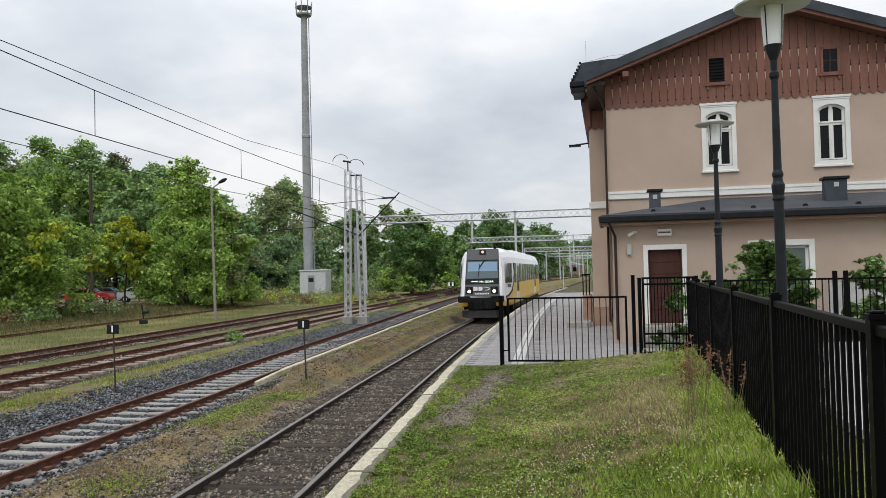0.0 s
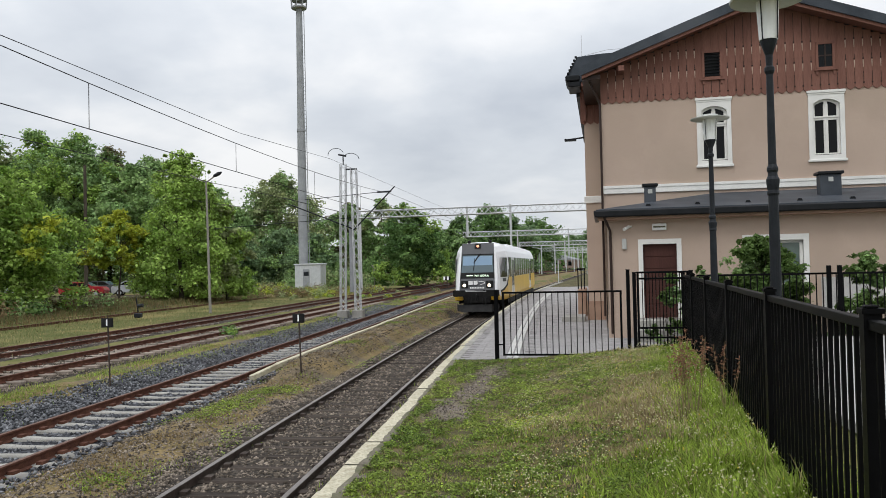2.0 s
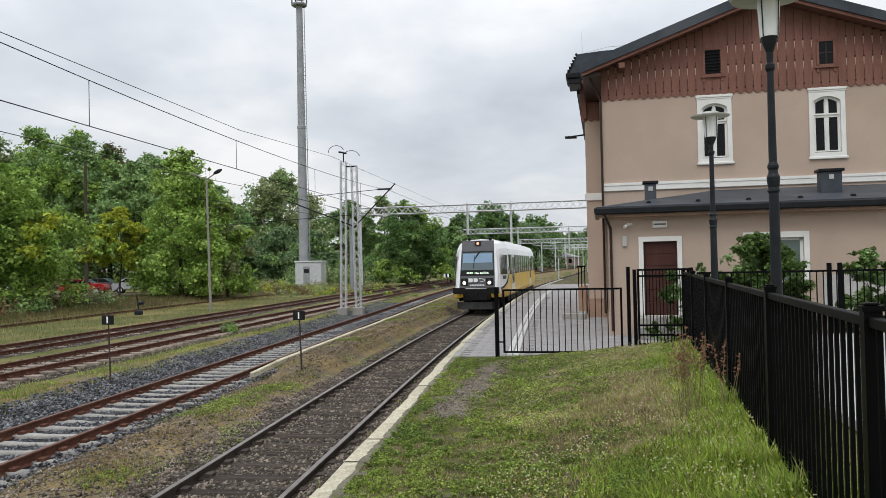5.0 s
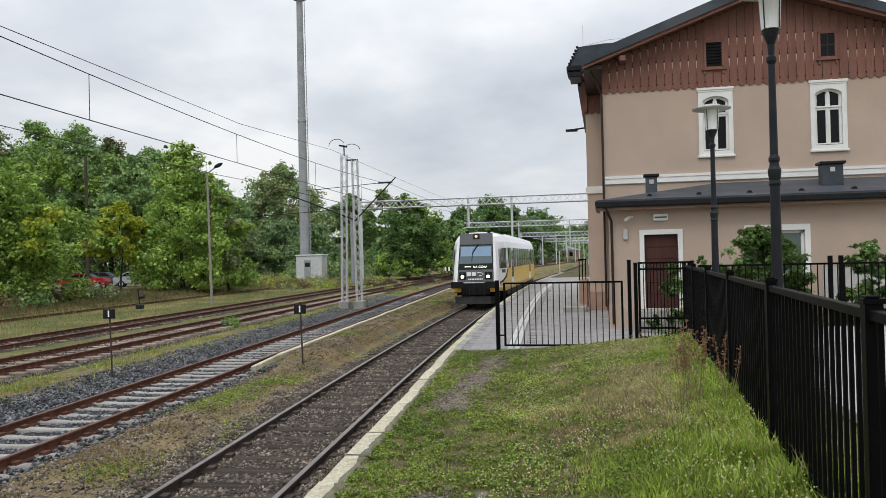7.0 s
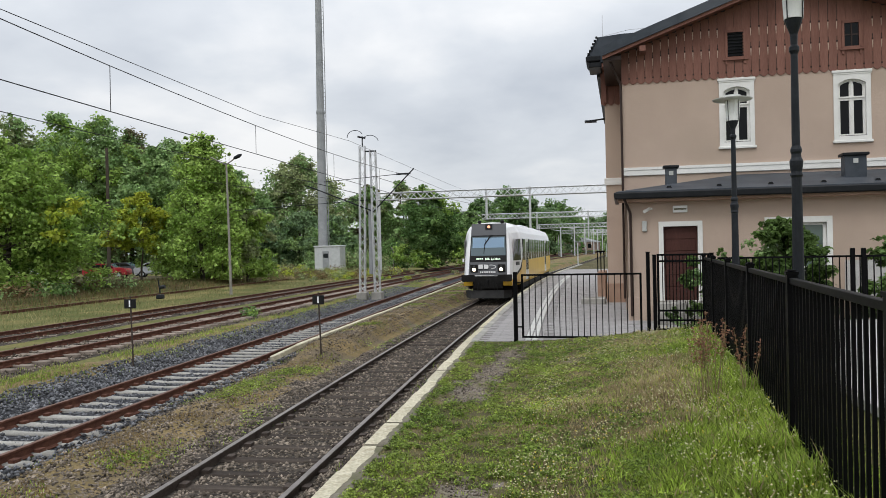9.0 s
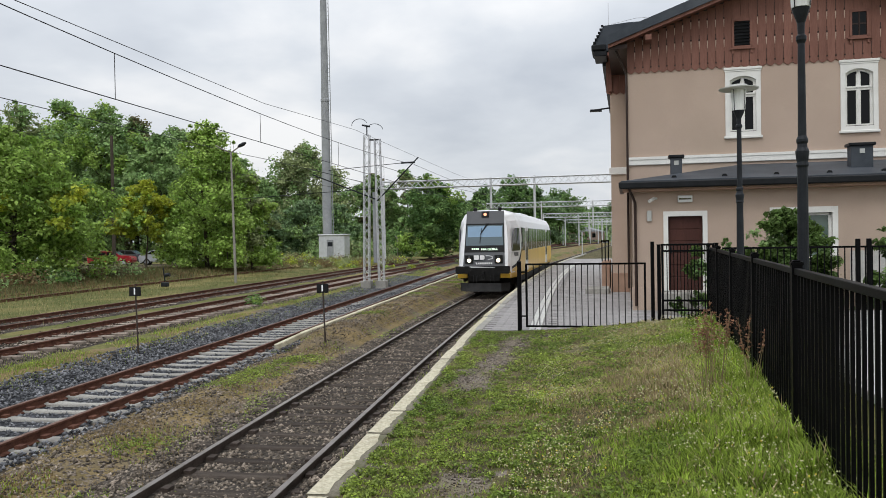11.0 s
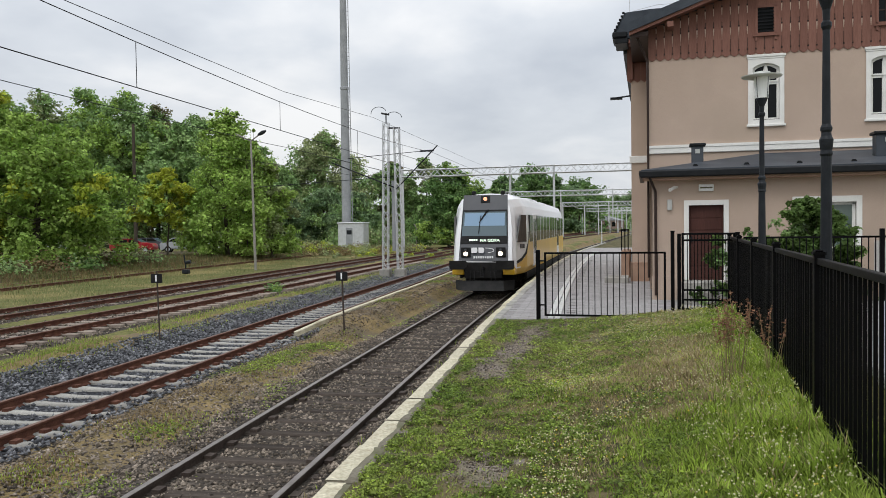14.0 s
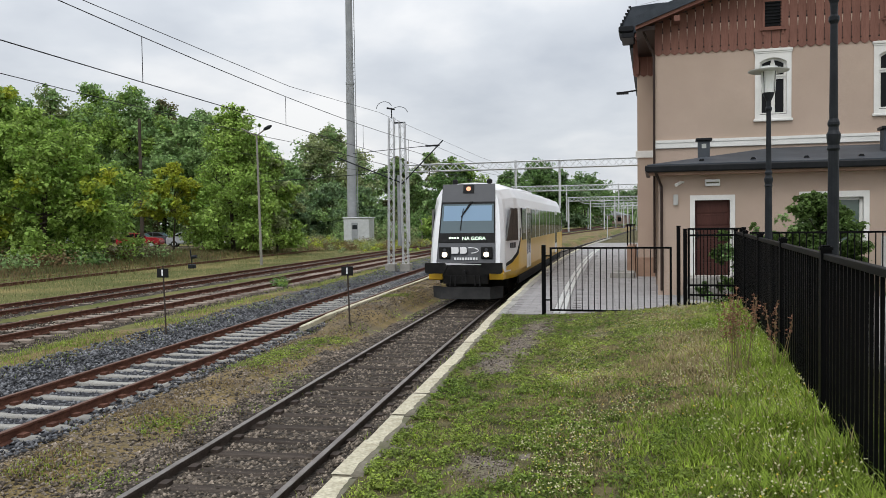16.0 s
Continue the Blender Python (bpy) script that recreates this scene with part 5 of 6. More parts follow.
def cable(name, pts, r, label, sag=0.0):
    bm = bmesh.new()
    for p, q in zip(pts, pts[1:]):
        p, q = Vector(p), Vector(q)
        n = max(1, int((q - p).length / 8)) if sag else 1
        last = p
        for i in range(1, n + 1):
            t = i / n
            c = p.lerp(q, t) - Vector((0, 0, sag * 4 * t * (1 - t)))
            tube(bm, last, c, r, seg=5, caps=False)
            last = c
    ob = new(name, mesh(name, bm, M["wire"]))
    return tagged(ob, label, "overhead wire", "overhead wires")


def build_overhead():
    t = thing("tension_mast", Matrix.Translation((-10.35, 43.7, 0.2)), "paired galvanised lattice masts with counterweight column on concrete feet", "catenary mast")
    for x, h in ((-0.42, 8.35), (0.33, 8.05)):
        part("lattice_mast", lattice(bmesh.new(), (x * 1.15, 0, 0), (x * 0.8, 0, h), 0.30, 0.42), M["galv"], t)
        part("concrete_foot", boxbm(x * 1.15 - 0.3, -0.3, -0.5, x * 1.15 + 0.3, 0.3, 0.1, 0.03), M["concrete"], t)
    part("counterweight", boxbm(-0.1, 0.1, 1.1, 0.1, 0.3, 5.1, 0.02), M["mastgrey"], t, "pale counterweight column")
    horn = bmesh.new()
    for cx, r, a0, a1 in ((-0.75, 0.45, 200, 20), (0.1, 0.5, 150, 10)):
        pts = [Vector((cx + r * math.cos(radians(a)), 0, 8.35 + (0.55 if cx < 0 else 0.2) + r * 0.8 * math.sin(radians(a)))) for a in range(a1, a0, 15)]
        for p, q in zip(pts, pts[1:]):
            tube(horn, p, q, 0.018, seg=5)
    tube(horn, (-0.6, 0, 8.9), (-0.15, 0, 8.8), 0.05)
    tube(horn, (-0.33, 0, 8.9), (-0.33, 0, 8.3), 0.035)
    tube(horn, (-0.2, 0, 8.05), (0.45, 0, 8.05), 0.045)
    part("arcing_horns", horn, M["iron"], t)
    for p, q, r_ in (((-3.6, 0, 6.2), (0.1, 0, 4.7), 0.035), ((-2.6, 0, 6.4), (2.4, 0, 6.75), 0.018), ((0.2, 0, 4.6), (2.6, 0, 7.0), 0.035), ((1.6, 0, 6.7), (2.4, 0, 6.72), 0.05), ((-8.0, 0, 4.9), (0, 0, 5.3), 0.016)):
        part("bracket_arm", tube(bmesh.new(), p, q, r_), M["iron"], t, "dark bracket arm")

    def gantry(y, x0, x1, z, depth, drops, posts, label="galvanised lattice portal beam over the tracks"):
        g = thing("gantry", Matrix.Translation((0, y, 0)) @ Matrix.Rotation(-0.098, 4, "Z"), label, "catenary gantry", "overhead gantries")
        part("beam", lattice(bmesh.new(), (x0, 0, z), (x1, 0, z), depth, depth * 0.95, 0.065 * depth / 0.8, 0.042 * depth / 0.8, Vector((0, 1, 0))), M["galv"], g)
        for x, l in drops:
            part("drop_arm", tube(bmesh.new(), (x, 0, z + depth * 0.7), (x, 0, z - l), 0.12, 0.12, 6), M["galv"], g)
        for x in posts:
            part("post", tube(bmesh.new(), (x, 0, 0), (x, 0, z + 0.5), 0.2, 0.16, 8), M["galv"], g)
        return g

    gantry(79, -18.2, 9.0, 8.2, 0.72, [(-6.8, 2.6), (-2.4, 4.4)], [-18.2, 9.0])
    gantry(132, -12.7, 14.0, 7.9, 0.8, [(-2.9, 5.5), (5.5, 4)], [-12.7, 14.0])
    gantry(178, -3.5, 20.0, 7.2, 0.85, [(6.5, 4), (11.5, 4)], [-3.5, 20.0])
    gantry(230, 1.0, 28.0, 6.8, 0.9, [(8.5, 5), (12.0, 5)], [1.0, 28.0])
    gantry(290, 6.0, 36.0, 7.0, 1.0, [(13, 4), (20, 4)], [6.0, 36.0])

    # slim masts further down the line
    for x, y, h in ((1.5, 205, 7.5), (5.2, 215, 8.2), (9.5, 250, 8.5), (12.5, 262, 8.5), (17.5, 300, 9.0), (14.5, 275, 8.0), (20.5, 310, 9.0)):
        p = thing("catenary_post", Matrix.Translation((x, y, 0)), "slim pale catenary post down the line", "catenary post", "distant catenary posts")
        part("post", tube(bmesh.new(), (0, 0, 0), (0, 0, h), 0.19, 0.15, 6), M["galv"], p)
        part("arm", tube(bmesh.new(), (0, 0, h - 0.9), (-2.4, 0, h - 0.5), 0.08, 0.06, 5), M["galv"], p)
    # second track: contact wire, catenary and droppers; feeder further out
    def cx(y):
        return -9.28 + 0.0215 * y
    cable("contact_wire", [(cx(-25), -25, 5.6), (cx(45), 45, 5.6), (-7.4, 80, 5.6), (-4.0, 132, 5.6)], 0.0105, "dark contact wire over the second track")
    mz = lambda y: 6.45 + 0.0025 * (y - 24) ** 2 * 0.45
    ys = [-25 + 2.5 * i for i in range(29)]
    cable("catenary_wire", [(cx(y), y, mz(y)) for y in ys] + [(-7.4, 80, 7.0), (-4.0, 132, 7.0)], 0.010, "dark catenary wire over the second track")
    for y in (-0.0, 7.6, 15.1, 22.65, 30.5, 38.0):
        cable("dropper", [(cx(y), y, 5.6), (cx(y), y, mz(y))], 0.008, "thin dropper between contact and catenary wire")
    cable("feeder_wire", [(-8.8, -25, 6.4), (-10.34, 14, 7.38), (-10.9, 28.5, 7.81), (-11.4, 43.7, 8.87), (-10.3, 46, 8.4), (-10.5, 80, 9.2), (-5, 132, 8.4)], 0.0095, "dark feeder wire on the tension mast")
    cable("siding_wire", [(-16.14, 15.32, 6.93), (-16.04, 19.73, 6.95), (-15.96, 22.80, 6.93), (-15.62, 37.30, 6.98), (-15.54, 40.79, 7.04), (-15.1, 60, 7.1)], 0.013, "dark overhead wire above the far sidings")
    cable("side_wire", [(-14.0, 43, 6.7), (-14.5, 60, 6.9), (-9.3, 120, 7.4)], 0.014, "dark tensioned wire beyond the mast")
    cable("side_wire", [(-10.3, 44, 6.9), (-8.5, 60, 6.6), (-7.2, 80, 6.9)], 0.014, "dark tensioned wire beyond the mast")
    cable("side_wire", [(-24, 49, 7.6), (-18, 62, 6.9), (-12, 80, 7.4)], 0.014, "dark tensioned wire beyond the mast")


build_overhead()


def build_left_things():
    t = thing("radio_mast", Matrix.Translation((-28.45, 95, 0.3)), "tall tapered grey radio mast with cable ladder and antenna ring", "radio mast")
    part("shaft", lathe(bmesh.new(), [(0.60, 0), (0.55, 8), (0.49, 19.4), (0.53, 19.42), (0.53, 19.75), (0.46, 19.8), (0.38, 35.0)], 20), M["mastgrey"], t, smooth=False)
    lad = bmesh.new()
    tube(lad, (0.80, -0.1, 3), (0.62, -0.1, 34.8), 0.05, seg=5)
    for k in range(60):
        tube(lad, (0.5, -0.1, 3 + k * 0.5), (0.80 - 0.003 * k, -0.1, 3 + k * 0.5), 0.02, seg=4)
    part("cable_ladder", lad, M["mastgrey"], t)
    top = bmesh.new()
    lathe(top, [(0.9, 32.9), (0.95, 33.0), (0.95, 33.15), (0.45, 33.2)], 16)
    for k in range(8):
        a = k * math.pi / 4
        tube(top, (0.95 * math.cos(a), 0.95 * math.sin(a), 33.0), (1.05 * math.cos(a), 1.05 * math.sin(a), 34.6), 0.06, seg=5)
    lathe(top, [(1.0, 33.9), (1.05, 33.95), (1.0, 34.0)], 16)
    part("antenna_ring", top, M["mastgrey"], t).location.z = 1.8
    gz = ground_z(-26.75, 92.0)
    h = thing("equipment_hut", Matrix.Translation((-26.75, 92.0, gz - 0.05)), "small pale grey equipment hut at the mast's foot", "hut")
    part("shell", boxbm(-1.6, -1.0, 0, 1.55, 1.4, 3.2 - gz, 0.05), M["galv"], h)
    part("roof", boxbm(-1.7, -1.1, 3.2 - gz, 1.65, 1.5, 3.36 - gz, 0.04), M["galv"], h)
    part("door", boxbm(-0.6, -1.04, 0.3, 0.2, -1.0, 2.7 - gz), M["mastgrey"], h)
    part("vent", boxbm(-0.5, -1.06, 1.6, 0.1, -1.03, 2.1), M["iron"], h)
    # slim yard lamp
    l = thing("yard_lamp", Matrix.Translation((-20.7, 48.5, 0.0)), "slim weathered yard lamp with one head and a bare arm", "street lamp")
    part("pole", tube(bmesh.new(), (0.0, 0, -0.2), (-0.15, 0, 8.4), 0.10, 0.06, 8), M["postgrey"], l)
    part("arm", tube(tube(bmesh.new(), (-0.15, 0, 8.35), (0.45, 0, 8.75), 0.045), (-0.15, 0, 8.35), (-1.2, 0, 8.85), 0.04), M["postgrey"], l)
    part("lamp_head", lathe(bmesh.new(), [(0.06, -0.30), (0.11, -0.17), (0.13, 0.08), (0.05, 0.30)], 10), M["iron"], l).matrix_basis = Matrix.Translation((0.62, 0, 8.85)) @ Matrix.Rotation(radians(65), 4, "Y")
    # wooden pole among the trees
    p = thing("wooden_pole", Matrix.Translation((-42.0, 70, 0.5)), "old dark wooden pole among the trees", "pole")
    part("shaft", tube(bmesh.new(), (0, 0, 0), (0, 0, 12.4), 0.17, 0.14, 8), M["bark"], p)
    # track marker signs
    for x, y, z in ((-10.5, 18.5, 0.0), (-5.85, 19.2, 0.0)):
        s = thing("track_sign", Matrix.Translation((x, y, z)), "small black marker board with white stroke on a thin rusty post", "sign", "track marker signs")
        part("post", tube(bmesh.new(), (0, 0, -0.3), (-0.05, 0, 1.62), 0.022, seg=6), M["darkrail"], s)
        bd = part("board", boxbm(-0.2, -0.035, 1.32, 0.10, -0.02, 1.55, 0.004), M["black"], s)
        part("stroke", boxbm(-0.07, -0.042, 1.36, -0.035, -0.034, 1.52), M["letter"], bd)
        part("side_board", boxbm(0.0, -0.02, 1.32, 0.10, 0.0, 1.55), M["black"], s)
    # point lever by the siding
    v = thing("point_lever", Matrix.Translation((-22.4, 42.5, 0.22)), "dark iron point lever with weight beside the siding", "point lever")
    part("base", boxbm(-0.2, -0.15, -0.1, 0.2, 0.15, 0.15, 0.04), M["iron"], v)
    part("lever", tube(tube(bmesh.new(), (0, 0, 0.2), (-0.1, 0, 1.0), 0.04), (0, 0, 0.55), (0.3, 0, 0.6), 0.1), M["iron"], v)
    # striped stop board and fence posts beyond
    q_ = thing("stop_board", Matrix.Translation((-9.9, 88, 0.2)), "small black and white striped stop board beside the sidings", "sign")
    for i in range(4):
        part("stripe", boxbm(-0.4 + i * 0.2, 0, 0.9, -0.2 + i * 0.2, 0.05, 1.3), M["black"] if i % 2 else M["letter"], q_)
    part("post", tube(bmesh.new(), (0, 0.08, 0), (0, 0.08, 1.0), 0.05, seg=6), M["darkrail"], q_)
    for x_ in (-23.2, -21.2, -19.4):
        f_ = thing("fence_post", Matrix.Translation((x_, 94, 0.6)), "pale bent concrete fence post by the hut", "post", "hut fence posts")
        part("post", tube(tube(bmesh.new(), (0, 0, 0), (0, 0, 2.0), 0.07, seg=6), (0, 0, 2.0), (-0.3, 0, 2.4), 0.06, seg=6), M["postgrey"], f_)
    # thin white stakes on the far platform
    for x, y in ((2.35, 84.0), (9.5, 150.0)):
        s = thing("platform_stake", Matrix.Translation((x, y, 0.5)), "thin pale marker stake on the platform", "post", "platform stakes")
        part("stake", tube(bmesh.new(), (0, 0, 0), (0, 0, 2.5), 0.06, seg=6), M["galv"], s)
    # far red shed
    b = thing("brick_shed", Matrix.Translation((8.5, 330, 0.9)) @ Matrix.Rotation(radians(-20), 4, "Z"), "low red brick shed with grey roof beyond the platforms", "shed")
    part("wall", boxbm(-4, -3, 0, 9, 4, 3.3), M["brick"], b)
    part("roof", prism(bmesh.new(), [(-4.6, 3.3), (9.6, 3.3), (2.5, 5.2)], -3.5, 4.5), M["mastgrey"], b)
    for k in range(4):
        w = part("window", boxbm(-3 + k * 3, -3.08, 0.9, -1.6 + k * 3, -3.0, 2.6), M["pane"], b)
    w_ = thing("stone_step", BO @ Matrix.Translation((-1.5, 6.0, PLAT)), "low pale concrete step beside the building corner", "step")
    part("slab", boxbm(-0.1, 0, -0.1, 0.7, 1.2, 0.2, 0.02), M["concrete"], w_)
    # low block beside the platform
    q = thing("platform_planter", BO @ Matrix.Translation((-1.15, 9.5, 0.6)), "low brick bench block with black railing on the platform", "planter")
    part("block", boxbm(0.02, -0.6, 0, 0.33, 2.0, 1.05, 0.02), M["plinth"], q)
    for x_ in (0.02, 0.14, 0.26):
        part("railing_bar", boxbm(x_, -0.5, 1.05, x_ + 0.04, -0.46, 1.8), M["fence"], q)
    part("railing_top", boxbm(0.0, -0.52, 1.8, 0.32, -0.44, 1.86), M["fence"], q)


build_left_things()


# ---- parked cars ----
def parked_car(m, paint, label):
    c = thing("parked_car", m, label, "car", "parked cars")
    bm = bmesh.new()
    side = [(-2.1, 0.45), (-2.15, 0.75), (-1.9, 0.98), (-1.0, 1.05), (-0.35, 1.45), (0.9, 1.47), (1.65, 1.1), (2.1, 1.0), (2.15, 0.6), (2.05, 0.35), (-2.0, 0.32)]
    prism(bm, side, -0.85, 0.85)
    bmesh.ops.bevel(bm, geom=list(bm.edges), offset=0.07, segments=2, affect="EDGES")
    part("body", bm, paint, c)
    g = bmesh.new()
    prism(g, [(-0.85, 1.07), (-0.36, 1.38), (0.25, 1.40), (0.25, 1.07)], -0.875, 0.875)
    prism(g, [(0.33, 1.07), (0.33, 1.40), (0.85, 1.40), (1.35, 1.1)], -0.875, 0.875)
    part("side_glass", g, M["trainglass"], c)
    part("windscreen", prism(bmesh.new(), [(-0.97, 1.08), (-0.40, 1.44), (-0.36, 1.42), (-0.9, 1.07)], -0.72, 0.72), M["screen"], c)
    for x in (-1.35, 1.35):
        for y in (-0.8, 0.8):
            w = part("wheel", lathe(bmesh.new(), [(0.30, -0.1), (0.32, -0.05), (0.32, 0.05), (0.30, 0.1)], 16), M["black"], c)
            w.matrix_basis = Matrix.Translation((x, y, 0.32)) @ Matrix.Rotation(radians(90), 4, "X")
            part("rim", lathe(bmesh.new(), [(0.2, -0.105), (0.2, 0.105)], 12), M["carsilver"], w)
    for y in (-0.6, 0.6):
        part("headlamp", boxbm(2.0, y - 0.18, 0.72, 2.14, y + 0.18, 0.85, 0.02), M["opal"], c)
    return c


CARS = [(-43.4, 72, 192, "carred", "parked red hatchback beside the trees"), (-45.5, 79, 190, "cardark", "parked dark blue car behind the red one"), (-39.8, 75, 200, "carsilver", "parked silver estate car behind the trees"),
        (-38.6, 80, 175, "carwhite", "parked white car behind the trees"), (-35.3, 76, 240, "carwhite", "parked white car half hidden by leaves"), (-53.5, 72, 10, "carsilver", "parked silver car half hidden by leaves")]
for x_, y_, a_, p_, lb_ in CARS:
    parked_car(Matrix.Translation((x_, y_, ground_z(x_, y_) - 0.02)) @ Matrix.Rotation(radians(a_), 4, "Z"), M[p_], lb_)


# ---- plants ----
def leaf_cloud(rng, centres, radii, n, size, up=0.75, twigs=0):
    """Vertices and quads of n leaves round the clump centres."""
    k = rng.choice(len(centres), n, p=(radii ** 2) / (radii ** 2).sum())
    d = rng.normal(size=(n, 3))
    d /= np.linalg.norm(d, axis=1)[:, None]
    if twigs:
        # each clump is a bundle of sprays of its own
        sub = rng.normal(size=(len(centres), twigs, 3))
        sub /= np.linalg.norm(sub, axis=2)[..., None]
        sub *= (radii[:, None] * rng.uniform(0.45, 1.15, (len(centres), twigs)))[..., None]
        centres, radii = centres[:, None] + sub * np.array([1.0, 1.0, 0.8]), radii * 0.42
        centres = centres[k, rng.integers(0, twigs, n)]
    else:
        centres = centres[k]
    rad = radii[k] * np.clip(rng.normal(0.78, 0.34, n), 0.05, 1.7)
    pos = centres + d * rad[:, None] * np.array([1.0, 1.0, 0.72])
    nor = d * 0.8 + rng.normal(size=(n, 3)) * 0.55 + np.array([0, 0, up])
    nor /= np.linalg.norm(nor, axis=1)[:, None]
    t = np.cross(nor, rng.normal(size=(n, 3)))
    t /= np.linalg.norm(t, axis=1)[:, None] + 1e-9
    b = np.cross(nor, t)
    s = size * rng.uniform(0.55, 1.3, n)[:, None]
    droop = nor * s * 0.18
    v = np.stack([pos - t * s * 0.5 - droop, pos + b * s * 0.36, pos + t * s * 0.55 - droop, pos - b * s * 0.36], 1)
    return v.reshape(-1, 3), k


def quads(name, v, mats, mi=None, parent=None):
    n = len(v) // 4
    me = bpy.data.meshes.new(name)
    me.vertices.add(4 * n)
    me.vertices.foreach_set("co", v.astype(np.float32).ravel())
    me.loops.add(4 * n)
    me.loops.foreach_set("vertex_index", np.arange(4 * n, dtype=np.int32))
    me.polygons.add(n)
    me.polygons.foreach_set("loop_start", np.arange(0, 4 * n, 4, dtype=np.int32))
    for m in mats:
        me.materials.append(m)
    if mi is not None:
        me.polygons.foreach_set("material_index", mi.astype(np.int32))
    me.update(calc_edges=True)
    ob = new(name, me)
    if parent:
        ob.parent = parent
    return ob


def tree(x, y, z, height, radius, base, mats, n, leaf, label, seed, shape=1.0, mix=0.3, group="", clumps=46, name="tree", trunk=0.2, category="tree"):
    """Tapered trunk, limbs and a crown of many leaves in uneven clumps. shape > 1 narrows the top."""
    rng = np.random.default_rng(seed)
    t = thing(name, Matrix.Translation((x, y, z)), label, category, group)
    cs, rs = [], []
    h = height - base
    for i in range(clumps):
        f = rng.uniform(0.02, 1.0) ** (0.85 if shape <= 1 else 1.2)
        env = radius * (math.sin(math.pi * min(1.0, 0.18 + 0.82 * f) ** 0.8) ** 0.7 if shape <= 1 else (1 - f) ** (0.55 * shape) * (0.72 + 0.28 * min(1, f * 5)))
        a = rng.uniform(0, 2 * math.pi)
        r = env * math.sqrt(rng.uniform(0.12, 1.0)) * rng.uniform(0.82, 1.1)
        cs.append((r * math.cos(a), r * math.sin(a), base + f * h * 0.95))
        rs.append(radius * rng.uniform(0.17, 0.34) * (1.0 if f < 0.8 else 0.75))
    cs, rs = np.array(cs), np.array(rs)
    v, k = leaf_cloud(rng, cs, rs, n, leaf, 0.75, 9)
    v[:, 2] = np.maximum(v[:, 2], 0.02)
    pick = rng.random(len(cs)) < mix
    mi = np.where(pick[k], 1, 0) if len(mats) > 1 else None
    tagged(quads("crown", v, mats, mi, t), kind="stuff")
    bm = bmesh.new()
    p, lean = Vector((0, 0, -0.3)), Vector((rng.uniform(-0.05, 0.05), rng.uniform(-0.05, 0.05), 1))
    hh = height * 0.75
    for i in range(4):
        q = p + lean * hh / 4 + Vector((rng.uniform(-0.1, 0.1), rng.uniform(-0.1, 0.1), 0))
        tube(bm, p, q, trunk * (1 - i * 0.22), trunk * (1 - (i + 1) * 0.22), 7)
        p = q
    part("trunk", bm, M["bark"], t)
    lim = bmesh.new()
    for i in rng.choice(len(cs), min(14, len(cs)), replace=False):
        c = Vector(cs[i])
        s = Vector((0, 0, max(0.3, min(c.z * 0.72, hh * 0.9))))
        tube(lim, s, c, trunk * 0.32, trunk * 0.07, 5, False)
    tagged(part("branchwork", lim, M["bark"], t), kind="stuff")
    return t


L_, D_, O_, Y_, B_ = M["leaf"], M["leafdark"], M["leafolive"], M["leafyellow"], M["leafbrown"]
# row beside the sidings
tree(-32.9, 43.5, 0.2, 9.9, 5.1, 0.1, [L_, Y_], 34000, 0.27, "large green maple at the edge of the sidings", 1, 1.0, 0.08, clumps=80, trunk=0.22)
tree(-38.7, 46.0, 0.2, 12.2, 5.2, 0.2, [L_, Y_], 22000, 0.31, "green maple turning yellow by the sidings", 2, 1.0, 0.15, clumps=60)
tree(-32.4, 58.5, 0.5, 7.1, 2.5, 2.7, [Y_, L_], 7500, 0.3, "small maple with yellowing leaves by the car park", 3, 1.0, 0.3, clumps=40, trunk=0.1)
tree(-28.9, 62.0, 0.5, 12.2, 4.9, 0.3, [M["leafmid"], L_], 27000, 0.27, "broad green maple with a pointed crown", 4, 1.6, 0.3, clumps=85, trunk=0.2)
tree(-25.8, 64.0, 0.5, 8.3, 2.9, 0.3, [L_, O_], 8000, 0.3, "young green maple beside the yard lamp", 5, 1.3, 0.3, clumps=45, trunk=0.14)
for k, (x_, h_) in enumerate(((-28.5, 12.6), (-27.6, 12.4), (-26.9, 11.6), (-29.9, 12.1), (-26.2, 10.6))):
    tree(x_, 61.5, 0.5, h_ - 0.2, 0.5, h_ - 3.6, [L_, L_], 260, 0.26, "thin upright maple shoot", 110 + k, 1.4, 0.0, "maple shoots", 9, "maple_shoot", 0.05)
# tall dark trees behind the car park
for i, (dx, y, top, r, m2, mixv) in enumerate([(-0.80, 96, 23.0, 6.8, L_, 0.5), (-0.735, 100, 23.4, 6.6, O_, 0.3), (-0.67, 102, 24.0, 7.0, L_, 0.4), (-0.61, 98, 22.6, 6.4, L_, 0.35), (-0.565, 104, 21.4, 6.0, B_, 0.5), (-0.50, 108, 20.4, 6.2, O_, 0.4), (-0.455, 104, 17.5, 5.6, D_, 0.5), (-0.41, 106, 14.0, 5.4, O_, 0.2), (-0.70, 112, 22.0, 7.0, D_, 0.5), (-0.585, 114, 20.5, 6.6, O_, 0.3), (-0.53, 96, 18.0, 5.2, D_, 0.3)]):
    tree(dx * y, y, 0.7, top - 2.0, r * 1.08, 1.5, [D_, m2], 21000, 0.44, "tall dark broadleaf tree behind the car park", 20 + i, 1.0, mixv, "trees behind the car park", 95, trunk=0.35)
tree(-38.9, 118, 0.8, 16.4, 7.4, 1.0, [O_, D_], 24000, 0.42, "broad olive-green tree behind the radio mast", 40, 1.0, 0.4, clumps=105, trunk=0.35)
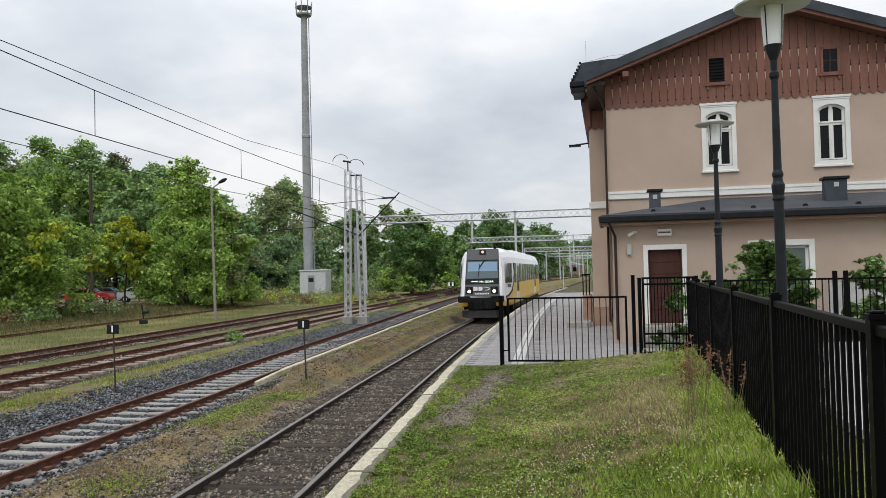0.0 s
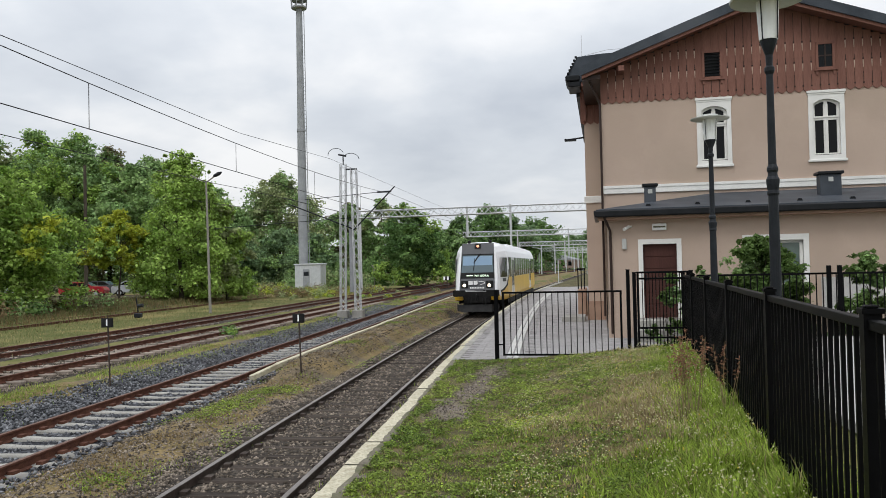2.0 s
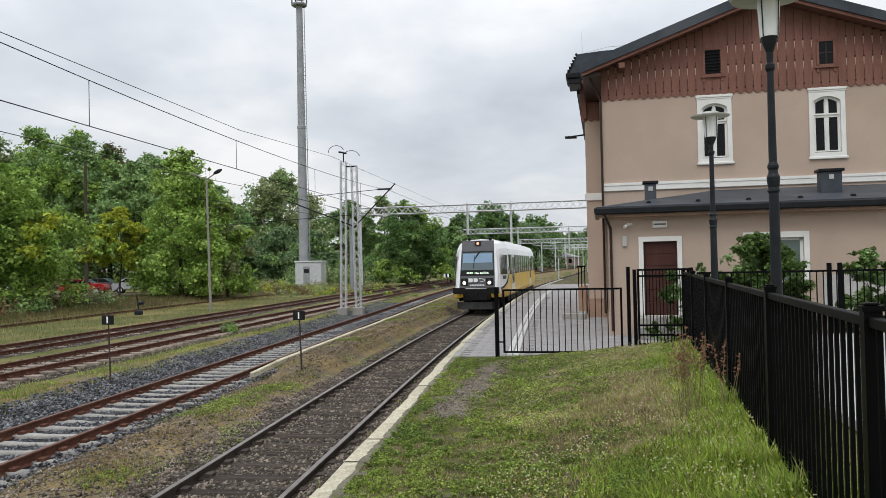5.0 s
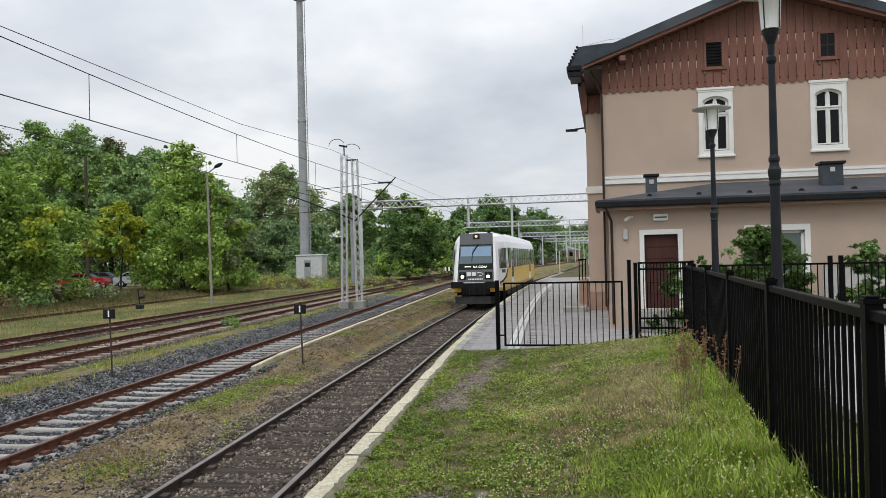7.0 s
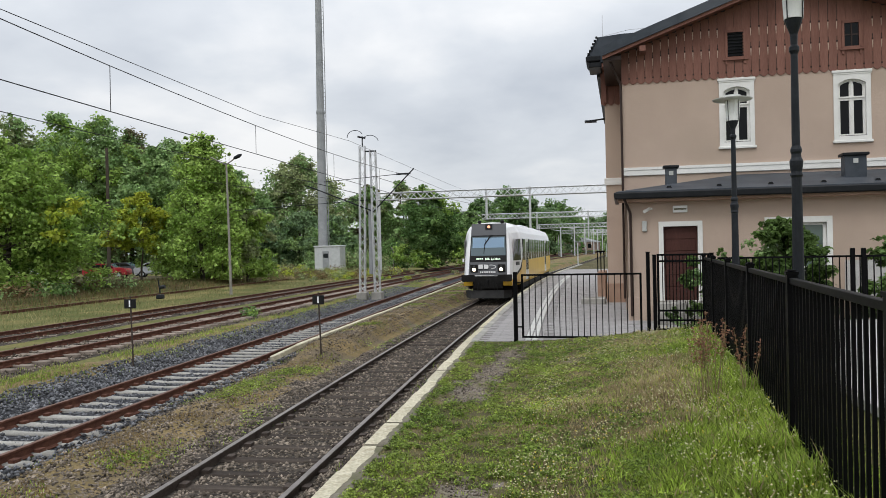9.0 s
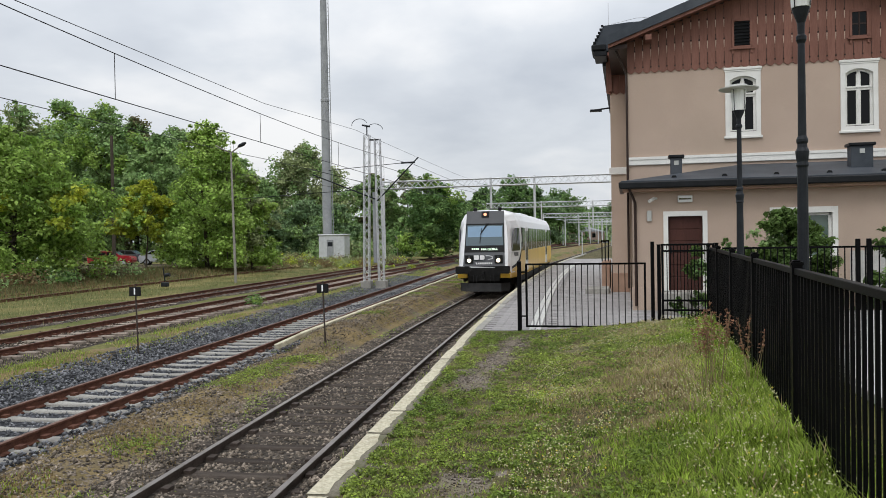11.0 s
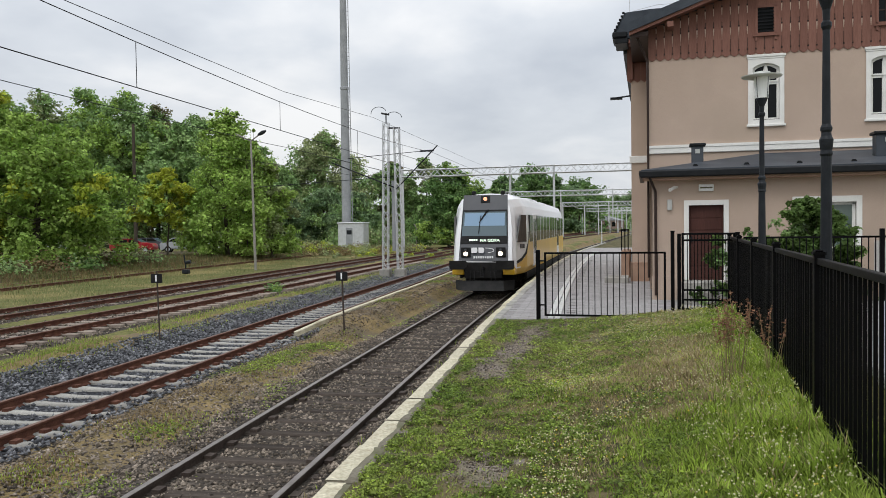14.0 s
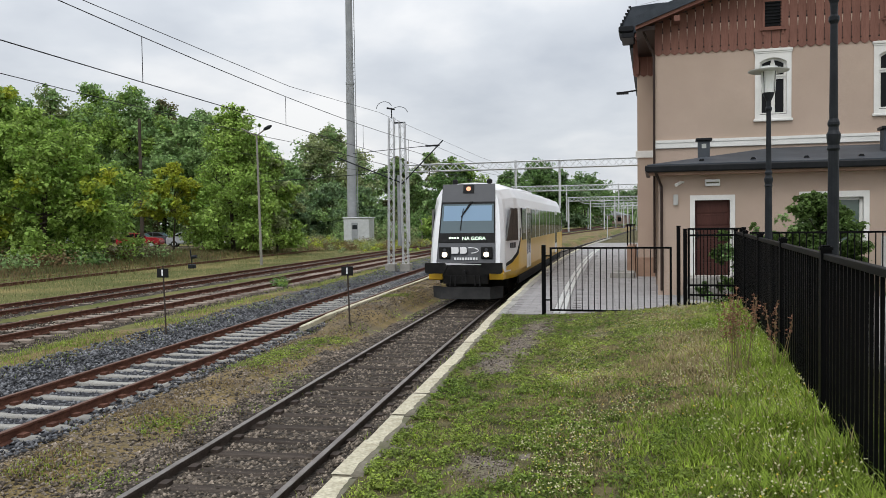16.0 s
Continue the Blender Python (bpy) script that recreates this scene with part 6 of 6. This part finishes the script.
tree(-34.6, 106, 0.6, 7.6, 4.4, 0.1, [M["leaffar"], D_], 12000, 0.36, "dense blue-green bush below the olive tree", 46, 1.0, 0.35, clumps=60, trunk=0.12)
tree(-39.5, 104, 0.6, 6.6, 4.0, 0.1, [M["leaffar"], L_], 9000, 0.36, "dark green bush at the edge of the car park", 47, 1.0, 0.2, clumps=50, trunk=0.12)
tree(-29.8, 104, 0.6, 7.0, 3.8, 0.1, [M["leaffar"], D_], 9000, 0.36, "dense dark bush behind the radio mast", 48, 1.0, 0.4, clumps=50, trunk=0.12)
tree(-46.5, 121, 0.8, 11.5, 5.5, 1.0, [D_, L_], 12000, 0.5, "dark broadleaf tree behind the sidings", 41, 1.0, 0.3)
tree(-29.5, 124, 0.8, 12.4, 5.2, 1.0, [D_, B_], 13000, 0.5, "dark tree with browning leaves behind the hut", 42, 1.0, 0.35)
tree(-23.0, 118, 0.8, 12.0, 4.6, 1.0, [O_, D_], 10000, 0.5, "dark olive tree behind the hut", 43, 1.0, 0.4)
tree(-15.9, 97, 0.4, 9.9, 5.2, 0.2, [M["leafdeep"], L_], 26000, 0.34, "dense rounded green tree beside the sidings", 44, 1.0, 0.25, clumps=75, trunk=0.25)
tree(-11.6, 108, 0.3, 7.4, 3.8, 0.2, [M["leafdeep"], D_], 11000, 0.4, "small dense green tree beside the sidings", 45, 1.0, 0.4)
# far trees along the line, distance haze put into part of their leaf colour
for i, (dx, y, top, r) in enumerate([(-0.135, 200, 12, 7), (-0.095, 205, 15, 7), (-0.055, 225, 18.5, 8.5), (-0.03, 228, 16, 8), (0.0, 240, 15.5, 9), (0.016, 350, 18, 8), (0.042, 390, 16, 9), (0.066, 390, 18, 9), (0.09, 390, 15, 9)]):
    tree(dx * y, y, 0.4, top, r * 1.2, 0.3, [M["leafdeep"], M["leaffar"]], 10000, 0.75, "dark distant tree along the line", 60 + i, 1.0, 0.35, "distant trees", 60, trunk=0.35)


def far_woods():
    rng = np.random.default_rng(77)
    cs = []
    for i in range(560):
        f = rng.uniform(-1.35, 0.5)
        y = rng.uniform(150, 190) if f < -0.2 else rng.uniform(330, 380)
        cs.append((f * y, y, rng.uniform(0.5, 15.5 if f < -0.38 else 8.0)))
    cs = np.array(cs)
    v, k = leaf_cloud(rng, cs, np.full(len(cs), 3.8), 90000, 0.8, 0.75, 8)
    v[:, 2] = np.maximum(v[:, 2], -0.2)
    tagged(quads("far_woods", v, [D_]), "dense dark woods along the horizon", "woods", kind="stuff")


far_woods()


def scrub(name, n, area, size, mats, label, seed, zmax=1.0, leaf=0.2, per=60):
    """Low bushes and weeds over a stretch of ground: area() gives a place."""
    rng = np.random.default_rng(seed)
    cs, rs = [], []
    for i in range(n):
        x, y = area(rng)
        s = size * rng.uniform(0.5, 1.3)
        cs.append((x, y, ground_z(x, y) + s * 0.45 * zmax))
        rs.append(s)
    cs, rs = np.array(cs), np.array(rs)
    v, k = leaf_cloud(rng, cs, rs, n * per, leaf)
    gz = np.array([ground_z(px, py) for px, py in v[::4, :2]]).repeat(4)
    v[:, 2] = np.maximum(v[:, 2], gz - 0.05)
    mi = rng.integers(0, len(mats), n)[k]
    tagged(quads(name, v, mats, mi), label, "shrubs", kind="stuff")


scrub("understory", 150, lambda r: (r.uniform(-66, -18), r.uniform(98, 118)), 1.7, [D_, D_, O_], "dark understory bushes below the trees", 81, 1.2, 0.4, 90)
scrub("bank_scrub", 320, lambda r: (lambda y: (r.uniform(-39, -28.5), y))(r.uniform(33, 52)), 0.75, [O_, D_, M["bankdry"], B_], "rough weeds on the bank beside the siding", 82, 1.0, 0.2, 70)
scrub("bank_bushes", 100, lambda r: (lambda y: (-0.79 * y + r.uniform(0.0, 5.0), y))(r.uniform(41.5, 49)), 0.8, [L_, M["leafdeep"], M["leafdeep"], L_], "low leafy maple growth hanging over the bank", 86, 1.1, 0.24, 130)
scrub("yellow_scrub", 120, lambda r: (r.uniform(-36, -17), r.uniform(72, 88)), 0.62, [O_, Y_, O_, M["bankdry"]], "tall yellowish weeds before the radio mast", 84, 1.1, 0.17, 110)
scrub("track_weeds", 9, lambda r: (-13.00 + r.normal() * 0.18, 32.25 + r.normal() * 0.35), 0.26, [L_, M["leafdeep"]], "leafy green weeds in the gravel between tracks", 87, 1.2, 0.10, 90)
scrub("garden_scrub", 40, lambda r: (r.uniform(3.4, 10.5), r.uniform(17.15, 18.0)), 0.34, [M["leafshrub"]], "low dark plants along the garden fence", 85, 0.9, 0.09, 130)
scrub("mast_scrub", 90, lambda r: (r.uniform(-36, -10), r.uniform(66, 92)), 0.30, [O_, M["leafyellow"], L_, M["bladedry"]], "yellowish weeds before the hut", 83, 0.8, 0.16, 70)

# garden shrubs behind the fence
tree(5.1, 18.6, 0.75, 2.5, 1.1, 0.1, [M["leafshrub"], D_], 13000, 0.11, "dark green shrub before the annexe window", 90, 1.0, 0.2, "garden shrubs", 40, "shrub", 0.03, "shrub")
tree(3.75, 18.4, 0.75, 1.85, 0.42, 0.1, [M["leafshrub"], D_], 1100, 0.10, "slim green shrub beside the garden gate", 91, 1.0, 0.4, "garden shrubs", 18, "shrub", 0.02, "shrub")
tree(7.25, 18.3, 0.75, 2.05, 0.75, 0.1, [M["leafshrub"], D_], 4200, 0.11, "dark green shrub before the annexe", 92, 1.0, 0.4, "garden shrubs", 30, "shrub", 0.03, "shrub")
tree(3.1, 18.7, 0.62, 1.75, 0.62, 0.05, [M["leafshrub"], D_], 3000, 0.085, "dark green bush behind the garden gate", 93, 1.0, 0.3, "garden shrubs", 20, "shrub", 0.02, "shrub")
tree(8.7, 18.0, 0.75, 2.2, 0.8, 0.1, [M["leafshrub"], D_], 2600, 0.12, "green shrub by the garden fence", 94, 1.0, 0.4, "garden shrubs", 30, "shrub", 0.03, "shrub")


def blades(name, pts, hs, width, mats, mi, label, seed, lean=0.5):
    """Grass blades: each a bent tapering strip of a quad and a tip."""
    rng = np.random.default_rng(seed)
    n = len(pts)
    a = rng.uniform(0, 2 * np.pi, n)
    d = np.stack([np.cos(a), np.sin(a), np.zeros(n)], 1)
    w = np.stack([-np.sin(a), np.cos(a), np.zeros(n)], 1) * (width * rng.uniform(0.6, 1.3, n))[:, None]
    l = (lean * rng.uniform(0.2, 1.2, n) * hs)[:, None]
    up = np.array([0, 0, 1.0]) * hs[:, None]
    v = np.stack([pts - w, pts + w, pts + d * l * 0.35 + up * 0.6 + w * 0.75, pts + d * l * 0.35 + up * 0.6 - w * 0.75, pts + d * l + up], 1).reshape(-1, 3)
    me = bpy.data.meshes.new(name)
    me.vertices.add(5 * n)
    me.vertices.foreach_set("co", v.astype(np.float32).ravel())
    i = np.arange(n)[:, None] * 5
    loops = np.concatenate([i + np.array([[0, 1, 2, 3]]), i + np.array([[3, 2, 4]])], 1).ravel()
    me.loops.add(7 * n)
    me.loops.foreach_set("vertex_index", loops.astype(np.int32))
    me.polygons.add(2 * n)
    st = (np.arange(n)[:, None] * 7 + np.array([[0, 4]])).ravel()
    me.polygons.foreach_set("loop_start", st.astype(np.int32))
    for m in mats:
        me.materials.append(m)
    me.polygons.foreach_set("material_index", np.repeat(mi, 2).astype(np.int32))
    me.update(calc_edges=True)
    ob = new(name, me)
    return tagged(ob, label, "grass", kind="stuff")


def lawn():
    rng = np.random.default_rng(5)
    P, Hh, mi = [], [], []
    tries = 0
    while len(P) < 185000 and tries < 520000:
        tries += 1
        y = 0.5 + 16.6 * rng.random() ** 1.15
        k, f = kerb_x(y) + 0.245, fence_x(y) + 0.35
        x = k + (f - k) * rng.random()
        u = (x - k) / (f - k)
        bn = bare(x, y)
        if rng.random() < min(1.0, bn * 1.5) * 0.86:
            continue
        tall = ease(0.25, 0.75, u + 0.25 * patch(x, y, 0.7, 1.0))
        h = (0.02 + 0.035 * rng.random()) * (1 - tall) + tall * (0.05 + 0.09 * rng.random() + 0.09 * max(0, patch(x, y, 1.3, 2.0)))
        # tussocks: tall where the noise peaks, thin between
        tus = patch(x, y, 3.2, 15.0)
        clump = patch(x, y, 5.5, 17.0) + 0.6 * patch(x, y, 12.0, 18.0)
        if (tus < -0.22 and rng.random() < 0.6) or clump < -0.12 - 0.25 * tall and rng.random() < 0.8:
            continue
        h *= 0.75 + 1.1 * max(0.0, tus) * tall
        if u > 0.86:
            h *= 1.35
        if u > 0.72:
            h *= 1.25
        h *= 1 - 0.45 * ease(8, 14, y)
        P.append((x, y, ground_z(x, y) - 0.01)); Hh.append(h)
        dry = 0.06 + 0.55 * ease(0.05, 0.4, patch(x, y, 0.55, 11.0)) * (1 if u < 0.8 else 0.15) + 0.08 * (1 - tall)
        brown = ease(-0.32, 0.12, patch(x, y, 0.5, 91.0) + 0.25 * patch(x, y, 1.9, 93.0)) * ease(0.28, 0.45, u) * ease(0.86, 0.7, u)
        mi.append(2 if rng.random() < 0.85 * brown else 1 if rng.random() < dry else 0)
    blades("lawn_grass", np.array(P), np.array(Hh), np.where(np.array(Hh) > 0.1, 0.0068, 0.0055), [M["blade"], M["bladedry"], M["stem"]], np.array(mi), "uneven green lawn grass with dry stalks beside the platform", 6, 1.0)
    # low clover and broad weeds in the short turf
    cv, cm = [], []
    while len(cv) < 26000:
        y = 3.8 + 13 * rng.random() ** 1.35
        k, f = kerb_x(y) + 0.26, fence_x(y)
        x = k + (f - k) * rng.random() ** 1.25
        if rng.random() < bare(x, y) or patch(x, y, 1.7, 61.0) < -0.35 + 0.5 * rng.random() ** 2 or patch(x, y, 5.5, 17.0) + 0.6 * patch(x, y, 12.0, 18.0) < 0.0:
            continue
        cv.append((x, y, ground_z(x, y) + 0.015 + 0.03 * rng.random()))
    cv = np.array(cv)
    v, k = leaf_cloud(rng, cv, np.full(len(cv), 0.035), 85000, 0.030, 1.6)
    tagged(quads("clover_leaves", v, [M["clover"], M["blade"]], (rng.random(85000) < 0.22).astype(int)), "low clover and broad-leaved weeds in the lawn", "weeds", kind="stuff")
    # clover and daisy heads
    bm_v, bm_f, st = [], [], 0
    fm = []
    while st < 4300:
        y = 4.2 + 12 * rng.random() ** 1.2
        k, f = kerb_x(y) + 0.22, fence_x(y) + 0.1
        x = k + (f - k) * rng.random()
        u = (x - k) / (f - k)
        if u < 0.30 + 0.1 * rng.random() or patch(x, y, 0.9, 21.0) + 0.5 * patch(x, y, 2.7, 23.0) < -0.3 + 0.65 * rng.random():
            continue
        st += 1
        h = 0.06 + 0.16 * rng.random() * ease(0.3, 0.7, u)
        r = rng.uniform(0.0045, 0.009)
        z = ground_z(x, y) + h
        b = len(bm_v)
        bm_v += [(x + r * math.cos(a), y + r * math.sin(a), z) for a in (0.3, 1.56, 2.8, 4.1, 5.4)] + [(x, y, z + r * 1.0), (x, y, z - r * 0.9)]
        for i in range(5):
            bm_f += [(b + i, b + (i + 1) % 5, b + 5), (b + (i + 1) % 5, b + i, b + 6)]
            fm += [1 if st % 9 == 0 else 0] * 2
    ob = raw("clover_flowers", bm_v, bm_f, [M["petal"], M["petaly"]])
    ob.data.polygons.foreach_set("material_index", fm)
    tagged(ob, "small white and yellow flower heads in the lawn", "flowers", kind="stuff")


lawn()


def verges():
    rng = np.random.default_rng(8)
    P, Hh, mi = [], [], []
    def add(x, y, h, dry, kinds=(0, 1)):
        P.append((x, y, ground_z(x, y) - 0.01)); Hh.append(h); mi.append(kinds[1] if rng.random() < dry else kinds[0])
    # strip between the near and the second track
    for i in range(42000):
        y = 6 + 62 * rng.random() ** 1.7
        mid = 0.5 * (near_track(y) + second_track(y))
        w = 1.05 + 0.35 * patch(0, y, 0.35, 31.0)
        x = mid + rng.normal() * w * 0.5
        if patch(x, y, 0.8, 33.0) < 0.0:
            continue
        add(x, y, 0.02 + 0.045 * rng.random(), 0.6 - 1.6 * patch(x, y, 0.55, 35.0), (0, 3))
    # strip between the second and the third track
    for i in range(26000):
        y = 9 + 65 * rng.random() ** 1.5
        x = -11.9 + 0.012 * y + rng.normal() * 0.6
        if patch(x, y, 0.5, 41.0) < -0.15:
            continue
        add(x, y, 0.03 + 0.08 * rng.random(), 0.35)
    # weeds about the sidings and on the bank
    for i in range(38000):
        y = 16 + 70 * rng.random() ** 1.2
        b = bend(y, 40, 120, 900)
        x = b - 16.8 - 14 * rng.random() ** 0.8
        far = ease(-22, -27, x - b)
        if min(abs(x - third_track(y)), abs(x - fourth_track(y))) < 1.0 and rng.random() < 0.8:
            continue
        add(x, y, 0.06 + 0.1 * rng.random() + far * (0.05 + 0.25 * rng.random()), 0.35 + 0.25 * far, (2, 1) if far < 0.4 and patch(x, y, 0.3, 77.0) > -0.1 else (2, 3))
    # tall rough grass along the bank below the trees
    for i in range(30000):
        y = 30 + 58 * rng.random()
        b = bend(y, 40, 120, 900)
        x = b - 27.0 - 8.5 * rng.random() ** 1.3
        if patch(x, y, 0.5, 71.0) < -0.25:
            continue
        add(x, y, 0.14 + 0.34 * rng.random() * (0.6 + patch(x, y, 0.3, 73.0)), 0.45 + patch(x, y, 0.25, 79.0), (2, 3))
    # weeds along the kerb and the near rail
    for i in range(11000):
        y = 4 + 22 * rng.random() ** 1.3
        x = kerb_x(y) - 0.12 - abs(rng.normal()) * 0.22
        if patch(x * 0.3, y, 0.9, 51.0) < 0.0:
            continue
        add(x, y, 0.04 + 0.10 * rng.random(), 0.3)
    # low green clover spreading between the tracks
    cc = []
    while len(cc) < 5200:
        y = 6 + 50 * rng.random() ** 1.6
        x = 0.5 * (near_track(y) + second_track(y)) + rng.normal() * 0.55 if rng.random() < 0.7 else -11.6 + 0.012 * y + rng.normal() * 0.7
        if patch(x, y, 0.55, 35.0) > 0.1 + 0.15 * rng.random():
            cc.append((x, y, ground_z(x, y) + 0.02))
    # leafy weeds between the near rail and the kerb
    while len(cc) < 6000:
        y = 5 + 18 * rng.random() ** 1.3
        x = kerb_x(y) - 0.08 - 0.42 * rng.random()
        if patch(0.0, y, 0.45, 51.0) > -0.05 and patch(x, y, 2.0, 53.0) > -0.1:
            cc.append((x, y, ground_z(x, y) + 0.02 + 0.06 * rng.random()))
    vv, kk = leaf_cloud(rng, np.array(cc), np.full(len(cc), 0.05), 31000, 0.034, 1.6)
    tagged(quads("verge_clover", vv, [M["clover"], M["blade"]], (rng.random(31000) < 0.3).astype(int)), "low green weeds spreading over the gravel", "weeds", kind="stuff")
    blades("verge_grass", np.array(P), np.array(Hh), np.where(np.array(Hh) > 0.25, 0.014, 0.006), [M["blade"], M["bladedry"], M["bankgreen"], M["bankdry"]], np.array(mi), "sparse dry and green grass between the tracks", 9, 0.8)


verges()


def stones(name, n, place, size, mat, label, seed):
    """Loose ballast: small broken stones, eight faces each."""
    rng = np.random.default_rng(seed)
    base = np.array([(1, 0, 0), (0, 1, 0), (-1, 0, 0), (0, -1, 0), (0, 0, 1), (0, 0, -1)], float)
    tri = np.array([(0, 1, 4), (1, 2, 4), (2, 3, 4), (3, 0, 4), (1, 0, 5), (2, 1, 5), (3, 2, 5), (0, 3, 5)])
    pts = np.array([place(rng) for i in range(n)])
    q = base[None] * rng.uniform(0.55, 1.25, (n, 6, 1)) + rng.normal(size=(n, 6, 3)) * 0.16
    a = rng.uniform(0, 2 * np.pi, n)
    c, s = np.cos(a), np.sin(a)
    x = q[..., 0] * c[:, None] - q[..., 1] * s[:, None]
    yv = q[..., 0] * s[:, None] + q[..., 1] * c[:, None]
    q = np.stack([x, yv, q[..., 2] * 0.75], -1) * (size * rng.uniform(0.6, 1.4, n))[:, None, None]
    v = (q + pts[:, None]).reshape(-1, 3)
    f = (tri[None] + (np.arange(n) * 6)[:, None, None]).reshape(-1, 3)
    me = bpy.data.meshes.new(name)
    me.vertices.add(len(v)); me.vertices.foreach_set("co", v.astype(np.float32).ravel())
    me.loops.add(f.size); me.loops.foreach_set("vertex_index", f.astype(np.int32).ravel())
    me.polygons.add(len(f)); me.polygons.foreach_set("loop_start", np.arange(0, f.size, 3, dtype=np.int32))
    me.materials.append(mat)
    me.update(calc_edges=True)
    tagged(new(name, me), label, "ballast", kind="stuff")


def near_bed(r):
    y = 4.5 + 42 * r.random() ** 1.9
    x = near_track(y) + r.uniform(-1.75, 1.5)
    if abs(abs(x - near_track(y)) - 0.752) < 0.07:
        x += 0.16
    return (x, y, ground_z(x, y) + r.uniform(-0.018, 0.008))


def second_bed(r):
    y = 7 + 50 * r.random() ** 1.25
    c = second_track(y)
    x = c + (r.uniform(-2.9, -0.85) if r.random() < 0.66 else r.uniform(-0.68, 0.68) if r.random() < 0.75 else r.uniform(0.85, 1.4))
    return (x, y, ground_z(x, y) + (r.uniform(-0.012, 0.014) if abs(x - c) < 0.8 else r.uniform(-0.01, 0.045)))


def verge_bed(r):
    y = 6 + 45 * r.random() ** 1.5
    mid = 0.5 * (near_track(y) + second_track(y))
    x = mid + r.uniform(-1.3, 1.1)
    return (x, y, ground_z(x, y) + r.uniform(-0.015, 0.01))


def left_bed(r):
    y = 14 + 50 * r.random() ** 1.4
    x = (third_track(y) if r.random() < 0.7 else fourth_track(y)) + r.uniform(-1.6, 1.6)
    return (x, y, ground_z(x, y) + r.uniform(-0.01, 0.03))


stones("near_ballast", 42000, near_bed, 0.028, M["stone"], "dusty brown-grey ballast stones of the near track", 71)
stones("second_ballast", 36000, second_bed, 0.035, M["stoneblue"], "blue-grey ballast stones of the second track", 72)
def path_grit(r):
    while True:
        y = 4.5 + 12.2 * r.random()
        x = kerb_x(y) + 0.3 + 2.2 * r.random()
        if bare(x, y) > 0.35:
            return (x, y, ground_z(x, y) + 0.002)


stones("path_grit", 5000, path_grit, 0.011, M["stone"], "small grit on the trodden path", 75)
stones("verge_stones", 27000, verge_bed, 0.025, M["stone"], "scattered stones in the verge", 73)
stones("siding_stones", 14000, left_bed, 0.035, M["stone"], "ballast stones of the sidings", 74)


def dock_plant(x, y, h, n, seed):
    """Dried dock: thin stalks with rusty seed clusters."""
    rng = random.Random(seed)
    z = ground_z(x, y)
    t = thing("dock_plant", Matrix.Translation((x, y, z)), "dried dock weed with rusty brown seed heads beside the fence", "weed", "dock weeds")
    st, sd = bmesh.new(), []
    for i in range(n):
        a = rng.uniform(0, 6.28)
        p = Vector((rng.uniform(-0.05, 0.05), rng.uniform(-0.05, 0.05), -0.02))
        q = p + Vector((math.cos(a) * rng.uniform(0.06, 0.2), math.sin(a) * rng.uniform(0.06, 0.2), h * rng.uniform(0.65, 1.0)))
        tube(st, p, q, 0.004, 0.002, 4, False)
        for k in range(24):
            f = 1.0 - 0.38 * rng.random() ** 1.3
            c = p.lerp(q, f)
            sd.append((c.x + rng.gauss(0, 0.016), c.y + rng.gauss(0, 0.016), c.z + rng.gauss(0, 0.01)))
    tagged(part("stalk_tuft", st, M["stem"], t), kind="stuff")
    r2 = np.random.default_rng(seed)
    v, k = leaf_cloud(r2, np.array(sd), np.full(len(sd), 0.012), len(sd) * 3, 0.022)
    tagged(quads("seed_fluff", v, [M["dryseed"]], None, t), kind="stuff")


dock_plant(1.50, 8.5, 0.95, 10, 1)
dock_plant(1.64, 8.7, 1.0, 9, 2)
dock_plant(1.96, 8.7, 0.88, 6, 3)


# ---- movement ----
def motions():
    """The railcar stands, then draws slowly closer along the near track."""
    rows = [(0.0, 41.15), (4.0, 41.12), (5.5, 40.85), (6.5, 40.3), (7.0, 39.95), (7.5, 39.45), (8.0, 38.95), (9.0, 37.75), (10.0, 36.4), (11.5, 34.05), (12.0, 33.15), (13.0, 31.25), (14.0, 29.2), (15.0, 26.75), (16.0, 24.2)]

    def place(y):
        a, b = y + 3.6, y + CAR_LEN - 3.6
        xa, xb = near_track(a), near_track(b)
        turn = math.atan2(xb - xa, b - a)
        x = xa - math.sin(turn) * 3.6
        return Matrix.Translation((x + 0.05, y, 0.0)) @ Matrix.Rotation(-turn, 4, "Z")

    walk(RAILCAR, [(t, place(y)) for t, y in rows])
    # wheels turn by less than a right angle from row to row
    ts = [0.2 * i for i in range(81)]
    for w in WHEELS:
        out = []
        for t in ts:
            for (t0, y0), (t1, y1) in zip(rows, rows[1:]):
                if t0 <= t <= t1:
                    y = y0 + (y1 - y0) * (t - t0) / (t1 - t0)
                    break
            out.append((t, Matrix.Translation(w.location.copy() if not out else loc) @ Matrix.Rotation((rows[0][1] - y) / 0.42, 4, "X")))
            loc = out[0][1].translation
        walk(w, out)


motions()
